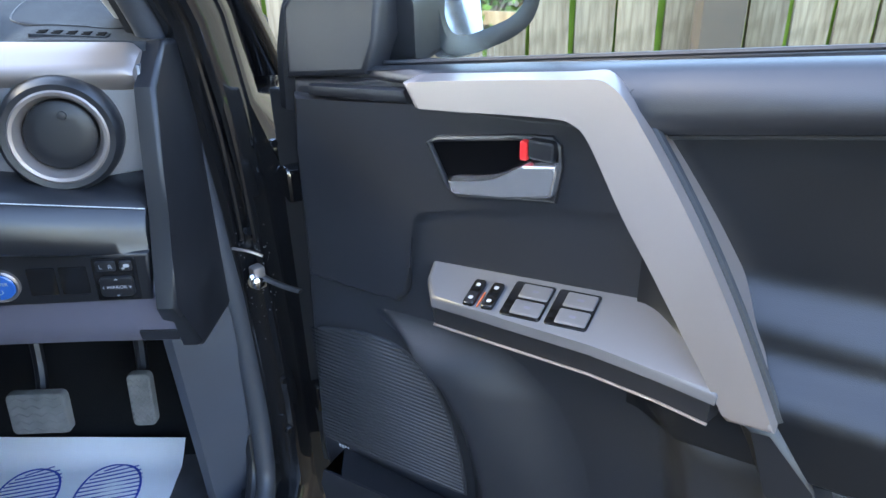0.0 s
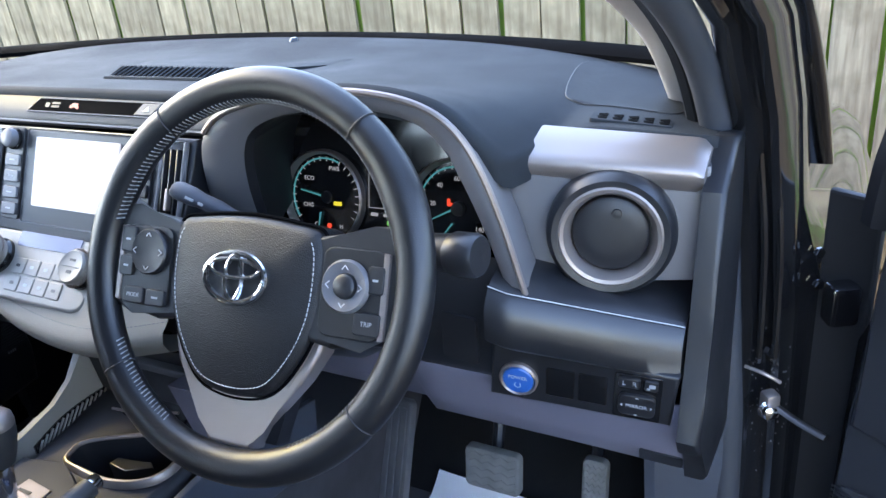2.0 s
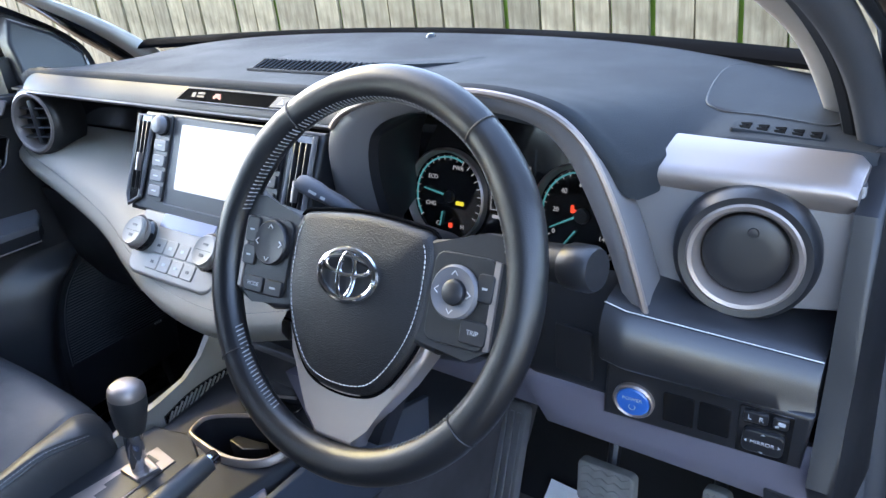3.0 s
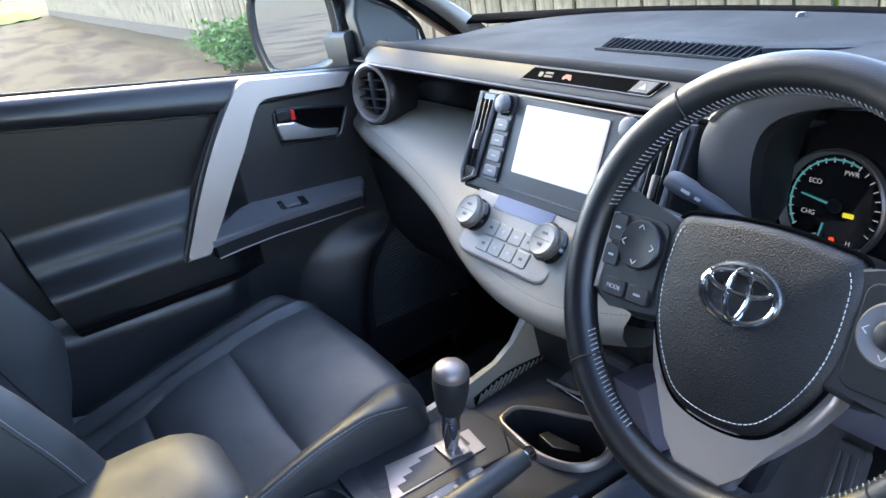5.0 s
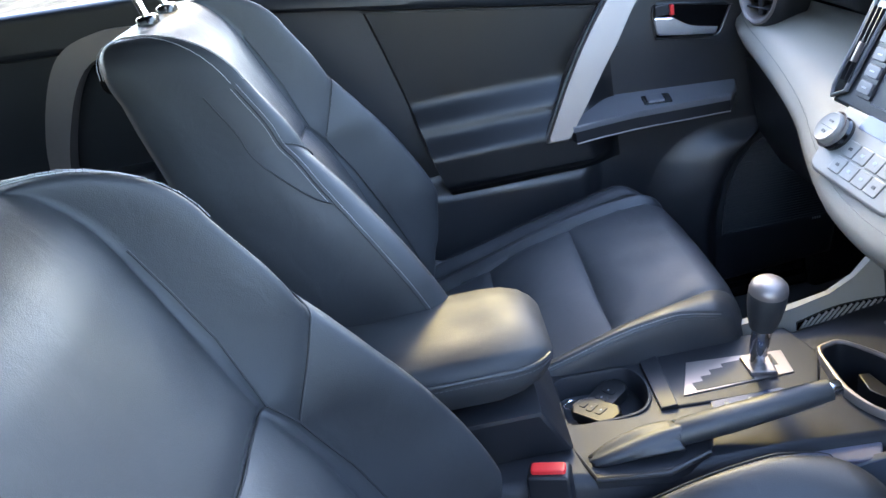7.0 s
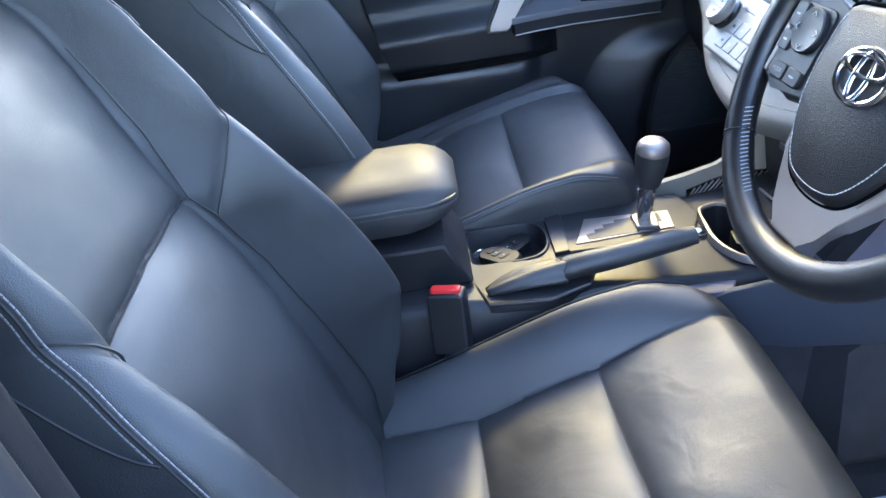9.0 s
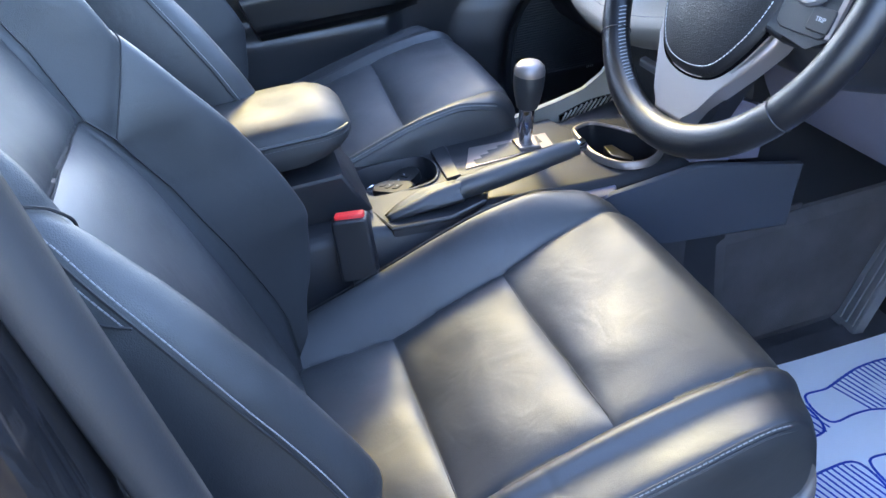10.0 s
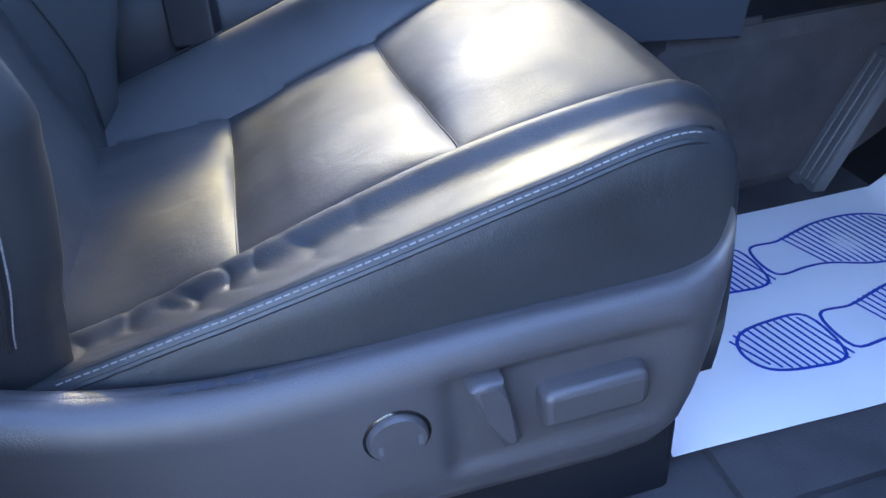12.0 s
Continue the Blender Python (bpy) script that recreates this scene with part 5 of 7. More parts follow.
def gauge(c, r, seed):
    gfr = frame_of(clf(c[0], c[1], 0.0), (1, 0, 0), (0, 0.25, 0.97))
    n = gfr(0, 0, 1) - gfr(0, 0, 0)
    g = part("gauge", lathe([(0, 0.0012), (r * 0.98, 0.0012), (r, 0.0)], gfr(0, 0, 0), n, 48), PIANO, cl, "black round gauge")
    part("gauge_ring", lathe([(r * 1.06, 0.0), (r * 1.06, 0.010), (r * 1.02, 0.012), (r * 0.97, 0.008), (r * 0.95, 0.001)], gfr(0, 0, 0), n, 56), SATIN, g)
    arc = [gfr(r * 0.86 * math.cos(a), r * 0.86 * math.sin(a), 0.002) for a in np.linspace(radians(215), radians(65), 30)]
    part("arc", tube(arc, 0.0011, 5), CYAN, g, "cyan lit scale")
    bt = bmesh.new()
    for a in np.linspace(215, -30, 22):
        a = radians(a)
        tube([gfr(r * 0.80 * math.cos(a), r * 0.80 * math.sin(a), 0.002), gfr(r * 0.90 * math.cos(a), r * 0.90 * math.sin(a), 0.002)], 0.0006, 4, bm=bt)
    part("ticks", bt, WHITEGLOW, g)
    return g, gfr


g, gf = gauge((-0.110, -0.029), 0.0565, 1)
part("needle", tube([gf(-0.001, 0.001, 0.004), gf(-0.036, 0.007, 0.004)], [0.0014, 0.0008], 6), CYAN, g)
part("small_needle", tube([gf(-0.006, -0.020, 0.004), gf(-0.009, -0.038, 0.004)], [0.0012, 0.0008], 6), CYAN, g)
part("ready_light", frm(bmesh.new(), lambda a, b, d: gf(a, b, d + 0.002), [(0.019, -0.007, 0.012, 0.005)]), YELLOW, g)
for body, a, b in (("ECO", -0.024, 0.022), ("CHG", -0.026, -0.012), ("PWR", 0.014, 0.036), ("C", -0.014, -0.036), ("H", 0.024, -0.036)):
    lettering("print", body, 0.0075, gf(a, b, 0.002), (1, 0, 0), (0, 0.25, 0.97), WHITEGLOW, g)
part("temperature_light", frm(bmesh.new(), lambda a, b, d: gf(a, b, d + 0.002), [(0.006, -0.036, 0.006, 0.006)]), REDGLOW, g)
part("hub", lathe([(0.008, 0.002), (0.007, 0.006), (0, 0.0065)], gf(0.003, -0.0, 0), gf(0, 0, 1) - gf(0, 0, 0), 20), HARD, g)
g, gf = gauge((0.074, -0.026), 0.0555, 2)
part("needle", tube([gf(0.001, 0.001, 0.004), gf(-0.036, -0.018, 0.004)], [0.0014, 0.0008], 6), CYAN, g)
part("small_needle", tube([gf(-0.004, -0.018, 0.004), gf(-0.018, -0.036, 0.004)], [0.0012, 0.0008], 6), CYAN, g)
for body, a, b in (("0", -0.032, -0.022), ("20", -0.031, 0.003), ("40", -0.022, 0.025), ("60", 0.0, 0.034), ("R", -0.024, -0.038), ("140", 0.030, -0.022), ("100", 0.030, 0.012)):
    lettering("print", body, 0.0078, gf(a, b, 0.002), (1, 0, 0), (0, 0.25, 0.97), WHITEGLOW, g)
part("belt_light", frm(bmesh.new(), lambda a, b, d: gf(a, b, d + 0.002), [(-0.010, 0.006, 0.004, 0.009), (-0.007, 0.004, 0.005, 0.004)]), REDGLOW, g)
part("hub", lathe([(0.009, 0.002), (0.008, 0.007), (0, 0.0075)], gf(0.003, 0.0, 0), gf(0, 0, 1) - gf(0, 0, 0), 20), HARD, g)
mid = part("trip_display", slab(rrect(0.062, 0.100, 0.002, 2, -0.019, -0.010), clf, 0.0, 0.0015), PIANO, cl, "black trip display with a car symbol")
mf = frame_of(clf(-0.019, -0.010, 0.0018), (1, 0, 0), (0, 0.25, 0.97))
part("outline", tube([mf(a, b) for a, b in ((-0.026, -0.026), (0.026, -0.026), (0.026, 0.030), (-0.026, 0.030))], 0.0007, 4, closed=True), WHITEGLOW, mid)
part("car_symbol", slab(rrect(0.020, 0.036, 0.007, 4, 0.006, 0.004), mf, 0, 0.0006), PINKGLOW, mid, "pale lit car symbol")
part("car_roof", slab(rrect(0.013, 0.016, 0.004, 4, 0.006, 0.002), mf, 0.0006, 0.001), WHITEGLOW, mid)
part("door_warning", frm(bmesh.new(), mf, [(0.021, 0.008, 0.008, 0.007)]), REDGLOW, mid)
for bar in ((-0.018, -0.034, 0.010, 0.004), (0.008, -0.034, 0.026, 0.004), (-0.012, 0.040, 0.012, 0.010)):
    part("figure_bar", frm(bmesh.new(), mf, [bar]), WHITEGLOW, mid, "bar of unreadable figures")
part("ready_sign", frm(bmesh.new(), mf, [(0.006, -0.043, 0.012, 0.006)]), GREEN, mid)

# steering column shroud and stalks
rows = []
for k, (y, z, w, h) in enumerate(((0.640, 1.105, 0.052, 0.045), (0.66, 1.09, 0.066, 0.056), (0.70, 1.068, 0.078, 0.060), (0.76, 1.045, 0.086, 0.054), (0.84, 1.015, 0.090, 0.046))):
    rows.append([V(0.346 + a, y + 0.2 * b, z + b - 0.012) for a, b in rrect(2 * w, 2 * h, 0.03, 5)])
part("column_shroud", sheet(rows, closed=True, cap=True), HARD, dash, "black steering column shroud")
st = part("wiper_stalk", tube(spl([(0.41, 0.70, 1.130), (0.48, 0.690, 1.135), (0.527, 0.686, 1.138)], 5), [0.009, 0.009, 0.010, 0.011, 0.012, 0.014, 0.016, 0.017, 0.0175, 0.018, 0.018], 16), HARD, dash, "black wiper stalk")
part("stalk_cap", lathe([(0.018, -0.002), (0.0205, 0.004), (0.0205, 0.024), (0.018, 0.029), (0, 0.030)], (0.525, 0.6862, 1.138), (1, -0.1, 0.08), 24), PAD, st)
part("print", frm(bmesh.new(), frame_of((0.500, 0.6675, 1.143), (1, -0.1, 0.06), (0, 0.5, 0.85)), [(0, 0, 0.010, 0.006), (-0.018, 0.002, 0.004, 0.008), (-0.016, -0.007, 0.008, 0.002)]), WHITEINK, st)
st = part("light_stalk", tube(spl([(0.285, 0.70, 1.130), (0.235, 0.690, 1.155), (0.195, 0.684, 1.172)], 5), [0.008] * 4 + [0.010] * 3 + [0.012] * 3 + [0.010], 14, flat=0.8), KICK, dash, "dark grey light stalk")
part("print", frm(bmesh.new(), frame_of((0.222, 0.6755, 1.166), (1, 0.12, -0.42), (0.3, 0.5, 0.8)), [(0, 0, 0.010, 0.003), (0.014, 0, 0.006, 0.003)]), WHITEINK, st)

# driver's right end: silver wedge, round outlet, stitched shelf, switch panel, knee panel
rows = []
for x in np.linspace(0.553, 0.716, 24):
    f = (x - 0.553) / 0.163
    e = 1 - max(0, (f - 0.93) / 0.07) ** 2 * 0.35
    yb, yf = 0.853 + 0.016 * f, 0.797 + 0.030 * f
    zt, zf, zb = 1.207 - 0.010 * f, 1.193 - 0.012 * f, 1.160 - 0.014 * f
    c = 0.5 * (zt + zb)
    sec = [(yb + 0.01, zt - 0.02), (yb, zt), (yb - 0.006, zt + 0.001), (0.5 * (yb + yf), 0.5 * (zt + zf) + 0.002), (yf + 0.010, zf + 0.002), (yf + 0.003, zf - 0.001), (yf, zf - 0.008), (yf + 0.003, zf - 0.016), (yf + 0.016, zb), (yf + 0.05, zb)]
    rows.append([V(x, a, c + (b - c) * e) for a, b in sec])
part("silver_wedge", sheet(rows, cap=True), SATIN, dash, "satin silver wedge above the outlet", sharp=50)
vfr = frame_of((0.634, 0.810, 1.117), (0.97, 0.22, 0), (0, 0.10, 0.99))
part("vent_plate", slab([(-0.100, -0.060), (0.087, -0.052), (0.091, 0.063), (-0.112, 0.082)], vfr, -0.03, -0.006, 0.003), GREYTRIM, dash, "grey textured plate round the outlet")
vn = vfr(0, 0, 1) - vfr(0, 0, 0)
rv = part("round_vent", lathe([(0.063, -0.03), (0.063, 0.004), (0.061, 0.013), (0.056, 0.019), (0.0500, 0.018)], vfr(0, 0, 0), vn, 64), PAD, dash, "round black air outlet, shut")
part("vent_ring", lathe([(0.0500, 0.018), (0.048, 0.0195), (0.0445, 0.0185), (0.041, 0.012), (0.0385, 0.002), (0.038, -0.01)], vfr(0, 0, 0), vn, 64), SATIN, rv, "satin silver ring")
part("flap", lathe([(0.0372, -0.002), (0.0368, 0.0065), (0.034, 0.0085), (0.02, 0.0095), (0.006, 0.0097), (0, 0.0097)], vfr(0, 0, 0), vn, 48), HARD, rv, "shut black flap")
part("dimple", lathe([(0.005, 0.0), (0.0045, 0.0018), (0, 0.0022)], vfr(0.006, 0.021, 0.0090), vn, 16), PAD, rv)
rows, seam = [], []
for x in np.linspace(0.535, 0.712, 30):
    f = (x - 0.556) / 0.149
    ys, zs = 0.729 + 0.055 * f + 0.05 * max(0, -f) , 1.075 - 0.040 * f
    yp, zp = 0.716 + 0.052 * f + 0.05 * max(0, -f), 1.022 - 0.036 * f
    seam.append(V(x, ys + 0.001, zs + 0.0022))
    rows.append([V(x, ys + 0.10, zs + 0.006), V(x, ys + 0.06, zs + 0.010), V(x, ys + 0.03, zs + 0.009), V(x, ys + 0.012, zs + 0.005), V(x, ys + 0.002, zs), V(x, ys - 0.005, zs - 0.007), V(x, ys - 0.012, zs - 0.020), V(x, ys - 0.013, zs - 0.032), V(x, yp - 0.002, zp + 0.005), V(x, yp + 0.004, zp - 0.002), V(x, yp + 0.03, zp - 0.006)])
part("padded_shelf", sheet(rows, cap=True), PAD, dash, "padded leather-look shelf with white stitching", sharp=60)
stitches(seam, STITCH, dash, step=0.0044, length=0.0040, r=0.0006)
pfr = frame_of((0.615, 0.752, 0.972), (0.985, 0.13, -0.07), (0, -0.08, 0.99))
sp = part("switch_panel", slab([(-0.092, -0.036), (0.094, -0.036), (0.098, 0.028), (-0.088, 0.036)], pfr, -0.04, 0.0, 0.004, 3), HARD, dash, "black switch panel")
pn = pfr(0, 0, 1) - pfr(0, 0, 0)
pb = part("power_button", lathe([(0.0205, 0.0), (0.0205, 0.004), (0.0185, 0.006), (0.0165, 0.004)], pfr(-0.060, -0.006, 0), pn, 40), SATIN, sp, "blue power button with a satin silver ring")
part("cap", lathe([(0.0165, 0.001), (0.0163, 0.005), (0.015, 0.0062), (0, 0.0068)], pfr(-0.060, -0.006, 0), pn, 40), BLUE, pb, "blue cap")
lettering("print", "POWER", 0.0058, pfr(-0.060, -0.001, 0.0070), pfr(1, 0) - pfr(0, 0), pfr(0, 1) - pfr(0, 0), WHITEINK, pb)
part("power_sign", tube([pfr(-0.060 + 0.0032 * math.cos(a), -0.0105 + 0.0032 * math.sin(a), 0.0070) for a in np.linspace(radians(130), radians(410), 14)], 0.0005, 4), WHITEINK, pb)
for q in (-0.017, 0.016):
    part("blank_switch", slab(rrect(0.029, 0.036, 0.002, 2, q, -0.004), pfr, -0.001, 0.0012, 0.0006), PIANO, sp)
ms = part("mirror_switch", slab(rrect(0.046, 0.056, 0.002, 2, 0.060, -0.004), pfr, -0.001, 0.0015, 0.0006), PIANO, sp, "black mirror adjuster")
part("selector", slab(rrect(0.021, 0.012, 0.002, 2, 0.0515, 0.015), pfr, 0.001, 0.0045, 0.001), HARD, ms)
part("fold_key", slab(rrect(0.013, 0.012, 0.002, 2, 0.0725, 0.015), pfr, 0.001, 0.0045, 0.001), HARD, ms)
part("adjuster", slab(rrect(0.036, 0.026, 0.006, 4, 0.060, -0.012), pfr, 0.001, 0.0055, 0.0015), HARD, ms)
PA, PB = pfr(1, 0) - pfr(0, 0), pfr(0, 1) - pfr(0, 0)
lettering("print", "L", 0.0075, pfr(0.0465, 0.015, 0.0046), PA, PB, WHITEINK, ms)
lettering("print", "R", 0.0075, pfr(0.0565, 0.015, 0.0046), PA, PB, WHITEINK, ms)
lettering("print", "MIRROR", 0.0058, pfr(0.060, -0.012, 0.0056), PA, PB, WHITEINK, ms)
bt = bmesh.new()
for tri in (((0.058, -0.002), (0.062, -0.002), (0.060, 0.0)), ((0.058, -0.022), (0.062, -0.022), (0.060, -0.024)), ((0.0445, -0.012), (0.0465, -0.010), (0.0465, -0.014)), ((0.0755, -0.012), (0.0735, -0.010), (0.0735, -0.014))):
    slab(tri, pfr, 0.0055, 0.0058, bm=bt)
part("arrows", bt, WHITEINK, ms)
part("fold_sign", frm(bmesh.new(), lambda a, b, d: pfr(a, b, d + 0.0046), [(0.0735, 0.016, 0.006, 0.004), (0.070, 0.0125, 0.003, 0.002)]), WHITEINK, ms)
rows = [[V(x, a + 0.04 * max(0, (x - 0.6)) + (0.02 if x < 0.40 else 0), b - 0.05 * max(0, x - 0.6)) for a, b in ((0.775, 0.955), (0.768, 0.945), (0.772, 0.930), (0.785, 0.89), (0.802, 0.852), (0.815, 0.845), (0.90, 0.86))] for x in np.linspace(0.14, 0.715, 24)]
part("knee_panel", sheet(rows), KNEE, dash, "matt grey knee panel under the column", sharp=60)
part("coin_flap", slab(rrect(0.045, 0.055, 0.004, 3), frame_of((0.490, 0.748, 1.005), (1, -0.15, 0), (0, 0.05, 1)), 0.0, 0.004, 0.001), HARD, dash)
rows = [[V(x, a, b) for a, b in ((0.775, 1.09), (0.755, 1.06), (0.748, 1.02), (0.752, 0.965), (0.77, 0.945))] for x in np.linspace(0.425, 0.545, 8)]
part("side_panel", sheet(rows), HARD, dash, sharp=60)
part("fuse_flap", slab(rrect(0.046, 0.019, 0.003, 2), frame_of((0.690, 0.8000, 0.8615), (1, 0.04, -0.05), (0, -0.34, 0.94)), -0.012, 0.0035, 0.001), HARD, dash, "small black release lever")
cap = [(0.885, 1.195), (0.825, 1.16), (0.80, 1.08), (0.787, 1.03), (0.768, 0.985), (0.747, 0.930), (0.758, 0.908), (0.786, 0.886), (0.800, 0.842), (0.815, 0.832), (0.93, 0.815), (1.10, 0.80), (1.12, 1.15)]
part("end_cap", slab(cap, lambda a, b, d: V(0.715 + d, a, b), 0.0, 0.022, 0.006, 3), HARD, dash, "black end cap of the dash")
kick = [(0.650, 0.925), (0.664, 0.921), (0.738, 0.962), (0.740, 1.16), (0.70, 1.18), (0.675, 1.02)]
solo("kick_panel", slab(kick, lambda a, b, d: V(a - 0.008 * (d - 0.41), b - 0.06 * (d - 0.41), d), 0.405, 0.835, 0.010, 3), KICK, "grey plastic kick panel by the door", "trim", "structure")
solo("tunnel", box((-0.005, 1.06, 0.53), (0.30, 0.66, 0.27), 0.03), CARPET, "carpeted tunnel between the footwells", "wall", "structure")
solo("stack_core", box((-0.01, 1.07, 0.78), (0.28, 0.58, 0.28), 0.015), HARD, "dark body of the centre stack between the footwells", "wall", "structure")
solo("dash_filler", plate([[V(x, y, 0.99 - (y - 0.90) * 0.3) for x in np.linspace(-0.74, 0.71, 6)] for y in (0.90, 1.36)], (0, 0, -0.02)), HARD, "dark underside of the dashboard", "panel", "structure")

# ---- steering wheel ----
wheel = thing("steering_wheel", (0.346, 0.605, 1.14), "black leather steering wheel with silver spoke and chrome emblem", "steering wheel")
wfr = frame_of((0.349, 0.604, 1.132), (0.998, 0.05, 0), (0, 0.475, 0.88))
RM = 0.1765
rows, inner_seam = [], []
for k in range(120):
    a = 2 * math.pi * k / 120
    grip = 1 + 0.10 * math.exp(-((math.degrees(a) - 28) ** 2) / 160) + 0.10 * math.exp(-((math.degrees(a) - 152) ** 2) / 160)
    seamcut = min(abs((math.degrees(a) - s + 180) % 360 - 180) for s in (52, 128, 218, 322))
    g2 = grip * (0.955 if seamcut < 1.6 else 1.0)
    ring = []
    for j in range(20):
        b = 2 * math.pi * j / 20
        rr = RM + 0.0172 * g2 * math.cos(b)
        ring.append(wfr(rr * math.cos(a), rr * math.sin(a), 0.0150 * g2 * math.sin(b)))
    rows.append(ring)
    rr = RM - 0.0166 * grip
    inner_seam.append(wfr(rr * math.cos(a), rr * math.sin(a), 0.002))
rows.append(rows[0])
part("rim", sheet(rows, closed=True), WHEEL_LEATHER, wheel, "black leather wheel rim", sharp=80)
bt = bmesh.new()
for k in range(220):
    d = 360 * k / 220
    if 332 < d or d < 14 or 166 < d < 208 or 245 < d < 295:
        continue
    a, a2 = radians(d), radians(d + 0.9)
    grip = 1 + 0.10 * math.exp(-((d - 28) ** 2) / 160) + 0.10 * math.exp(-((d - 152) ** 2) / 160)
    ends = []
    for ang, b in ((a, radians(176)), (a2, radians(146))):
        r = RM + 0.0174 * grip * math.cos(b)
        ends.append(wfr(r * math.cos(ang), r * math.sin(ang), 0.0152 * grip * math.sin(b)))
    tube(ends, 0.0007, 4, bm=bt)
part("rim_stitching", bt, THREAD, wheel, "white thread lacing")["kind"] = "stuff"
for s in (52, 128, 218, 322):
    a = radians(s)
    part("rim_seam", tube([wfr((RM + 0.0172 * math.cos(b)) * math.cos(a), (RM + 0.0172 * math.cos(b)) * math.sin(a), 0.0157 * math.sin(b)) for b in np.linspace(0, 6.28, 21)[:-1]], 0.0008, 5, closed=True), RUBBER, wheel)
wlow = lambda a, b, d=0.0: wfr(a, b, d + 0.001)
# side spokes
for sx in (-1, 1):
    sp_ = [(0.060, 0.040), (0.100, 0.046), (0.135, 0.050), (0.162, 0.062), (0.166, 0.0), (0.158, -0.045), (0.13, -0.047), (0.10, -0.055), (0.068, -0.05)]
    part("spoke", slab([(sx * a, b) for a, b in (sp_ if sx > 0 else sp_[::-1])], wlow, -0.022, 0.000, 0.006, 3), HARD, wheel)
    tr = [(0.146, 0.034), (0.152, 0.033), (0.153, -0.04), (0.147, -0.041)]
    part("spoke_trim", slab([(sx * a, b) for a, b in (tr if sx > 0 else tr[::-1])], wlow, -0.004, 0.0035, 0.001), SATIN, wheel, "thin silver strip")
# airbag pad
padp = spl([(-0.082, 0.044), (-0.055, 0.052), (0.0, 0.056), (0.055, 0.052), (0.082, 0.044), (0.088, 0.008), (0.084, -0.034), (0.070, -0.070), (0.046, -0.102), (0.018, -0.113), (-0.018, -0.113), (-0.046, -0.102), (-0.070, -0.070), (-0.084, -0.034), (-0.088, 0.008)], 6, closed=True)
rows = []
for k, d in ((1.0, -0.04), (1.0, -0.012), (0.985, -0.004), (0.955, 0.001), (0.90, 0.0040), (0.88, 0.0045), (0.70, 0.0085), (0.45, 0.0115), (0.2, 0.0127), (0.01, 0.0129)):
    rows.append([wfr(p[0] * k, -0.025 + (p[1] + 0.025) * k, d) for p in padp])
pad_ob = part("airbag_pad", sheet(rows, closed=True), AIRBAG, wheel, "grained black airbag pad", sharp=80)
part("pad_gap", tube([wfr(p[0] * 1.004, -0.025 + (p[1] + 0.025) * 1.004, -0.004) for p in padp], 0.0018, 6, closed=True), VOID, wheel)
half = [wfr(p[0] * 0.885, -0.025 + (p[1] + 0.025) * 0.885, 0.0049) for p in padp]
stitches(half[24:] + half[:1], STITCH, wheel, step=0.0045, length=0.003, r=0.0005)
bt = bmesh.new()
lettering("print", "SRS", 0.0085, wfr(0.0, -0.062, 0.0103), wfr(1, 0) - wfr(0, 0), wfr(0, 1) - wfr(0, 0), HARD, pad_ob, 0.0005)
lettering("print", "AIRBAG", 0.0085, wfr(0.0, -0.072, 0.0092), wfr(1, 0) - wfr(0, 0), wfr(0, 1) - wfr(0, 0), HARD, pad_ob, 0.0005)
# emblem: plain crossed ovals in chrome
em = part("emblem", tube([wfr(0.033 * math.cos(a), -0.003 + 0.0225 * math.sin(a), 0.0137) for a in np.linspace(0, 2 * math.pi, 49)[:-1]], 0.0032, 8, closed=True), CHROME, wheel, "oval chrome emblem")
part("oval_wide", tube([wfr(0.0275 * math.cos(a), 0.0055 + 0.0085 * math.sin(a), 0.0147) for a in np.linspace(0, 2 * math.pi, 37)[:-1]], 0.0024, 8, closed=True), CHROME, em)
part("oval_tall", tube([wfr(0.0095 * math.cos(a), -0.003 + 0.0205 * math.sin(a), 0.0147) for a in np.linspace(0, 2 * math.pi, 37)[:-1]], 0.0024, 8, closed=True), CHROME, em)
# lower silver spoke: a V round the pad
vp = [(-0.092, -0.028), (-0.084, -0.026), (-0.076, -0.062), (-0.060, -0.097), (-0.034, -0.115), (0.034, -0.115), (0.060, -0.097), (0.076, -0.062), (0.084, -0.026), (0.092, -0.028), (0.085, -0.062), (0.072, -0.090), (0.052, -0.116), (0.034, -0.138), (0.025, -0.160), (-0.025, -0.160), (-0.034, -0.138), (-0.052, -0.116), (-0.072, -0.090), (-0.085, -0.062)]
part("lower_spoke", slab(vp, lambda a, b, d=0.0: wfr(a, b, d - 0.010 - 0.5 * max(0.0, abs(a) - 0.07)), -0.014, 0.007, 0.005, 4), SATIN, wheel, "satin silver V-shaped lower spoke")
part("spoke_back", slab([(-0.060, -0.06), (0.060, -0.06), (0.040, -0.155), (-0.040, -0.155)][::-1], wfr, -0.042, -0.022, 0.0), HARD, wheel)
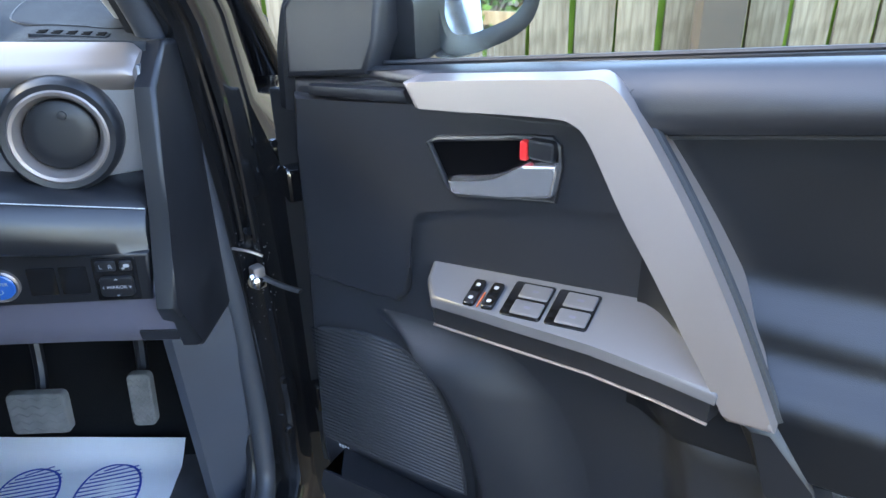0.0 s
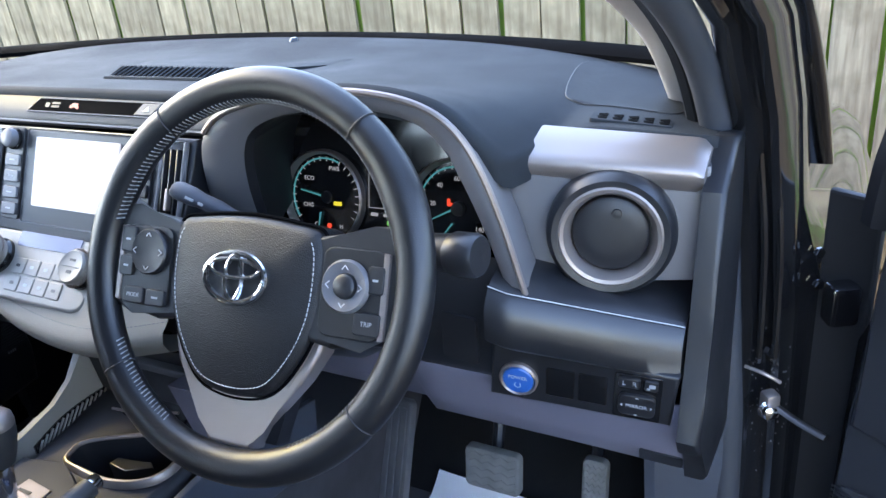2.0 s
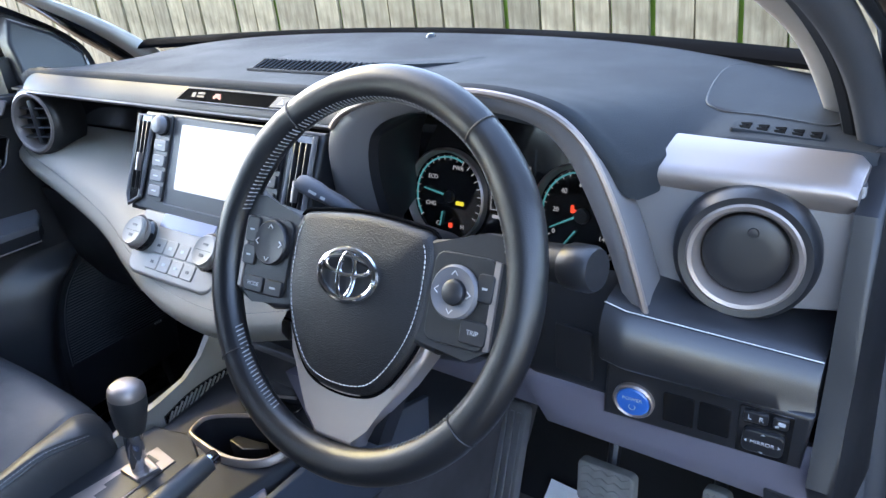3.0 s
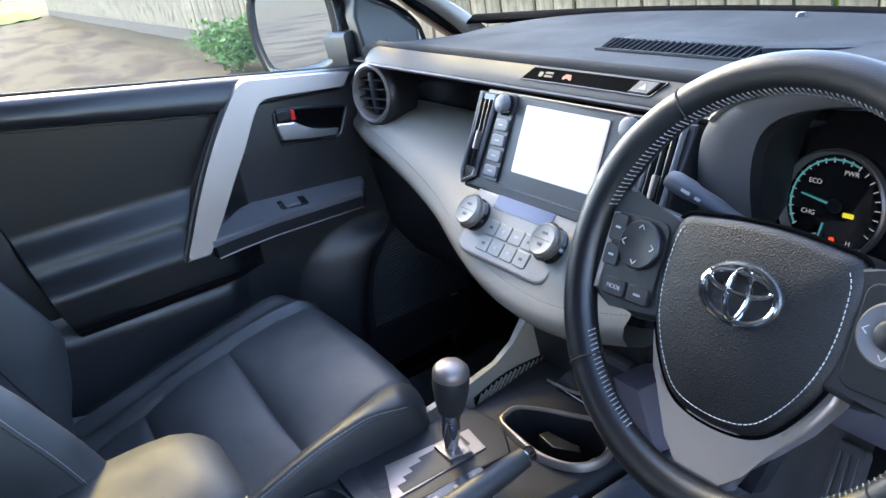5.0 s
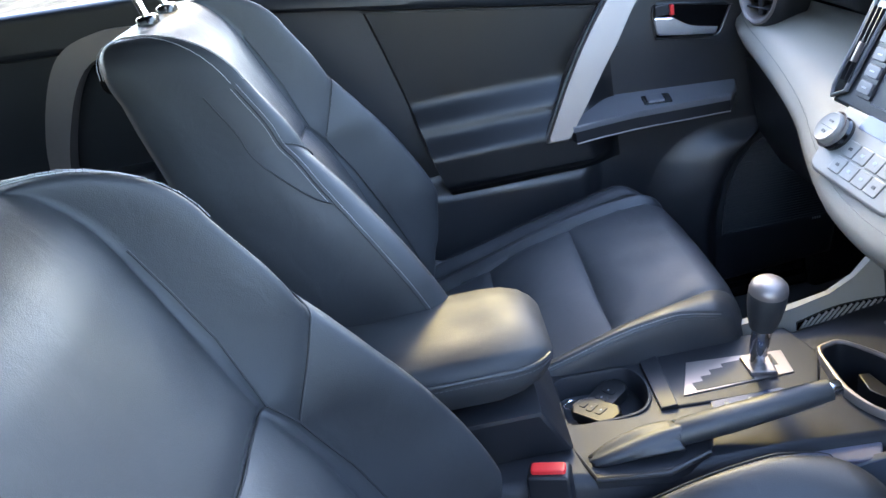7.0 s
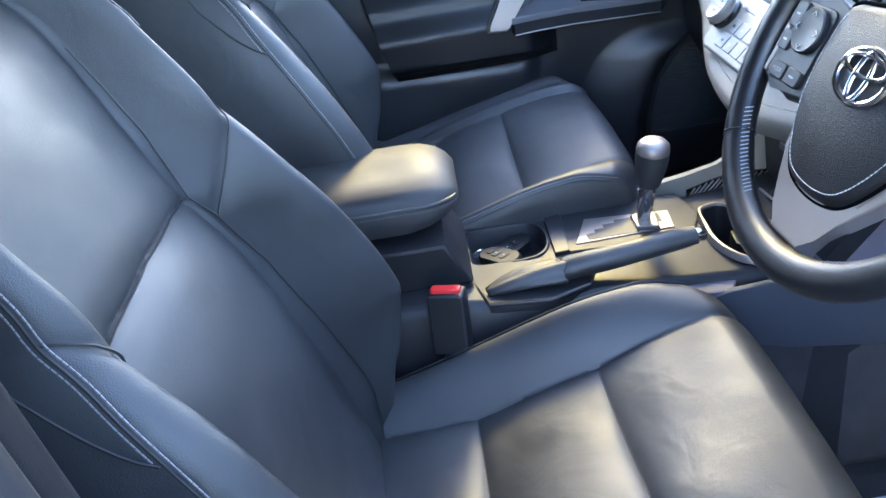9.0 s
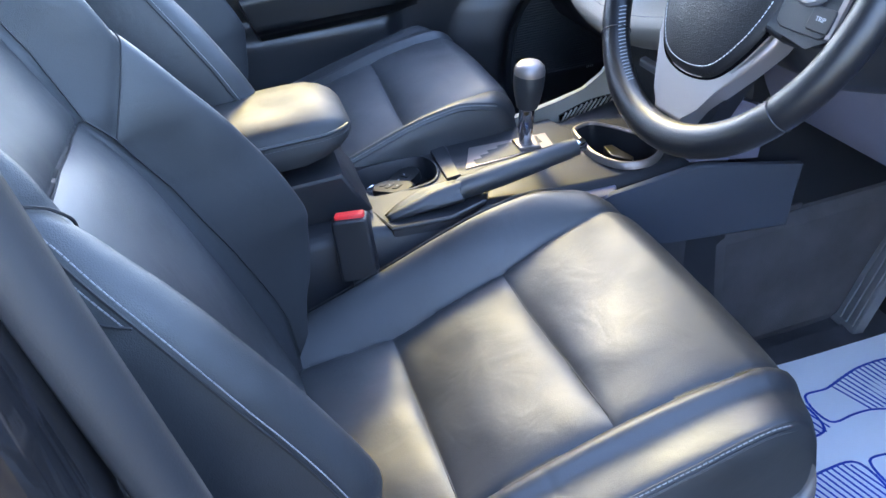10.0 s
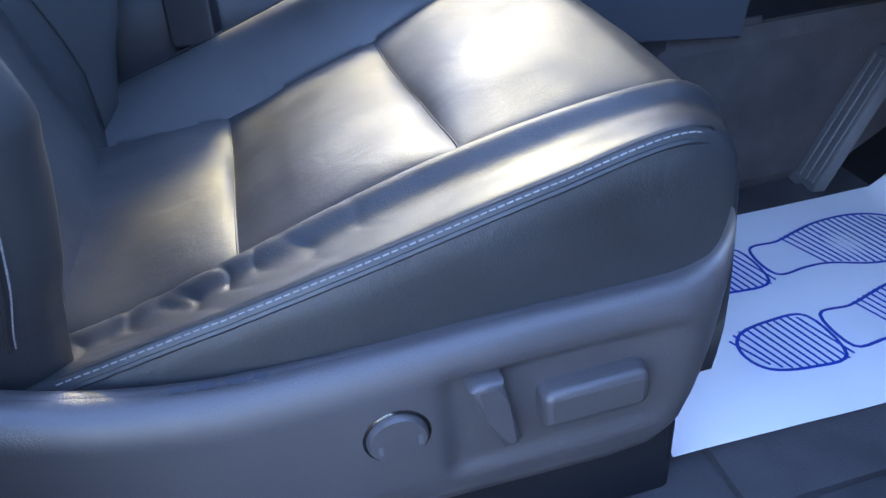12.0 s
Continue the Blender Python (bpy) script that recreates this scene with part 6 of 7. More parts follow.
# buttons
for sx in (-1, 1):
    c = wlow(0.112 * sx, 0.002, 0.0)
    n = wlow(0, 0, 1) - wlow(0, 0, 0)
    part("key_field", slab(rrect(0.062, 0.078, 0.010, 4, 0.117 * sx, -0.004), wlow, -0.002, 0.0022, 0.001), WHEEL_LEATHER, wheel)
    if sx < 0:
        bb = part("round_key", lathe([(0.0225, 0.001), (0.0225, 0.006), (0.021, 0.0075), (0.012, 0.0062), (0, 0.0058)], wlow(-0.112, 0.010, 0), n, 36), HARD, wheel, "round black four-way key")
        o = (-0.112, 0.010)
    else:
        bb = part("round_key", lathe([(0.0235, 0.001), (0.0235, 0.005), (0.0215, 0.0075), (0.0165, 0.006), (0.0115, 0.0045)], c, n, 36), GREYTRIM, wheel, "round grey four-way key")
        part("centre_key", lathe([(0.0110, 0.003), (0.0105, 0.008), (0.008, 0.0095), (0, 0.010)], c, n, 28), PAD, bb)
        o = (0.112, 0.002)
    bt = bmesh.new()
    for a in (0, 90, 180, 270):
        ca, sa = math.cos(radians(a)), math.sin(radians(a))
        tube([wlow(o[0] + 0.0165 * ca + 0.003 * sa - 0.002 * ca, o[1] + 0.0165 * sa - 0.003 * ca - 0.002 * sa, 0.0080), wlow(o[0] + 0.0182 * ca, o[1] + 0.0182 * sa, 0.0080), wlow(o[0] + 0.0165 * ca - 0.003 * sa - 0.002 * ca, o[1] + 0.0165 * sa + 0.003 * ca - 0.002 * sa, 0.0080)], 0.0006, 4, bm=bt)
    part("arrows", bt, WHITEINK, bb)
for a, b, w, h in ((-0.141, 0.020, 0.018, 0.026), (-0.141, -0.006, 0.018, 0.020), (-0.128, -0.034, 0.026, 0.016), (-0.100, -0.034, 0.024, 0.016), (0.141, 0.010, 0.016, 0.024), (0.136, -0.028, 0.026, 0.020)):
    kb = part("key", slab(rrect(w, h, 0.003, 2, a, b), wlow, 0.001, 0.0048, 0.0012), HARD, wheel)
    word = {(0.136, -0.028): "TRIP", (-0.128, -0.034): "MODE"}.get((a, b))
    if word:
        lettering("print", word, 0.0058, wlow(a, b, 0.0049), wlow(1, 0) - wlow(0, 0), wlow(0, 1) - wlow(0, 0), WHITEINK, kb)
    else:
        part("mark", slab(rrect(w * 0.34, 0.002, 0.0005, 2, a, b), wlow, 0.0048, 0.0051), WHITEINK, kb)

# ---- seats ----


def bell(x, w):
    return math.exp(-((x / w) ** 2))


def ln_points(line, n=14):
    """A broken line cut into short steps, kept below the rounded top."""
    out = [(a[0] + (b[0] - a[0]) * k / n, a[1] + (b[1] - a[1]) * k / n) for a, b in zip(line, line[1:]) for k in range(n)] + [line[-1]]
    return [p for p in out if p[1] <= 1.245]


def seat(cx, sx, dy, dz, label, powered):
    """A front seat; cx its middle, sx +1 where the outer side is towards +x."""
    th = thing("front_seat", (cx, 0.25 + dy, 0.42), label, "car seat", "front seats")
    X = lambda u: cx + sx * u  # u > 0: outer side
    inner_rim = smooth_curve([0.02, 0.125, 0.27, 0.368, 0.435, 0.48, 0.56], [0.705, 0.735, 0.778, 0.808, 0.819, 0.818, 0.800])
    inner_seam = smooth_curve([0.02, 0.09, 0.217, 0.30, 0.385, 0.46, 0.52, 0.56], [0.686, 0.688, 0.700, 0.724, 0.757, 0.784, 0.801, 0.800])
    outer_seam = smooth_curve([0.02, 0.128, 0.22, 0.30, 0.375, 0.45, 0.52, 0.56], [0.690, 0.706, 0.736, 0.763, 0.784, 0.797, 0.802, 0.797])
    outer_rim = smooth_curve([0.02, 0.145, 0.227, 0.315, 0.419, 0.505, 0.56], [0.718, 0.743, 0.758, 0.777, 0.800, 0.815, 0.806])
    SEAMS = (0.379, 0.220)
    folds = [(0.115, 1.0), (0.137, 0.7), (0.152, 1.2), (0.176, 0.8), (0.188, 1.3), (0.214, 0.9), (0.236, 0.6), (0.262, 0.8), (0.301, 0.5)]

    def top(u, y):
        """Height of the cushion: a dished panel with tucked seams between two bolsters."""
        a, b = inner_seam(y), outer_seam(y)
        if u < -0.171:
            w = min(1.0, (-0.171 - u) / 0.067)
            z = a + (inner_rim(y) - a) * w * (1.3 - 0.3 * w) + 0.005 * math.sin(math.pi * w) - 0.004 * math.exp((u + 0.171) / 0.006)
        elif u > 0.160:
            w = min(1.0, (u - 0.160) / 0.078)
            z = b + (outer_rim(y) - b) * w + 0.010 * bell(w - 0.20, 0.17) - 0.004 * math.sin(math.pi * w) - 0.005 * math.exp((0.160 - u) / 0.005)
            if powered:
                for f, h in folds:
                    z -= 0.0026 * h * math.exp(-abs(y - f - 0.5 * (u - 0.19) - 0.004 * math.sin(u * 190 + f * 80)) / 0.0035) * bell(u - 0.195 + 0.01 * math.sin(f * 300), 0.018 + 0.006 * h)
        else:
            w = (u + 0.171) / 0.331
            k = max(0.0, 1 - (2 * w - 1) ** 2)
            z = a + (b - a) * w * w * (3 - 2 * w) + 0.008 * k
            for q in SEAMS:
                d = abs(y - q)
                z -= (0.005 + 0.014 * k) * (0.55 * math.exp(-d / 0.011) + 0.45 * math.exp(-((d / 0.045) ** 2)))
            z -= 0.005 * math.exp(-min(u + 0.171, 0.160 - u) / 0.006)
            z += 0.0016 * noise.noise(V(u * 19, y * 19, cx * 5))
        return z + dz

    rows = []
    fine = {round(q + d, 5) for q in SEAMS for d in np.arange(-0.012, 0.0121, 0.0012)}
    ys = sorted({round(y, 5) for y in np.linspace(0.02, 0.525, 170)} | fine) + [0.536, 0.546, 0.555, 0.562, 0.567, 0.570, 0.571, 0.568, 0.56]
    drop = {0.536: 0.002, 0.546: 0.006, 0.555: 0.013, 0.562: 0.023, 0.567: 0.037, 0.570: 0.056, 0.571: 0.085, 0.568: 0.12, 0.56: 0.16}
    for y in ys:
        hw = 0.226 + 0.012 * min(1, y / 0.3)
        yy = y
        sec = []
        d = drop.get(y, 0.0)
        us = np.concatenate([np.linspace(-1, -0.94, 6), np.linspace(-0.93, 0.93, 170), np.linspace(0.94, 1, 6)])
        zb = 0.60 + dz
        for u0 in us:
            u = u0 * hw
            au = abs(u0)
            r = max(0.0, (au - 0.90) / 0.10)
            z = top(u, min(y, 0.545)) - d - 0.007 * (1 - math.sqrt(max(0.0, 1 - r * r)))
            yc = yy - 0.030 * max(0, (au - 0.45) / 0.55) ** 3 * max(0, (y - 0.42) / 0.15) ** 1
            sec.append(V(X(u), yc + dy, max(z, zb)))
        side = []
        zo = sec[-1].z
        for k in (0.15, 0.35, 0.6, 0.85, 1.0):
            side.append(V(X(hw + 0.007 * math.sin(k * 3.1)), sec[-1].y, zo + (zb - zo) * k))
        zi = sec[0].z
        left = [V(X(-hw - 0.005 * math.sin(k * 3.1)), sec[0].y, zi + (zb - zi) * k) for k in (1.0, 0.85, 0.6, 0.35, 0.15)]
        rows.append(left + sec + side)
    part("cushion", sheet(rows, cap=True), LEATHER, th, "black leather seat cushion with stitched panels", sharp=80)
    for u, s0, s1 in ((0.231, 0.11, 0.52), (-0.231, 0.09, 0.52)):
        line = []
        for y in np.linspace(s0, s1, 80):
            hw = 0.226 + 0.012 * min(1, y / 0.3)
            uu = (hw - 0.0035) * (1 if u > 0 else -1)
            yc = y - 0.030 * max(0, (0.985 - 0.45) / 0.55) ** 3 * max(0, (y - 0.42) / 0.15)
            line.append(V(X(uu + (0.004 if u > 0 else -0.004)), yc + dy, top(uu, min(y, 0.545)) - 0.0065))
        m = 1 if u > 0 else -1
        last = line[-1]
        line += [last + V(-sx * m * 0.002, 0.012, -0.004), last + V(-sx * m * 0.006, 0.020, -0.014), last + V(-sx * m * 0.009, 0.025, -0.030)]
        stitches(line, THREAD, th, step=0.0056, length=0.0040, r=0.0006)
        part("piping", tube([p + V(0, 0, -0.006) for p in line], 0.0022, 6), LEATHER, th)
        part("seam", tube([p + V(0, 0, 0.0042) for p in line], 0.0007, 5), RUBBER, th)
    for q in SEAMS:
        part("seam", tube([V(X(u), q + dy, top(u, q) + 0.0002) for u in np.linspace(-0.170, 0.159, 60)], 0.0009, 5), RUBBER, th, "sunken cross seam")
    for u, s1 in ((-0.171, 0.53), (0.160, 0.535)):
        part("seam", tube([V(X(u), y + dy, top(u, y) + 0.0002) for y in np.linspace(0.06, s1, 90)], 0.0008, 5), RUBBER, th, "sunken panel seam")

    # backrest: leaned panel with bolsters
    cy = smooth_curve([0.62, 0.70, 0.85, 1.0, 1.1, 1.2, 1.30, 1.36], [0.100, 0.090, 0.052, 0.005, -0.040, -0.080, -0.118, -0.140])
    by = smooth_curve([0.62, 0.70, 0.765, 0.80, 0.86, 0.90, 1.0, 1.08, 1.12, 1.20, 1.30, 1.36], [0.100, 0.115, 0.128, 0.140, 0.152, 0.152, 0.108, 0.060, 0.036, -0.006, -0.060, -0.100])
    hwz = smooth_curve([0.62, 0.70, 0.80, 0.92, 1.02, 1.10, 1.16, 1.22, 1.27], [0.205, 0.225, 0.243, 0.248, 0.242, 0.228, 0.213, 0.204, 0.198])
    ins = smooth_curve([0.62, 0.80, 1.0, 1.08, 1.2, 1.35], [0.150, 0.155, 0.150, 0.140, 0.150, 0.16])
    thick = smooth_curve([0.62, 0.8, 1.1, 1.27, 1.32], [0.10, 0.12, 0.11, 0.085, 0.05])

    half_lines = [
        [(0.83, 1.30), (0.80, 1.255), (0.77, 1.20), (0.73, 1.15), (0.64, 1.078)],
        [(0.64, 1.078), (0.66, 1.048)],
        [(0.66, 1.048), (0.68, 0.98), (0.70, 0.884), (0.78, 0.758), (0.80, 0.70)],
        [(0.66, 1.048), (0.74, 1.084), (0.84, 1.124), (0.93, 1.150), (1.0, 1.163)],
    ]
    LINES = [[(m * f * hwz(z), z) for f, z in ln] for ln in half_lines for m in (1, -1)]
    LINES.append([(f * hwz(1.085), z) for f, z in ((-0.64, 1.078), (-0.38, 1.087), (0.0, 1.092), (0.38, 1.087), (0.64, 1.078))])
    SEGS = [(a, b) for ln in LINES for a, b in zip(ln, ln[1:])]

    def seam_gap(u, z):
        best = 1.0
        for (ax, az), (bx, bz) in SEGS:
            ex, ez = bx - ax, bz - az
            k = ((u - ax) * ex + (z - az) * ez) / (ex * ex + ez * ez)
            k = 0.0 if k < 0 else 1.0 if k > 1 else k
            best = min(best, math.hypot(u - ax - k * ex, z - az - k * ez))
        return best

    def front(u, z):
        """How far forward the backrest's face lies."""
        au, i, h = abs(u), ins(z), hwz(z)
        c, b = cy(z), by(z)
        c += 0.010 * (1 - min(1, au / i) ** 2) + 0.005 * bell(z - 0.98, 0.09) * (1 - min(1, au / i) ** 2)
        if au < i:
            y = c
        else:
            k = min(1.0, (au - i) / max(0.02, (h - i) * 0.72))
            k = k * k * (3 - 2 * k)
            y = c + (b - c) * k
        d = seam_gap(u, z)
        return y - 0.0055 * math.exp(-d / 0.0035) - 0.0050 * bell(d, 0.020) + 0.0012 * noise.noise(V(u * 16, z * 16, cx * 9))

    rows = []
    zs = [(z, 0.0) for z in np.linspace(0.64, 1.245, 190)] + [(1.245 + 0.072 * math.sin(radians(a)), radians(a)) for a in (8, 16, 25, 34, 44, 54, 64, 74, 82, 88)]
    for z, lift in zs:
        zf, cap_ = min(z, 1.245), math.cos(lift) ** 0.75
        h = hwz(zf) * (0.80 + 0.20 * cap_)
        lean = -0.40 * (z - zf)
        back = cy(zf) - thick(zf)
        mid = 0.5 * (cy(zf) + back)
        ring = []
        for u0 in np.concatenate([np.linspace(-1, -0.9, 6), np.linspace(-0.88, 0.88, 170), np.linspace(0.9, 1, 6)]):
            r = max(0, (abs(u0) - 0.86) / 0.14)
            y = front(u0 * hwz(zf), zf) - interp(zf, [1.0, 1.15], [0.036, 0.022]) * (1 - math.sqrt(max(0, 1 - r * r)))
            ring.append(V(X(u0 * h), mid + (y - mid) * cap_ + lean + dy, z + dz))
        back = mid + (back - mid) * cap_ + lean
        fy = ring[-1].y
        f0 = ring[0].y
        bk = back + dy
        for k in (0.3, 0.65, 0.9):
            ring.append(V(X(h + 0.004), fy + (bk - fy) * k, z + dz))
        for u0 in np.linspace(0.94, -0.94, 14):
            ring.append(V(X(u0 * h), bk - 0.012 * (1 - u0 * u0), z + dz))
        for k in (0.9, 0.65, 0.3):
            ring.append(V(X(-h - 0.004), f0 + (bk - f0) * k, z + dz))
        rows.append(ring)
    part("backrest", sheet(rows, closed=True, cap=True), LEATHER, th, "black leather backrest with side bolsters", sharp=80)
    for s in (1, -1):
        line = []
        for z in np.linspace(0.76, 1.24, 90):
            h = hwz(z)
            line.append(V(X(s * (h + 0.0012)), front(s * h, z) - interp(z, [1.0, 1.15], [0.024, 0.014]) + dy, z + dz))
        for _ in range(3):
            line = line[:1] + [(line[k - 1] + line[k] + line[k + 1]) / 3 for k in range(1, len(line) - 1)] + line[-1:]
        stitches(line, THREAD, th, step=0.0048, length=0.0042, r=0.0006)
        part("seam", tube([p + V(0.0, -0.0045, -0.002) for p in line], 0.0012, 5), RUBBER, th)
        upper = [p for p in line if p.z - dz > 1.08]
        stitches([p + V(0.0, -0.009, -0.003) for p in upper], THREAD, th, step=0.0048, length=0.0042, r=0.0006)
        n = len(upper) - 1
        part("side_seam", tube([p + V(sx * s * 0.0030, -0.004 - 0.040 * min(1.0, 2.6 * k / n) ** 0.6, -0.004) for k, p in enumerate(upper)], 0.0011, 5), RUBBER, th)
    for ln in LINES:
        run = []
        for u, z in ln_points(ln):
            h = hwz(z)
            r = max(0, (abs(u) / h - 0.86) / 0.14)
            run.append(V(X(u), front(u, z) + 0.0050 - interp(z, [1.0, 1.15], [0.036, 0.022]) * (1 - math.sqrt(max(0, 1 - min(1, r) ** 2))) + dy, z + dz))
        part("seam", tube(run, 0.0011, 5), RUBBER, th)
    # double seam over the top
    for s in (1, -1):
        for q in (0.955, 1.0):
            soft_edge = 0.022 * (1 - math.sqrt(1 - ((q - 0.86) / 0.14) ** 2 * 0.999))
            over = []
            for a in np.linspace(0, radians(150), 16):
                cap_ = abs(math.cos(a)) ** 0.75 * (1 if a < radians(90) else -1)
                z = 1.245 + 0.0725 * math.sin(a)
                h = hwz(1.245) * (0.80 + 0.20 * abs(cap_))
                half = 0.5 * thick(1.245)
                reach = front(q * hwz(1.245), 1.245) - soft_edge - (cy(1.245) - half) if cap_ > 0 else half
                over.append(V(X(s * q * h), cy(1.245) - half + reach * cap_ - 0.40 * (z - 1.245) + 0.0012 * cap_ + dy, z + dz))
            stitches(over, STITCH, th, step=0.0048, length=0.0042, r=0.0006)
    # headrest on two posts
    for q in (-0.05, 0.05):
        part("post_sleeve", slab(rrect(0.034, 0.026, 0.009, 4), lambda a, b, d: V(cx + q + a, cy(1.34) - 0.035 + b + dy, 1.317 + dz + d), -0.012, 0.010, 0.004), PIANO, th, "black headrest post sleeve")
        part("headrest_post", tube([(cx + q, cy(1.34) - 0.035 + dy, 1.32 + dz), (cx + q, cy(1.34) - 0.060 + dy, 1.45 + dz)], 0.006, 10), CHROME, th, "steel headrest post")
    rows = []
    for z, k in ((1.435, 0.55), (1.442, 0.82), (1.46, 0.97), (1.50, 1.0), (1.55, 0.97), (1.582, 0.85), (1.592, 0.6)):
        rows.append([V(cx + a * k, cy(1.34) - 0.055 + b * (0.6 + 0.4 * k) - 0.25 * (z - 1.45) + dy, z + dz) for a, b in rrect(0.25, 0.105, 0.045, 6)])
    part("headrest", sheet(rows, closed=True, cap=True), LEATHER, th, "black leather headrest", sharp=80)

    # plastic shield on the outer side and the seat frame
    out = lambda y, z, d=0.0: V(X(0.236 + d), y + dy, z + dz)
    rim_line = spl([(-0.06, 0.80), (0.03, 0.762), (0.085, 0.735), (0.126, 0.720), (0.17, 0.710), (0.218, 0.705), (0.30, 0.705), (0.38, 0.706), (0.46, 0.705), (0.50, 0.706), (0.520, 0.713), (0.529, 0.728), (0.533, 0.745)], 6)
    ramp = lambda k: max(0.0, min(1.0, k)) ** 2 * (3 - 2 * max(0.0, min(1.0, k)))
    rows = []
    for y in np.concatenate([np.linspace(-0.06, 0.46, 90), np.linspace(0.464, 0.533, 22)]):
        zt = float(np.interp(y, [p[0] for p in rim_line], [p[1] for p in rim_line]))
        zb = interp(y, [-0.06, 0.1, 0.35, 0.45, 0.480, 0.500, 0.512, 0.522, 0.530, 0.533], [0.60, 0.56, 0.554, 0.551, 0.555, 0.567, 0.588, 0.622, 0.665, 0.695])
        e = 1 - 0.55 * max(0, (y - 0.485) / 0.048) ** 2
        sec = [(zt - 0.010, -0.004), (zt - 0.003, 0.003), (zt + 0.003, 0.009 * e), (zt + 0.0045, 0.015 * e), (zt + 0.003, 0.021 * e), (zt - 0.002, 0.0265 * e), (zt - 0.010, 0.0305 * e)]
        for k in np.linspace(0, 1, 30):
            z = zt - 0.018 + (zb + 0.022 - zt + 0.018) * k
            d = 0.0328 + 0.0015 * math.sin(math.pi * k) - 0.004 * ramp((k - 0.75) / 0.25)
            if powered:  # hollow round the switches
                d -= 0.0075 * ramp((y - 0.320) / 0.016) * ramp((0.520 - y) / 0.07) * ramp((0.690 - z) / 0.013) * ramp((z - 0.590) / 0.016)
            sec.append((z, d * e))
        sec += [(zb + 0.008, 0.022 * e), (zb, 0.006)]
        rows.append([out(y, z, d) for z, d in sec])
    rows.append([out(0.537, z, -0.012) for z in np.linspace(0.742, 0.70, len(rows[0]))])
    part("side_shield", plate(rows, (-sx * 0.004, 0, 0)), SHIELD, th, "grey-black plastic seat side shield", sharp=60)
    if powered:
        sf = lambda a, b, d=0.0: out(a + 0.002, b + 0.018, 0.0328 + d)
        part("lumbar_knob", lathe([(0.0200, -0.006), (0.0200, 0.003), (0.0180, 0.006), (0.010, 0.0055), (0, 0.0055)], sf(0.293, 0.633), (sx, 0, 0), 40), SHIELD, th, "round lumbar switch")
        part("knob_gap", tube([sf(0.293 + 0.0212 * math.cos(a), 0.633 + 0.0212 * math.sin(a), 0.0005) for a in np.linspace(0, 6.28, 33)[:-1]], 0.0014, 6, closed=True), PIANO, th)
        for mark in ((-0.012, -0.004, 0.003, 0.008), (0.014, -0.002, 0.003, 0.009)):
            part("knob_mark", frm(bmesh.new(), lambda a, b, d: sf(0.293 + a, 0.633 + b, 0.0055 + d), [mark]), GREYTRIM, th)
        bs = [(0.340, 0.662), (0.346, 0.666), (0.363, 0.664), (0.365, 0.646), (0.374, 0.610), (0.370, 0.604), (0.361, 0.604), (0.350, 0.634)]
        part("recline_switch", slab(bs, sf, -0.012, 0.010, 0.005, 3), SHIELD, th, "upright recline switch")
        part("slide_switch", slab(rrect(0.076, 0.032, 0.008, 4, 0.4265, 0.626), sf, -0.012, 0.010, 0.006, 3), SHIELD, th, "long seat slide switch")
        part("airbag_tag", frm(bmesh.new(), lambda a, b, d: out(0.197 + a, 0.7118 - 0.10 * a + d, 0.014 + b), [(-0.020, 0, 0.012, 0.005), (-0.005, 0, 0.012, 0.005), (0.012, 0, 0.012, 0.005), (0.026, 0, 0.008, 0.005)]), KICK, th, "small tag with unreadable print")
    part("seat_base", box((cx, 0.27 + dy, 0.555 + dz), (0.40, 0.46, 0.12), 0.02), HARD, th)
    for q in (-0.17, 0.17):
        part("slide_rail", box((cx + q, 0.27 + dy, 0.45 + dz * 0.5), (0.05, 0.56, 0.10 + dz), 0.008), HARD, th)
    part("front_skirt", slab([(-0.20, 0.60), (0.20, 0.60), (0.19, 0.50), (-0.19, 0.50)], lambda a, b, d: V(cx + a, 0.525 + dy + d, b + dz), -0.02, 0.01, 0.004), PAD, th)
    return th


seat(0.381, 1, 0.0, 0.0, "black leather driver's seat with white stitching and powered switches", True)
seat(-0.352, -1, -0.020, 0.036, "black leather passenger seat with white stitching", False)

# ---- centre console ----
con = thing("centre_console", (-0.01, 0.40, 0.42), "black plastic centre console with silver trimmed openings", "console")
CUP = [tuple(p) for p in spl([(-0.047, 0.599), (-0.057, 0.616), (-0.056, 0.633), (-0.030, 0.653), (0.005, 0.672), (0.040, 0.689), (0.068, 0.688), (0.090, 0.671), (0.101, 0.646), (0.095, 0.620), (0.073, 0.602), (0.035, 0.592), (-0.010, 0.594)], 4, closed=True)]
BIN = [tuple(p) for p in spl([(-0.100, 0.250), (-0.104, 0.30), (-0.100, 0.346), (-0.080, 0.362), (-0.050, 0.366), (-0.020, 0.358), (-0.004, 0.338), (-0.001, 0.29), (-0.004, 0.252), (-0.05, 0.248)], 4, closed=True)]


def inside(p, poly):
    hit = False
    for (ax, ay), (bx, by_) in zip(poly, poly[1:] + poly[:1]):
        if (ay > p[1]) != (by_ > p[1]) and p[0] < ax + (p[1] - ay) / (by_ - ay) * (bx - ax):
            hit = not hit
    return hit


def swell(poly, d, z):
    """The outline moved outwards by d, at the height z."""
    mx, my = sum(p[0] for p in poly) / len(poly), sum(p[1] for p in poly) / len(poly)
    return [V(p[0] + (p[0] - mx) / math.hypot(p[0] - mx, p[1] - my) * d, p[1] + (p[1] - my) / math.hypot(p[0] - mx, p[1] - my) * d, z) for p in poly]


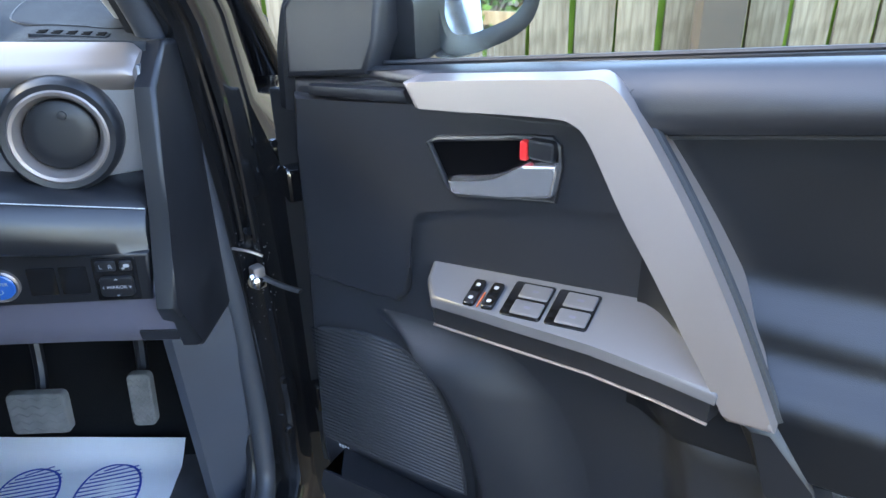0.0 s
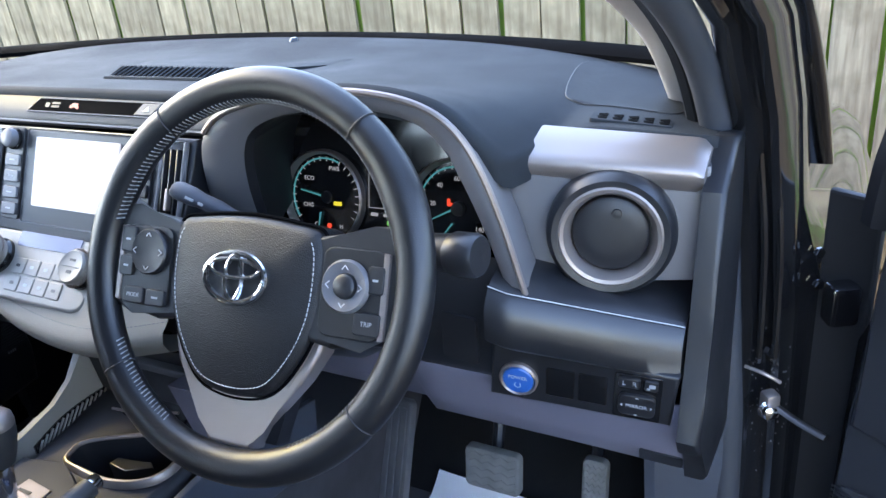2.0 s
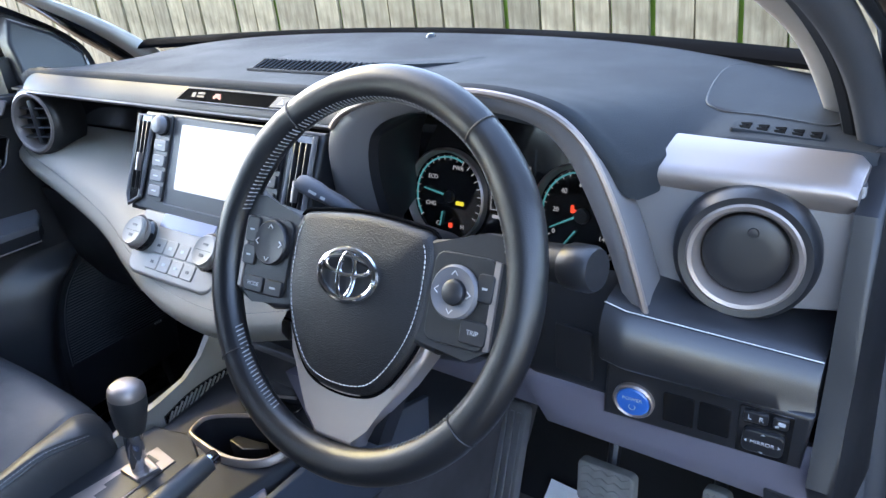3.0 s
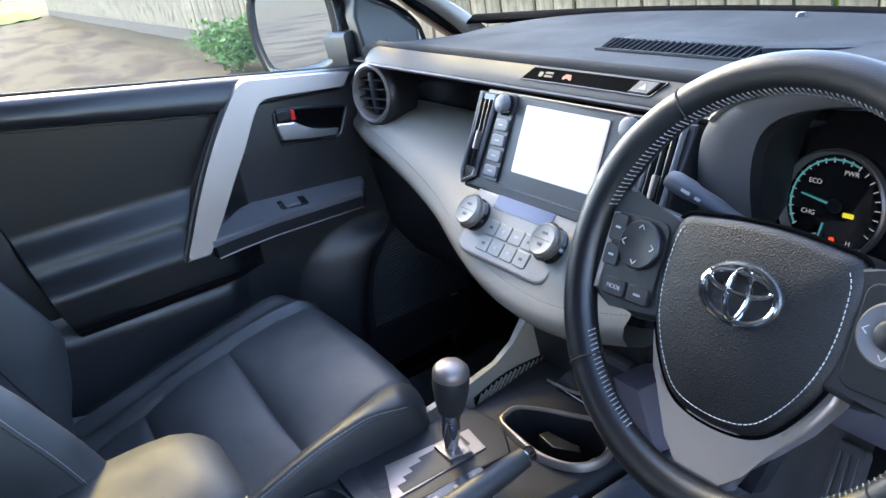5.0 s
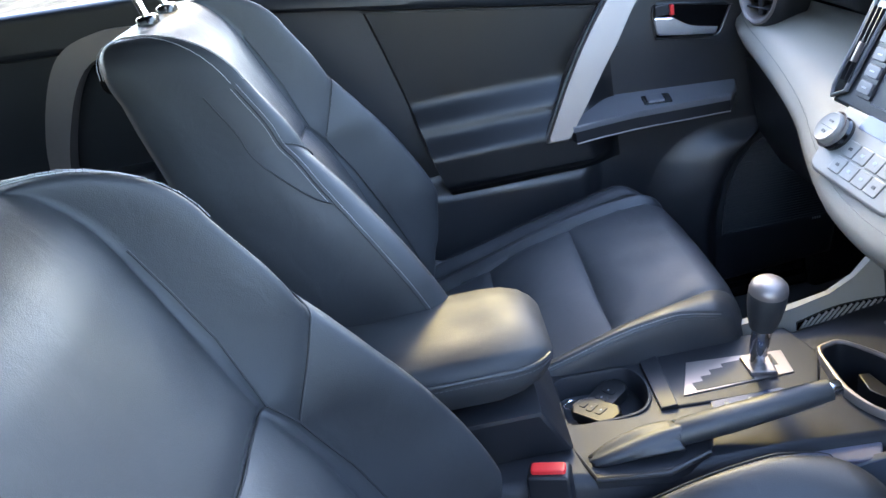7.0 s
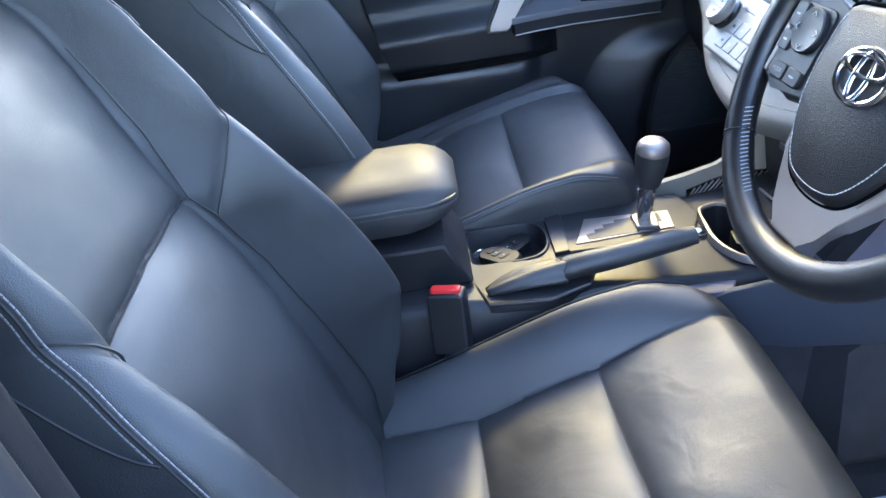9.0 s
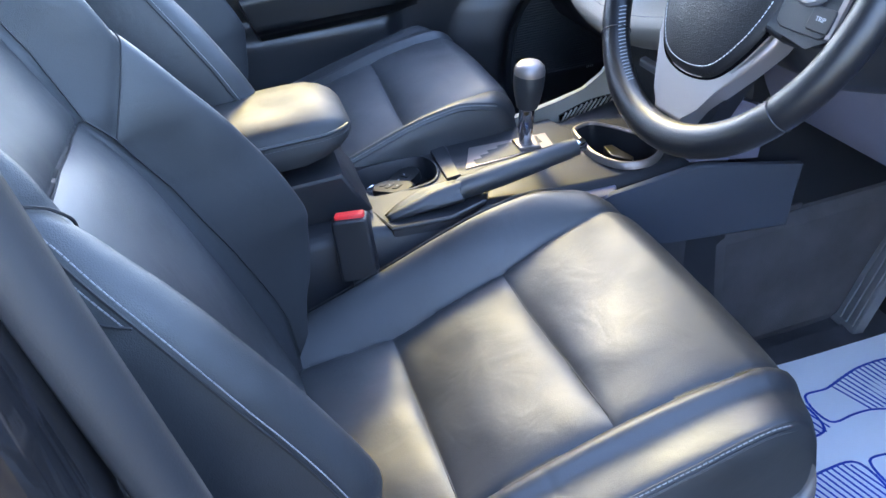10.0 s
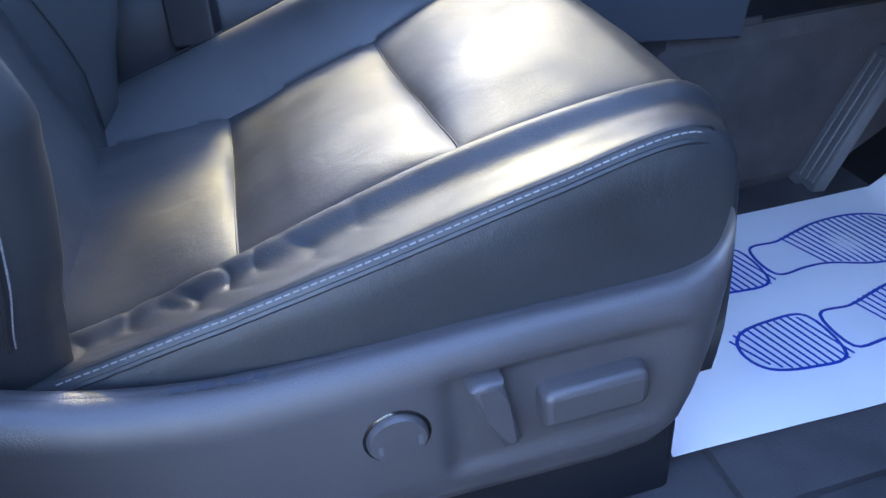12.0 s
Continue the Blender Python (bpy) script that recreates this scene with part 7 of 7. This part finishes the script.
rows = []
for y in np.linspace(-0.12, 0.76, 230):
    zt = interp(y, [-0.12, 0.2, 0.26, 0.36, 0.5, 0.6, 0.66, 0.76], [0.80, 0.80, 0.790, 0.784, 0.784, 0.783, 0.786, 0.799])
    xl, xr = interp(y, [-0.12, 0.3, 0.6, 0.76], [-0.120, -0.128, -0.125, -0.15]), interp(y, [-0.12, 0.24, 0.34, 0.5, 0.6, 0.76], [0.098, 0.100, 0.106, 0.108, 0.116, 0.132])
    flat = [V(x, y, zt - 0.001 + 0.003 * math.sin(math.pi * (x - xl) / (xr - xl))) for x in np.linspace(xl + 0.016, xr - 0.012, 60)]
    rows.append([V(xl - 0.004, y, 0.42), V(xl - 0.003, y, 0.66), V(xl, y, zt - 0.02), V(xl + 0.005, y, zt - 0.006)] + flat + [V(xr - 0.006, y, zt - 0.006), V(xr, y, zt - 0.016), V(xr + 0.004, y, zt - 0.05), V(xr + 0.008, y, zt - 0.09), V(xr + 0.010, y, 0.42)])
bm = sheet(rows)
wells = [[tuple(p[:2]) for p in swell(CUP, 0.002, 0)], [tuple(p[:2]) for p in swell(BIN, 0.002, 0)]]
gone = [f for f in bm.faces if f.calc_center_median().z > 0.76 and any(inside(f.calc_center_median(), w) for w in wells)]
bmesh.ops.delete(bm, geom=gone, context="FACES")
part("body", bm, CONSOLE, con, "black console body", sharp=50)
side = [(0.50, 0.752), (0.576, 0.774), (0.702, 0.794), (0.867, 0.757), (0.85, 0.654), (0.657, 0.675), (0.52, 0.700)]
sidex = lambda a: interp(a, [0.50, 0.57, 0.66, 0.87], [0.122, 0.132, 0.146, 0.158])
part("side_panel", slab(side, lambda a, b, d: V(sidex(a) + d, a, b), -0.004, 0.006, 0.003), KICK, con, "matt grey side panel")
part("upper_flank", slab([(0.69, 0.798), (0.80, 0.776), (0.815, 0.85), (0.72, 0.90), (0.668, 0.905)], lambda a, b, d: V(0.138 + d, a, b), -0.03, 0.010, 0.004), KNEE, con)
part("tunnel_side", slab([(0.50, 0.42), (0.90, 0.42), (0.90, 0.665), (0.50, 0.69)], lambda a, b, d: V(0.128 + d, a, b), -0.02, 0.006, 0.003), CARPET, con, "dark carpet along the console foot")
# passenger-side flank, bright light painted into its pale colour, and its striped rubber slot
flf = lambda a, b, d=0.0: V(-0.130 + d, a, b)
outline = [(0.717, 0.872), (0.756, 0.838), (0.802, 0.794), (0.790, 0.768), (0.60, 0.762), (0.515, 0.766), (0.420, 0.758), (0.420, 0.782), (0.523, 0.799), (0.603, 0.810), (0.655, 0.820), (0.690, 0.840)]
part("flank", slab(outline, flf, -0.012, 0.0, 0.002), CLIMATE, con, "console flank coloured pale as if brightly lit")
edge_a = spl([(0.772, 0.786), (0.756, 0.797), (0.710, 0.802), (0.658, 0.800), (0.606, 0.786)], 6)
edge_b = spl([(0.766, 0.780), (0.738, 0.771), (0.690, 0.768), (0.640, 0.769), (0.606, 0.774)], 6)
st = part("rubber_strip", slab([tuple(p) for p in edge_a] + [tuple(p) for p in edge_b[::-1]], flf, 0.001, 0.005), PIANO, con, "black rubber lined slot with pale stripes")
for k in range(1, 23):
    p, q = edge_a[k], edge_b[min(24, k + 1)]
    part("stripe", tube([flf(p[0], p[1] - 0.001, 0.0055), flf(q[0], q[1] + 0.001, 0.0055)], 0.0017, 5), CLIMATE, st)
top = lambda z0: (lambda a, b, d=0.0: V(a, b, z0 + d))
# bin with the keys
rows = [swell(BIN, d, z) for d, z in ((0.004, 0.7865), (0.003, 0.7895), (0.0, 0.7900), (-0.002, 0.786), (-0.004, 0.756), (-0.010, 0.752), (-0.045, 0.752))]
bn = part("bin", bowl(rows), CONSOLE, con, "open oddments bin")
part("bin_slope", slab([(-0.105, 0.372), (0.0, 0.370), (0.0, 0.392), (-0.11, 0.398)], lambda a, b, d: V(a, b, 0.788 + d + (b - 0.36) * 0.05), -0.01, 0.003, 0.0015), CONSOLE, bn)
# gate plate, stepped gate, labels
gfr = lambda a, b, d=0.0: V(a, b, 0.7875 + d)
surround = [(-0.122, 0.40), (0.0, 0.385), (0.012, 0.57), (-0.05, 0.60), (-0.120, 0.585)]
part("gate_surround", slab(surround, gfr, -0.006, 0.0015, 0.003, 3), CONSOLE, con)
gate = part("gate_plate", slab([(-0.083, 0.431), (-0.016, 0.405), (-0.019, 0.552), (-0.069, 0.557)], gfr, 0.0, 0.0035, 0.0012), SATIN, con, "satin silver gear gate plate")
slotp = [(-0.064, 0.540), (-0.040, 0.540), (-0.040, 0.505), (-0.020, 0.500), (-0.020, 0.424), (-0.036, 0.424), (-0.036, 0.438), (-0.046, 0.438), (-0.046, 0.453), (-0.056, 0.453), (-0.056, 0.472), (-0.064, 0.472)]
part("gate_slot", slab(slotp[::-1], gfr, 0.003, 0.0042), RUBBER, gate, "stepped black gear gate")
part("label_panel", slab([(0.004, 0.432), (0.027, 0.430), (0.026, 0.526), (0.004, 0.524)], gfr, -0.007, 0.0025, 0.001), INDIGO, con, "dark blue gloss key panel")
for q in (0.45, 0.48, 0.51):
    part("mark", slab(rrect(0.006, 0.006, 0.001, 2, 0.015, q), gfr, 0.0025, 0.0029), WHITEINK, con)
# cup holders
rows = [swell(CUP, d, z) for d, z in ((-0.004, 0.792), (-0.006, 0.776), (-0.009, 0.725), (-0.016, 0.720), (-0.034, 0.720))]
ch = part("cup_holder", bowl(rows), HARD, con, "deep black twin cup holder")
rows = [swell(CUP, d, z) for d, z in ((0.0065, 0.7850), (0.0055, 0.7925), (0.0030, 0.7955), (0.0, 0.7960), (-0.0030, 0.7940), (-0.0050, 0.7820))]
part("rim", sheet(rows, closed=True), SATIN, ch, "satin silver rim")
part("divider", slab([(-0.012, 0.632), (0.022, 0.628), (0.056, 0.648), (0.044, 0.656), (0.012, 0.646), (-0.010, 0.646)], lambda a, b, d: V(a, b, 0.770 + d), -0.045, 0.002, 0.002), FOB, ch)
part("rubber_tab", slab(rrect(0.012, 0.014, 0.004, 3, 0.088, 0.642), lambda a, b, d: V(a, b, 0.772 + d), 0.0, 0.010, 0.004), CLIMATE, ch, "pale cup gripper")
part("tray", slab(rrect(0.12, 0.05, 0.012, 4, 0.0, 0.725), lambda a, b, d: V(a, b, 0.800 + (b - 0.725) * 0.25 + d), 0.0, 0.004, 0.002), PIANO, con)
part("tray_edge", tube(spl([(-0.07, 0.70, 0.80), (-0.02, 0.70, 0.806), (0.05, 0.715, 0.812)], 6), 0.0022, 6), SATIN, con)

# armrest lid
arm = thing("armrest", (-0.045, 0.05, 0.80), "black leather centre armrest with stitched edge", "armrest")
rows = []
for y in list(np.linspace(-0.14, 0.17, 14)) + [0.20, 0.222, 0.236, 0.243, 0.2455]:
    e = max(0, (y - 0.17) / 0.0755)
    s = math.sqrt(max(0.02, 1 - e**2.4))
    h0, h1 = 0.880 + 0.010 * e, 0.946
    xc = -0.056
    w = 0.098 * (0.50 + 0.50 * s)
    zc = 0.913
    sec = [(-0.96, h0 + 0.004), (-1.0, h0 + 0.02), (-0.99, h1 - 0.035), (-0.94, h1 - 0.014), (-0.8, h1 - 0.004), (-0.4, h1), (0, h1 + 0.001), (0.4, h1), (0.8, h1 - 0.004), (0.94, h1 - 0.014), (0.99, h1 - 0.035), (1.0, h0 + 0.02), (0.96, h0 + 0.004), (0.5, h0), (0, h0), (-0.5, h0)]
    rows.append([V(xc + a * w, y, zc + (b - zc) * s) for a, b in sec])
part("lid", sheet(rows, closed=True, cap=True), LID, arm, "black leather lid", sharp=70)
line = [V(-0.056 + 0.0985, y, 0.924) for y in np.linspace(-0.12, 0.17, 20)] + [V(-0.056 + 0.098 * (0.50 + 0.50 * math.sqrt(max(0.02, 1 - ((y - 0.17) / 0.0755) ** 2.4))) + 0.0005, y, 0.924 - 0.06 * (y - 0.17)) for y in (0.185, 0.20, 0.213, 0.224, 0.233, 0.240)]
part("piping", tube(line, 0.0026, 6), LEATHER, arm)
stitches([p + V(0.0012, 0, -0.007) for p in line], DARKSTITCH, arm, step=0.006)
part("box_wall", slab([(-0.13, 0.80), (0.246, 0.80), (0.215, 0.868), (-0.13, 0.868)], lambda a, b, d: V(-0.045 + d, a, b), -0.07, 0.10, 0.006), HARD, arm, "black console box under the lid")

# gear lever
gear = thing("gear_lever", (-0.042, 0.512, 0.79), "automatic gear lever with black leather and silver knob", "gear lever")
a0, a1 = V(-0.046, 0.512, 0.786), V(-0.030, 0.526, 0.922)
ax = (a1 - a0).normalized()
part("shaft", lathe([(0.010, 0.0), (0.010, 0.024), (0.0115, 0.028), (0.0125, 0.070), (0.0115, 0.074)], a0, ax, 28), CHROME, gear, "chrome shaft")
part("grip", lathe([(0.0125, 0.070), (0.0165, 0.073), (0.0205, 0.090), (0.0232, 0.108), (0.0238, 0.122), (0.0232, 0.128)], a0, ax, 36), LEATHER, gear, "black leather grip")
part("knob_cap", lathe([(0.0234, 0.1275), (0.0236, 0.131), (0.0222, 0.138), (0.0170, 0.1435), (0.008, 0.1455), (0, 0.146)], a0, ax, 36), SATIN, gear, "satin silver knob top")
part("base_gaiter", slab([(-0.064, 0.498), (-0.026, 0.498), (-0.018, 0.530), (-0.060, 0.536)], gfr, 0.0042, 0.010, 0.003), SATIN, gear)

# parking brake
hb = thing("parking_brake", (0.06, 0.35, 0.78), "leather-wrapped parking brake lever with chrome button", "parking brake")
fp = [(0.046, 0.246), (0.100, 0.262), (0.112, 0.345), (0.092, 0.40), (0.050, 0.42), (0.030, 0.33)]
part("surround", slab(fp, lambda a, b, d: V(a, b, 0.785 + d), -0.01, 0.004, 0.003), CONSOLE, hb)
part("surround_rim", tube([V(a, b, 0.790) for a, b in fp[:4]], 0.0035, 8), HARD, hb)
rows = []
for k, p in enumerate(spl([(0.070, 0.262, 0.790), (0.069, 0.29, 0.7955), (0.067, 0.33, 0.8015), (0.066, 0.370, 0.8025)], 6)):
    f = k / 18
    r = 0.006 + 0.0125 * f**0.7 - 0.002 * f**4
    rows.append([V(p[0] + r * 1.25 * (1 + 0.16 * math.sin(3 * a + 2.2 * f) + 0.09 * math.sin(7 * a - 5 * f)) * math.cos(a), p[1] + 0.003 * math.sin(4 * a + 3 * f), max(0.7895, p[2] + r * (1 + 0.14 * math.sin(4 * a - 3 * f)) * math.sin(a))) for a in (2 * math.pi * q / 28 for q in range(28))])
part("gaiter", sheet(rows, closed=True, cap=True), LEATHER, hb, "wrinkled leather gaiter", sharp=80)
path = [(0.066, 0.366, 0.801), (0.066, 0.378, 0.806), (0.0665, 0.43, 0.811), (0.067, 0.49, 0.818), (0.0675, 0.535, 0.824), (0.068, 0.553, 0.826)]
part("grip", tube(path, [0.0145, 0.0172, 0.0176, 0.0162, 0.0146, 0.0132], 20, flat=0.95), LEATHER, hb, "stitched leather grip")
part("collar", tube([(0.066, 0.366, 0.8015), (0.066, 0.371, 0.8030)], 0.0178, 20), LEATHER, hb)
part("button", lathe([(0.010, -0.004), (0.010, 0.010), (0.0085, 0.013), (0, 0.0135)], (0.068, 0.553, 0.826), (0.03, 1, 0.12), 20), CHROME, hb, "chrome release button")
stitches([V(0.0785 + 0.00005 * k, 0.385 + 0.0042 * k, 0.7960 + 0.00052 * k) for k in range(38)], DARKSTITCH, hb)
part("side_tray", slab([(0.085, 0.445), (0.120, 0.43), (0.135, 0.58), (0.10, 0.60)], lambda a, b, d: V(a, b, 0.770 + d), -0.03, 0.003, 0.003), KNEE, hb)

# seat belt buckle
bk = thing("belt_buckle", (0.122, 0.20, 0.72), "black seat belt buckle with a red release button", "belt buckle")
bfrm = frame_of((0.122, 0.205, 0.79), (0.25, 0.97, 0), (-0.18, -0.12, 0.97))
part("housing", slab(rrect(0.050, 0.090, 0.006, 3), bfrm, -0.014, 0.014, 0.004), HARD, bk)
part("release_button", slab(rrect(0.040, 0.018, 0.004, 3), lambda a, b, d: bfrm(a, 0.046 + d, b), -0.004, 0.004, 0.002), RED, bk, "red release button")
part("stalk", tube([bfrm(0, -0.04, 0), bfrm(-0.01, -0.12, 0)], 0.014, 10, flat=0.5), HARD, bk)


def key_fob(at, turn, tilt):
    th = thing("key_fob", at, "black car key fob lying in the console bin", "key fob", "key fobs")
    m = Matrix.Translation(at) @ Matrix.Rotation(turn, 4, "Z") @ Matrix.Rotation(tilt, 4, "X")
    k = lambda a, b, d=0.0: m @ V(a, b, d)
    part("case", slab(rrect(0.038, 0.070, 0.012, 5), k, -0.007, 0.007, 0.004, 3), FOB, th)
    for q, w in ((0.010, 0.018), (-0.006, 0.018), (-0.020, 0.012)):
        part("key", slab(rrect(w, 0.010, 0.003, 3, 0, q), k, 0.007, 0.0082, 0.001), FOB, th)
    part("mark", frm(bmesh.new(), lambda a, b, d: k(a, b, 0.0085 + d), [(0, 0.010, 0.0025, 0.0025), (0, -0.006, 0.0025, 0.0025)]), WHITEINK, th)
    part("ring", tube([k(0.011 * math.cos(a), -0.044 + 0.011 * math.sin(a), 0.0) for a in np.linspace(0, 6.28, 21)[:-1]], 0.0018, 6, closed=True), CHROME, th, "steel key ring")


key_fob((-0.071, 0.312, 0.766), 0.68, 0.10)
key_fob((-0.034, 0.292, 0.776), -0.91, 0.14)

# ---- footwell ----
foot = thing("footrest", (0.15, 1.04, 0.42), "grooved dark rubber footrest", "footrest")
ffr = frame_of((0.150, 1.035, 0.505), (1, -0.10, 0.10), (0.10, 0.45, 0.88))
part("plate", slab(rrect(0.092, 0.22, 0.012, 4), ffr, -0.015, 0.002, 0.004), FOOT, foot)
for q in (-0.032, -0.016, 0.0, 0.016, 0.032):
    part("groove", slab(rrect(0.0125, 0.19, 0.003, 2, q, 0.0), ffr, 0.0, 0.0045, 0.002), FOOT, foot)


def pedal(name, at, w, h, lean, label, tread):
    th = thing(name, at, label, "pedal")
    f = frame_of(at, (1, 0, 0), (0, math.sin(lean), math.cos(lean)))
    part("pad", slab(rrect(w, h, 0.010, 4), f, -0.012, 0.004, 0.004), PEDAL, th)
    bmk = bmesh.new()
    for r in range(tread):
        y = -h * 0.38 + r * h * 0.76 / (tread - 1)
        n = 7
        zig = [f(-w * 0.42 + w * 0.84 * k / n, y + (0.003 if k % 2 else -0.003), 0.0045) for k in range(n + 1)]
        tube(zig, 0.0013, 4, bm=bmk)
    part("tread", bmk, PEDAL, th)
    part("arm", tube(spl([f(0, 0.0, -0.012), f(-0.01, h * 0.7, -0.05), f(-0.02, h * 2.2, -0.07)], 5), 0.010, 8), HARD, th)


pedal("brake_pedal", (0.389, 0.985, 0.590), 0.094, 0.073, 0.16, "worn rubber brake pedal with a zigzag tread", 5)
pedal("accelerator_pedal", (0.553, 0.992, 0.604), 0.038, 0.092, 0.20, "worn narrow rubber accelerator pedal", 8)

# carpet mat, and the paper mat with printed feet on it
matc = [[V(x, y, 0.417 + (0.06 if y > 1.1 else 0) * (y - 1.1) / 0.12) for x in np.linspace(0.17, 0.63, 8)] for y in (0.60, 0.80, 1.0, 1.08)]
solo("carpet_mat", plate(matc, (0, 0, -0.01)), CARPET, "dark carpet mat in the driver's footwell", "floor mat")
part_mat = thing("paper_mat", (0.40, 0.82, 0.42), "white paper floor mat with blue printed shoe soles", "paper mat")
PX, PY = V(0.225, 1.088, 0), V(0.575, 1.066, 0)  # far corners
QX, QY = V(0.215, 0.620, 0), V(0.560, 0.560, 0)  # near corners


def pm(u, v, d=0.0):
    """u across 0..1, v 0 near to 1 far."""
    p = (QX * (1 - u) + QY * u) * (1 - v) + (PX * (1 - u) + PY * u) * v
    z = 0.4245 + 0.0035 * noise.noise(V(u * 3, v * 4, 2)) + 0.03 * max(0, v - 0.93) / 0.07
    return V(p.x, p.y, z + d)


part("sheet", plate([[pm(u, v) for u in np.linspace(0, 1, 20)] for v in np.linspace(0, 1, 26)], (0, 0, -0.0006)), PAPER, part_mat, "white paper sheet")


def lay(x, y, d):
    return V(x, y, pm(min(1, max(0, (x - 0.22) / 0.34)), min(1, max(0, (y - 0.59) / 0.49))).z + d)


for cx in (0.323, 0.461):
    sole = spl([(0.0, 1.035), (0.036, 1.022), (0.053, 0.985), (0.050, 0.935), (0.033, 0.885), (0.030, 0.855), (0.028, 0.815), (-0.028, 0.815), (-0.030, 0.855), (-0.040, 0.89), (-0.050, 0.93), (-0.050, 0.98), (-0.033, 1.02)], 5, closed=True)
    heel = spl([(0.036, 0.800), (0.041, 0.755), (0.030, 0.712), (0.0, 0.698), (-0.028, 0.712), (-0.038, 0.755), (-0.031, 0.800)], 5, closed=True)
    for k, shape in enumerate((sole, heel)):
        ob = part("sole_print", tube([lay(cx + p[0], p[1], 0.0006) for p in shape], 0.0020, 4, closed=True, flat=0.3), BLUEINK, part_mat)
        bmk = bmesh.new()
        ys = np.array([p[1] for p in shape])
        for y in np.arange(ys.min() + 0.008, ys.max() - 0.004, 0.0092):
            xs = []
            for a, b in zip(shape, shape[1:] + shape[:1]):
                if (a[1] - y) * (b[1] - y) < 0:
                    xs.append(a[0] + (y - a[1]) / (b[1] - a[1]) * (b[0] - a[0]))
            if len(xs) >= 2 and not (k == 0 and y < 0.868):
                tube([lay(cx + min(xs), y - 0.010, 0.0007), lay(cx + max(xs), y + 0.010, 0.0007)], 0.0015, 4, bm=bmk, flat=0.3)
        part("hatching", bmk, BLUEINK, ob)
part("small_print", frm(bmesh.new(), lambda a, b, d: pm(0.62 + a * 2.5, 0.10 + b * 2, 0.0006 + d), [(-0.03, 0.01, 0.02, 0.006), (0.0, 0.008, 0.02, 0.006), (0.03, 0.006, 0.012, 0.006)]), BLUEINK, part_mat)
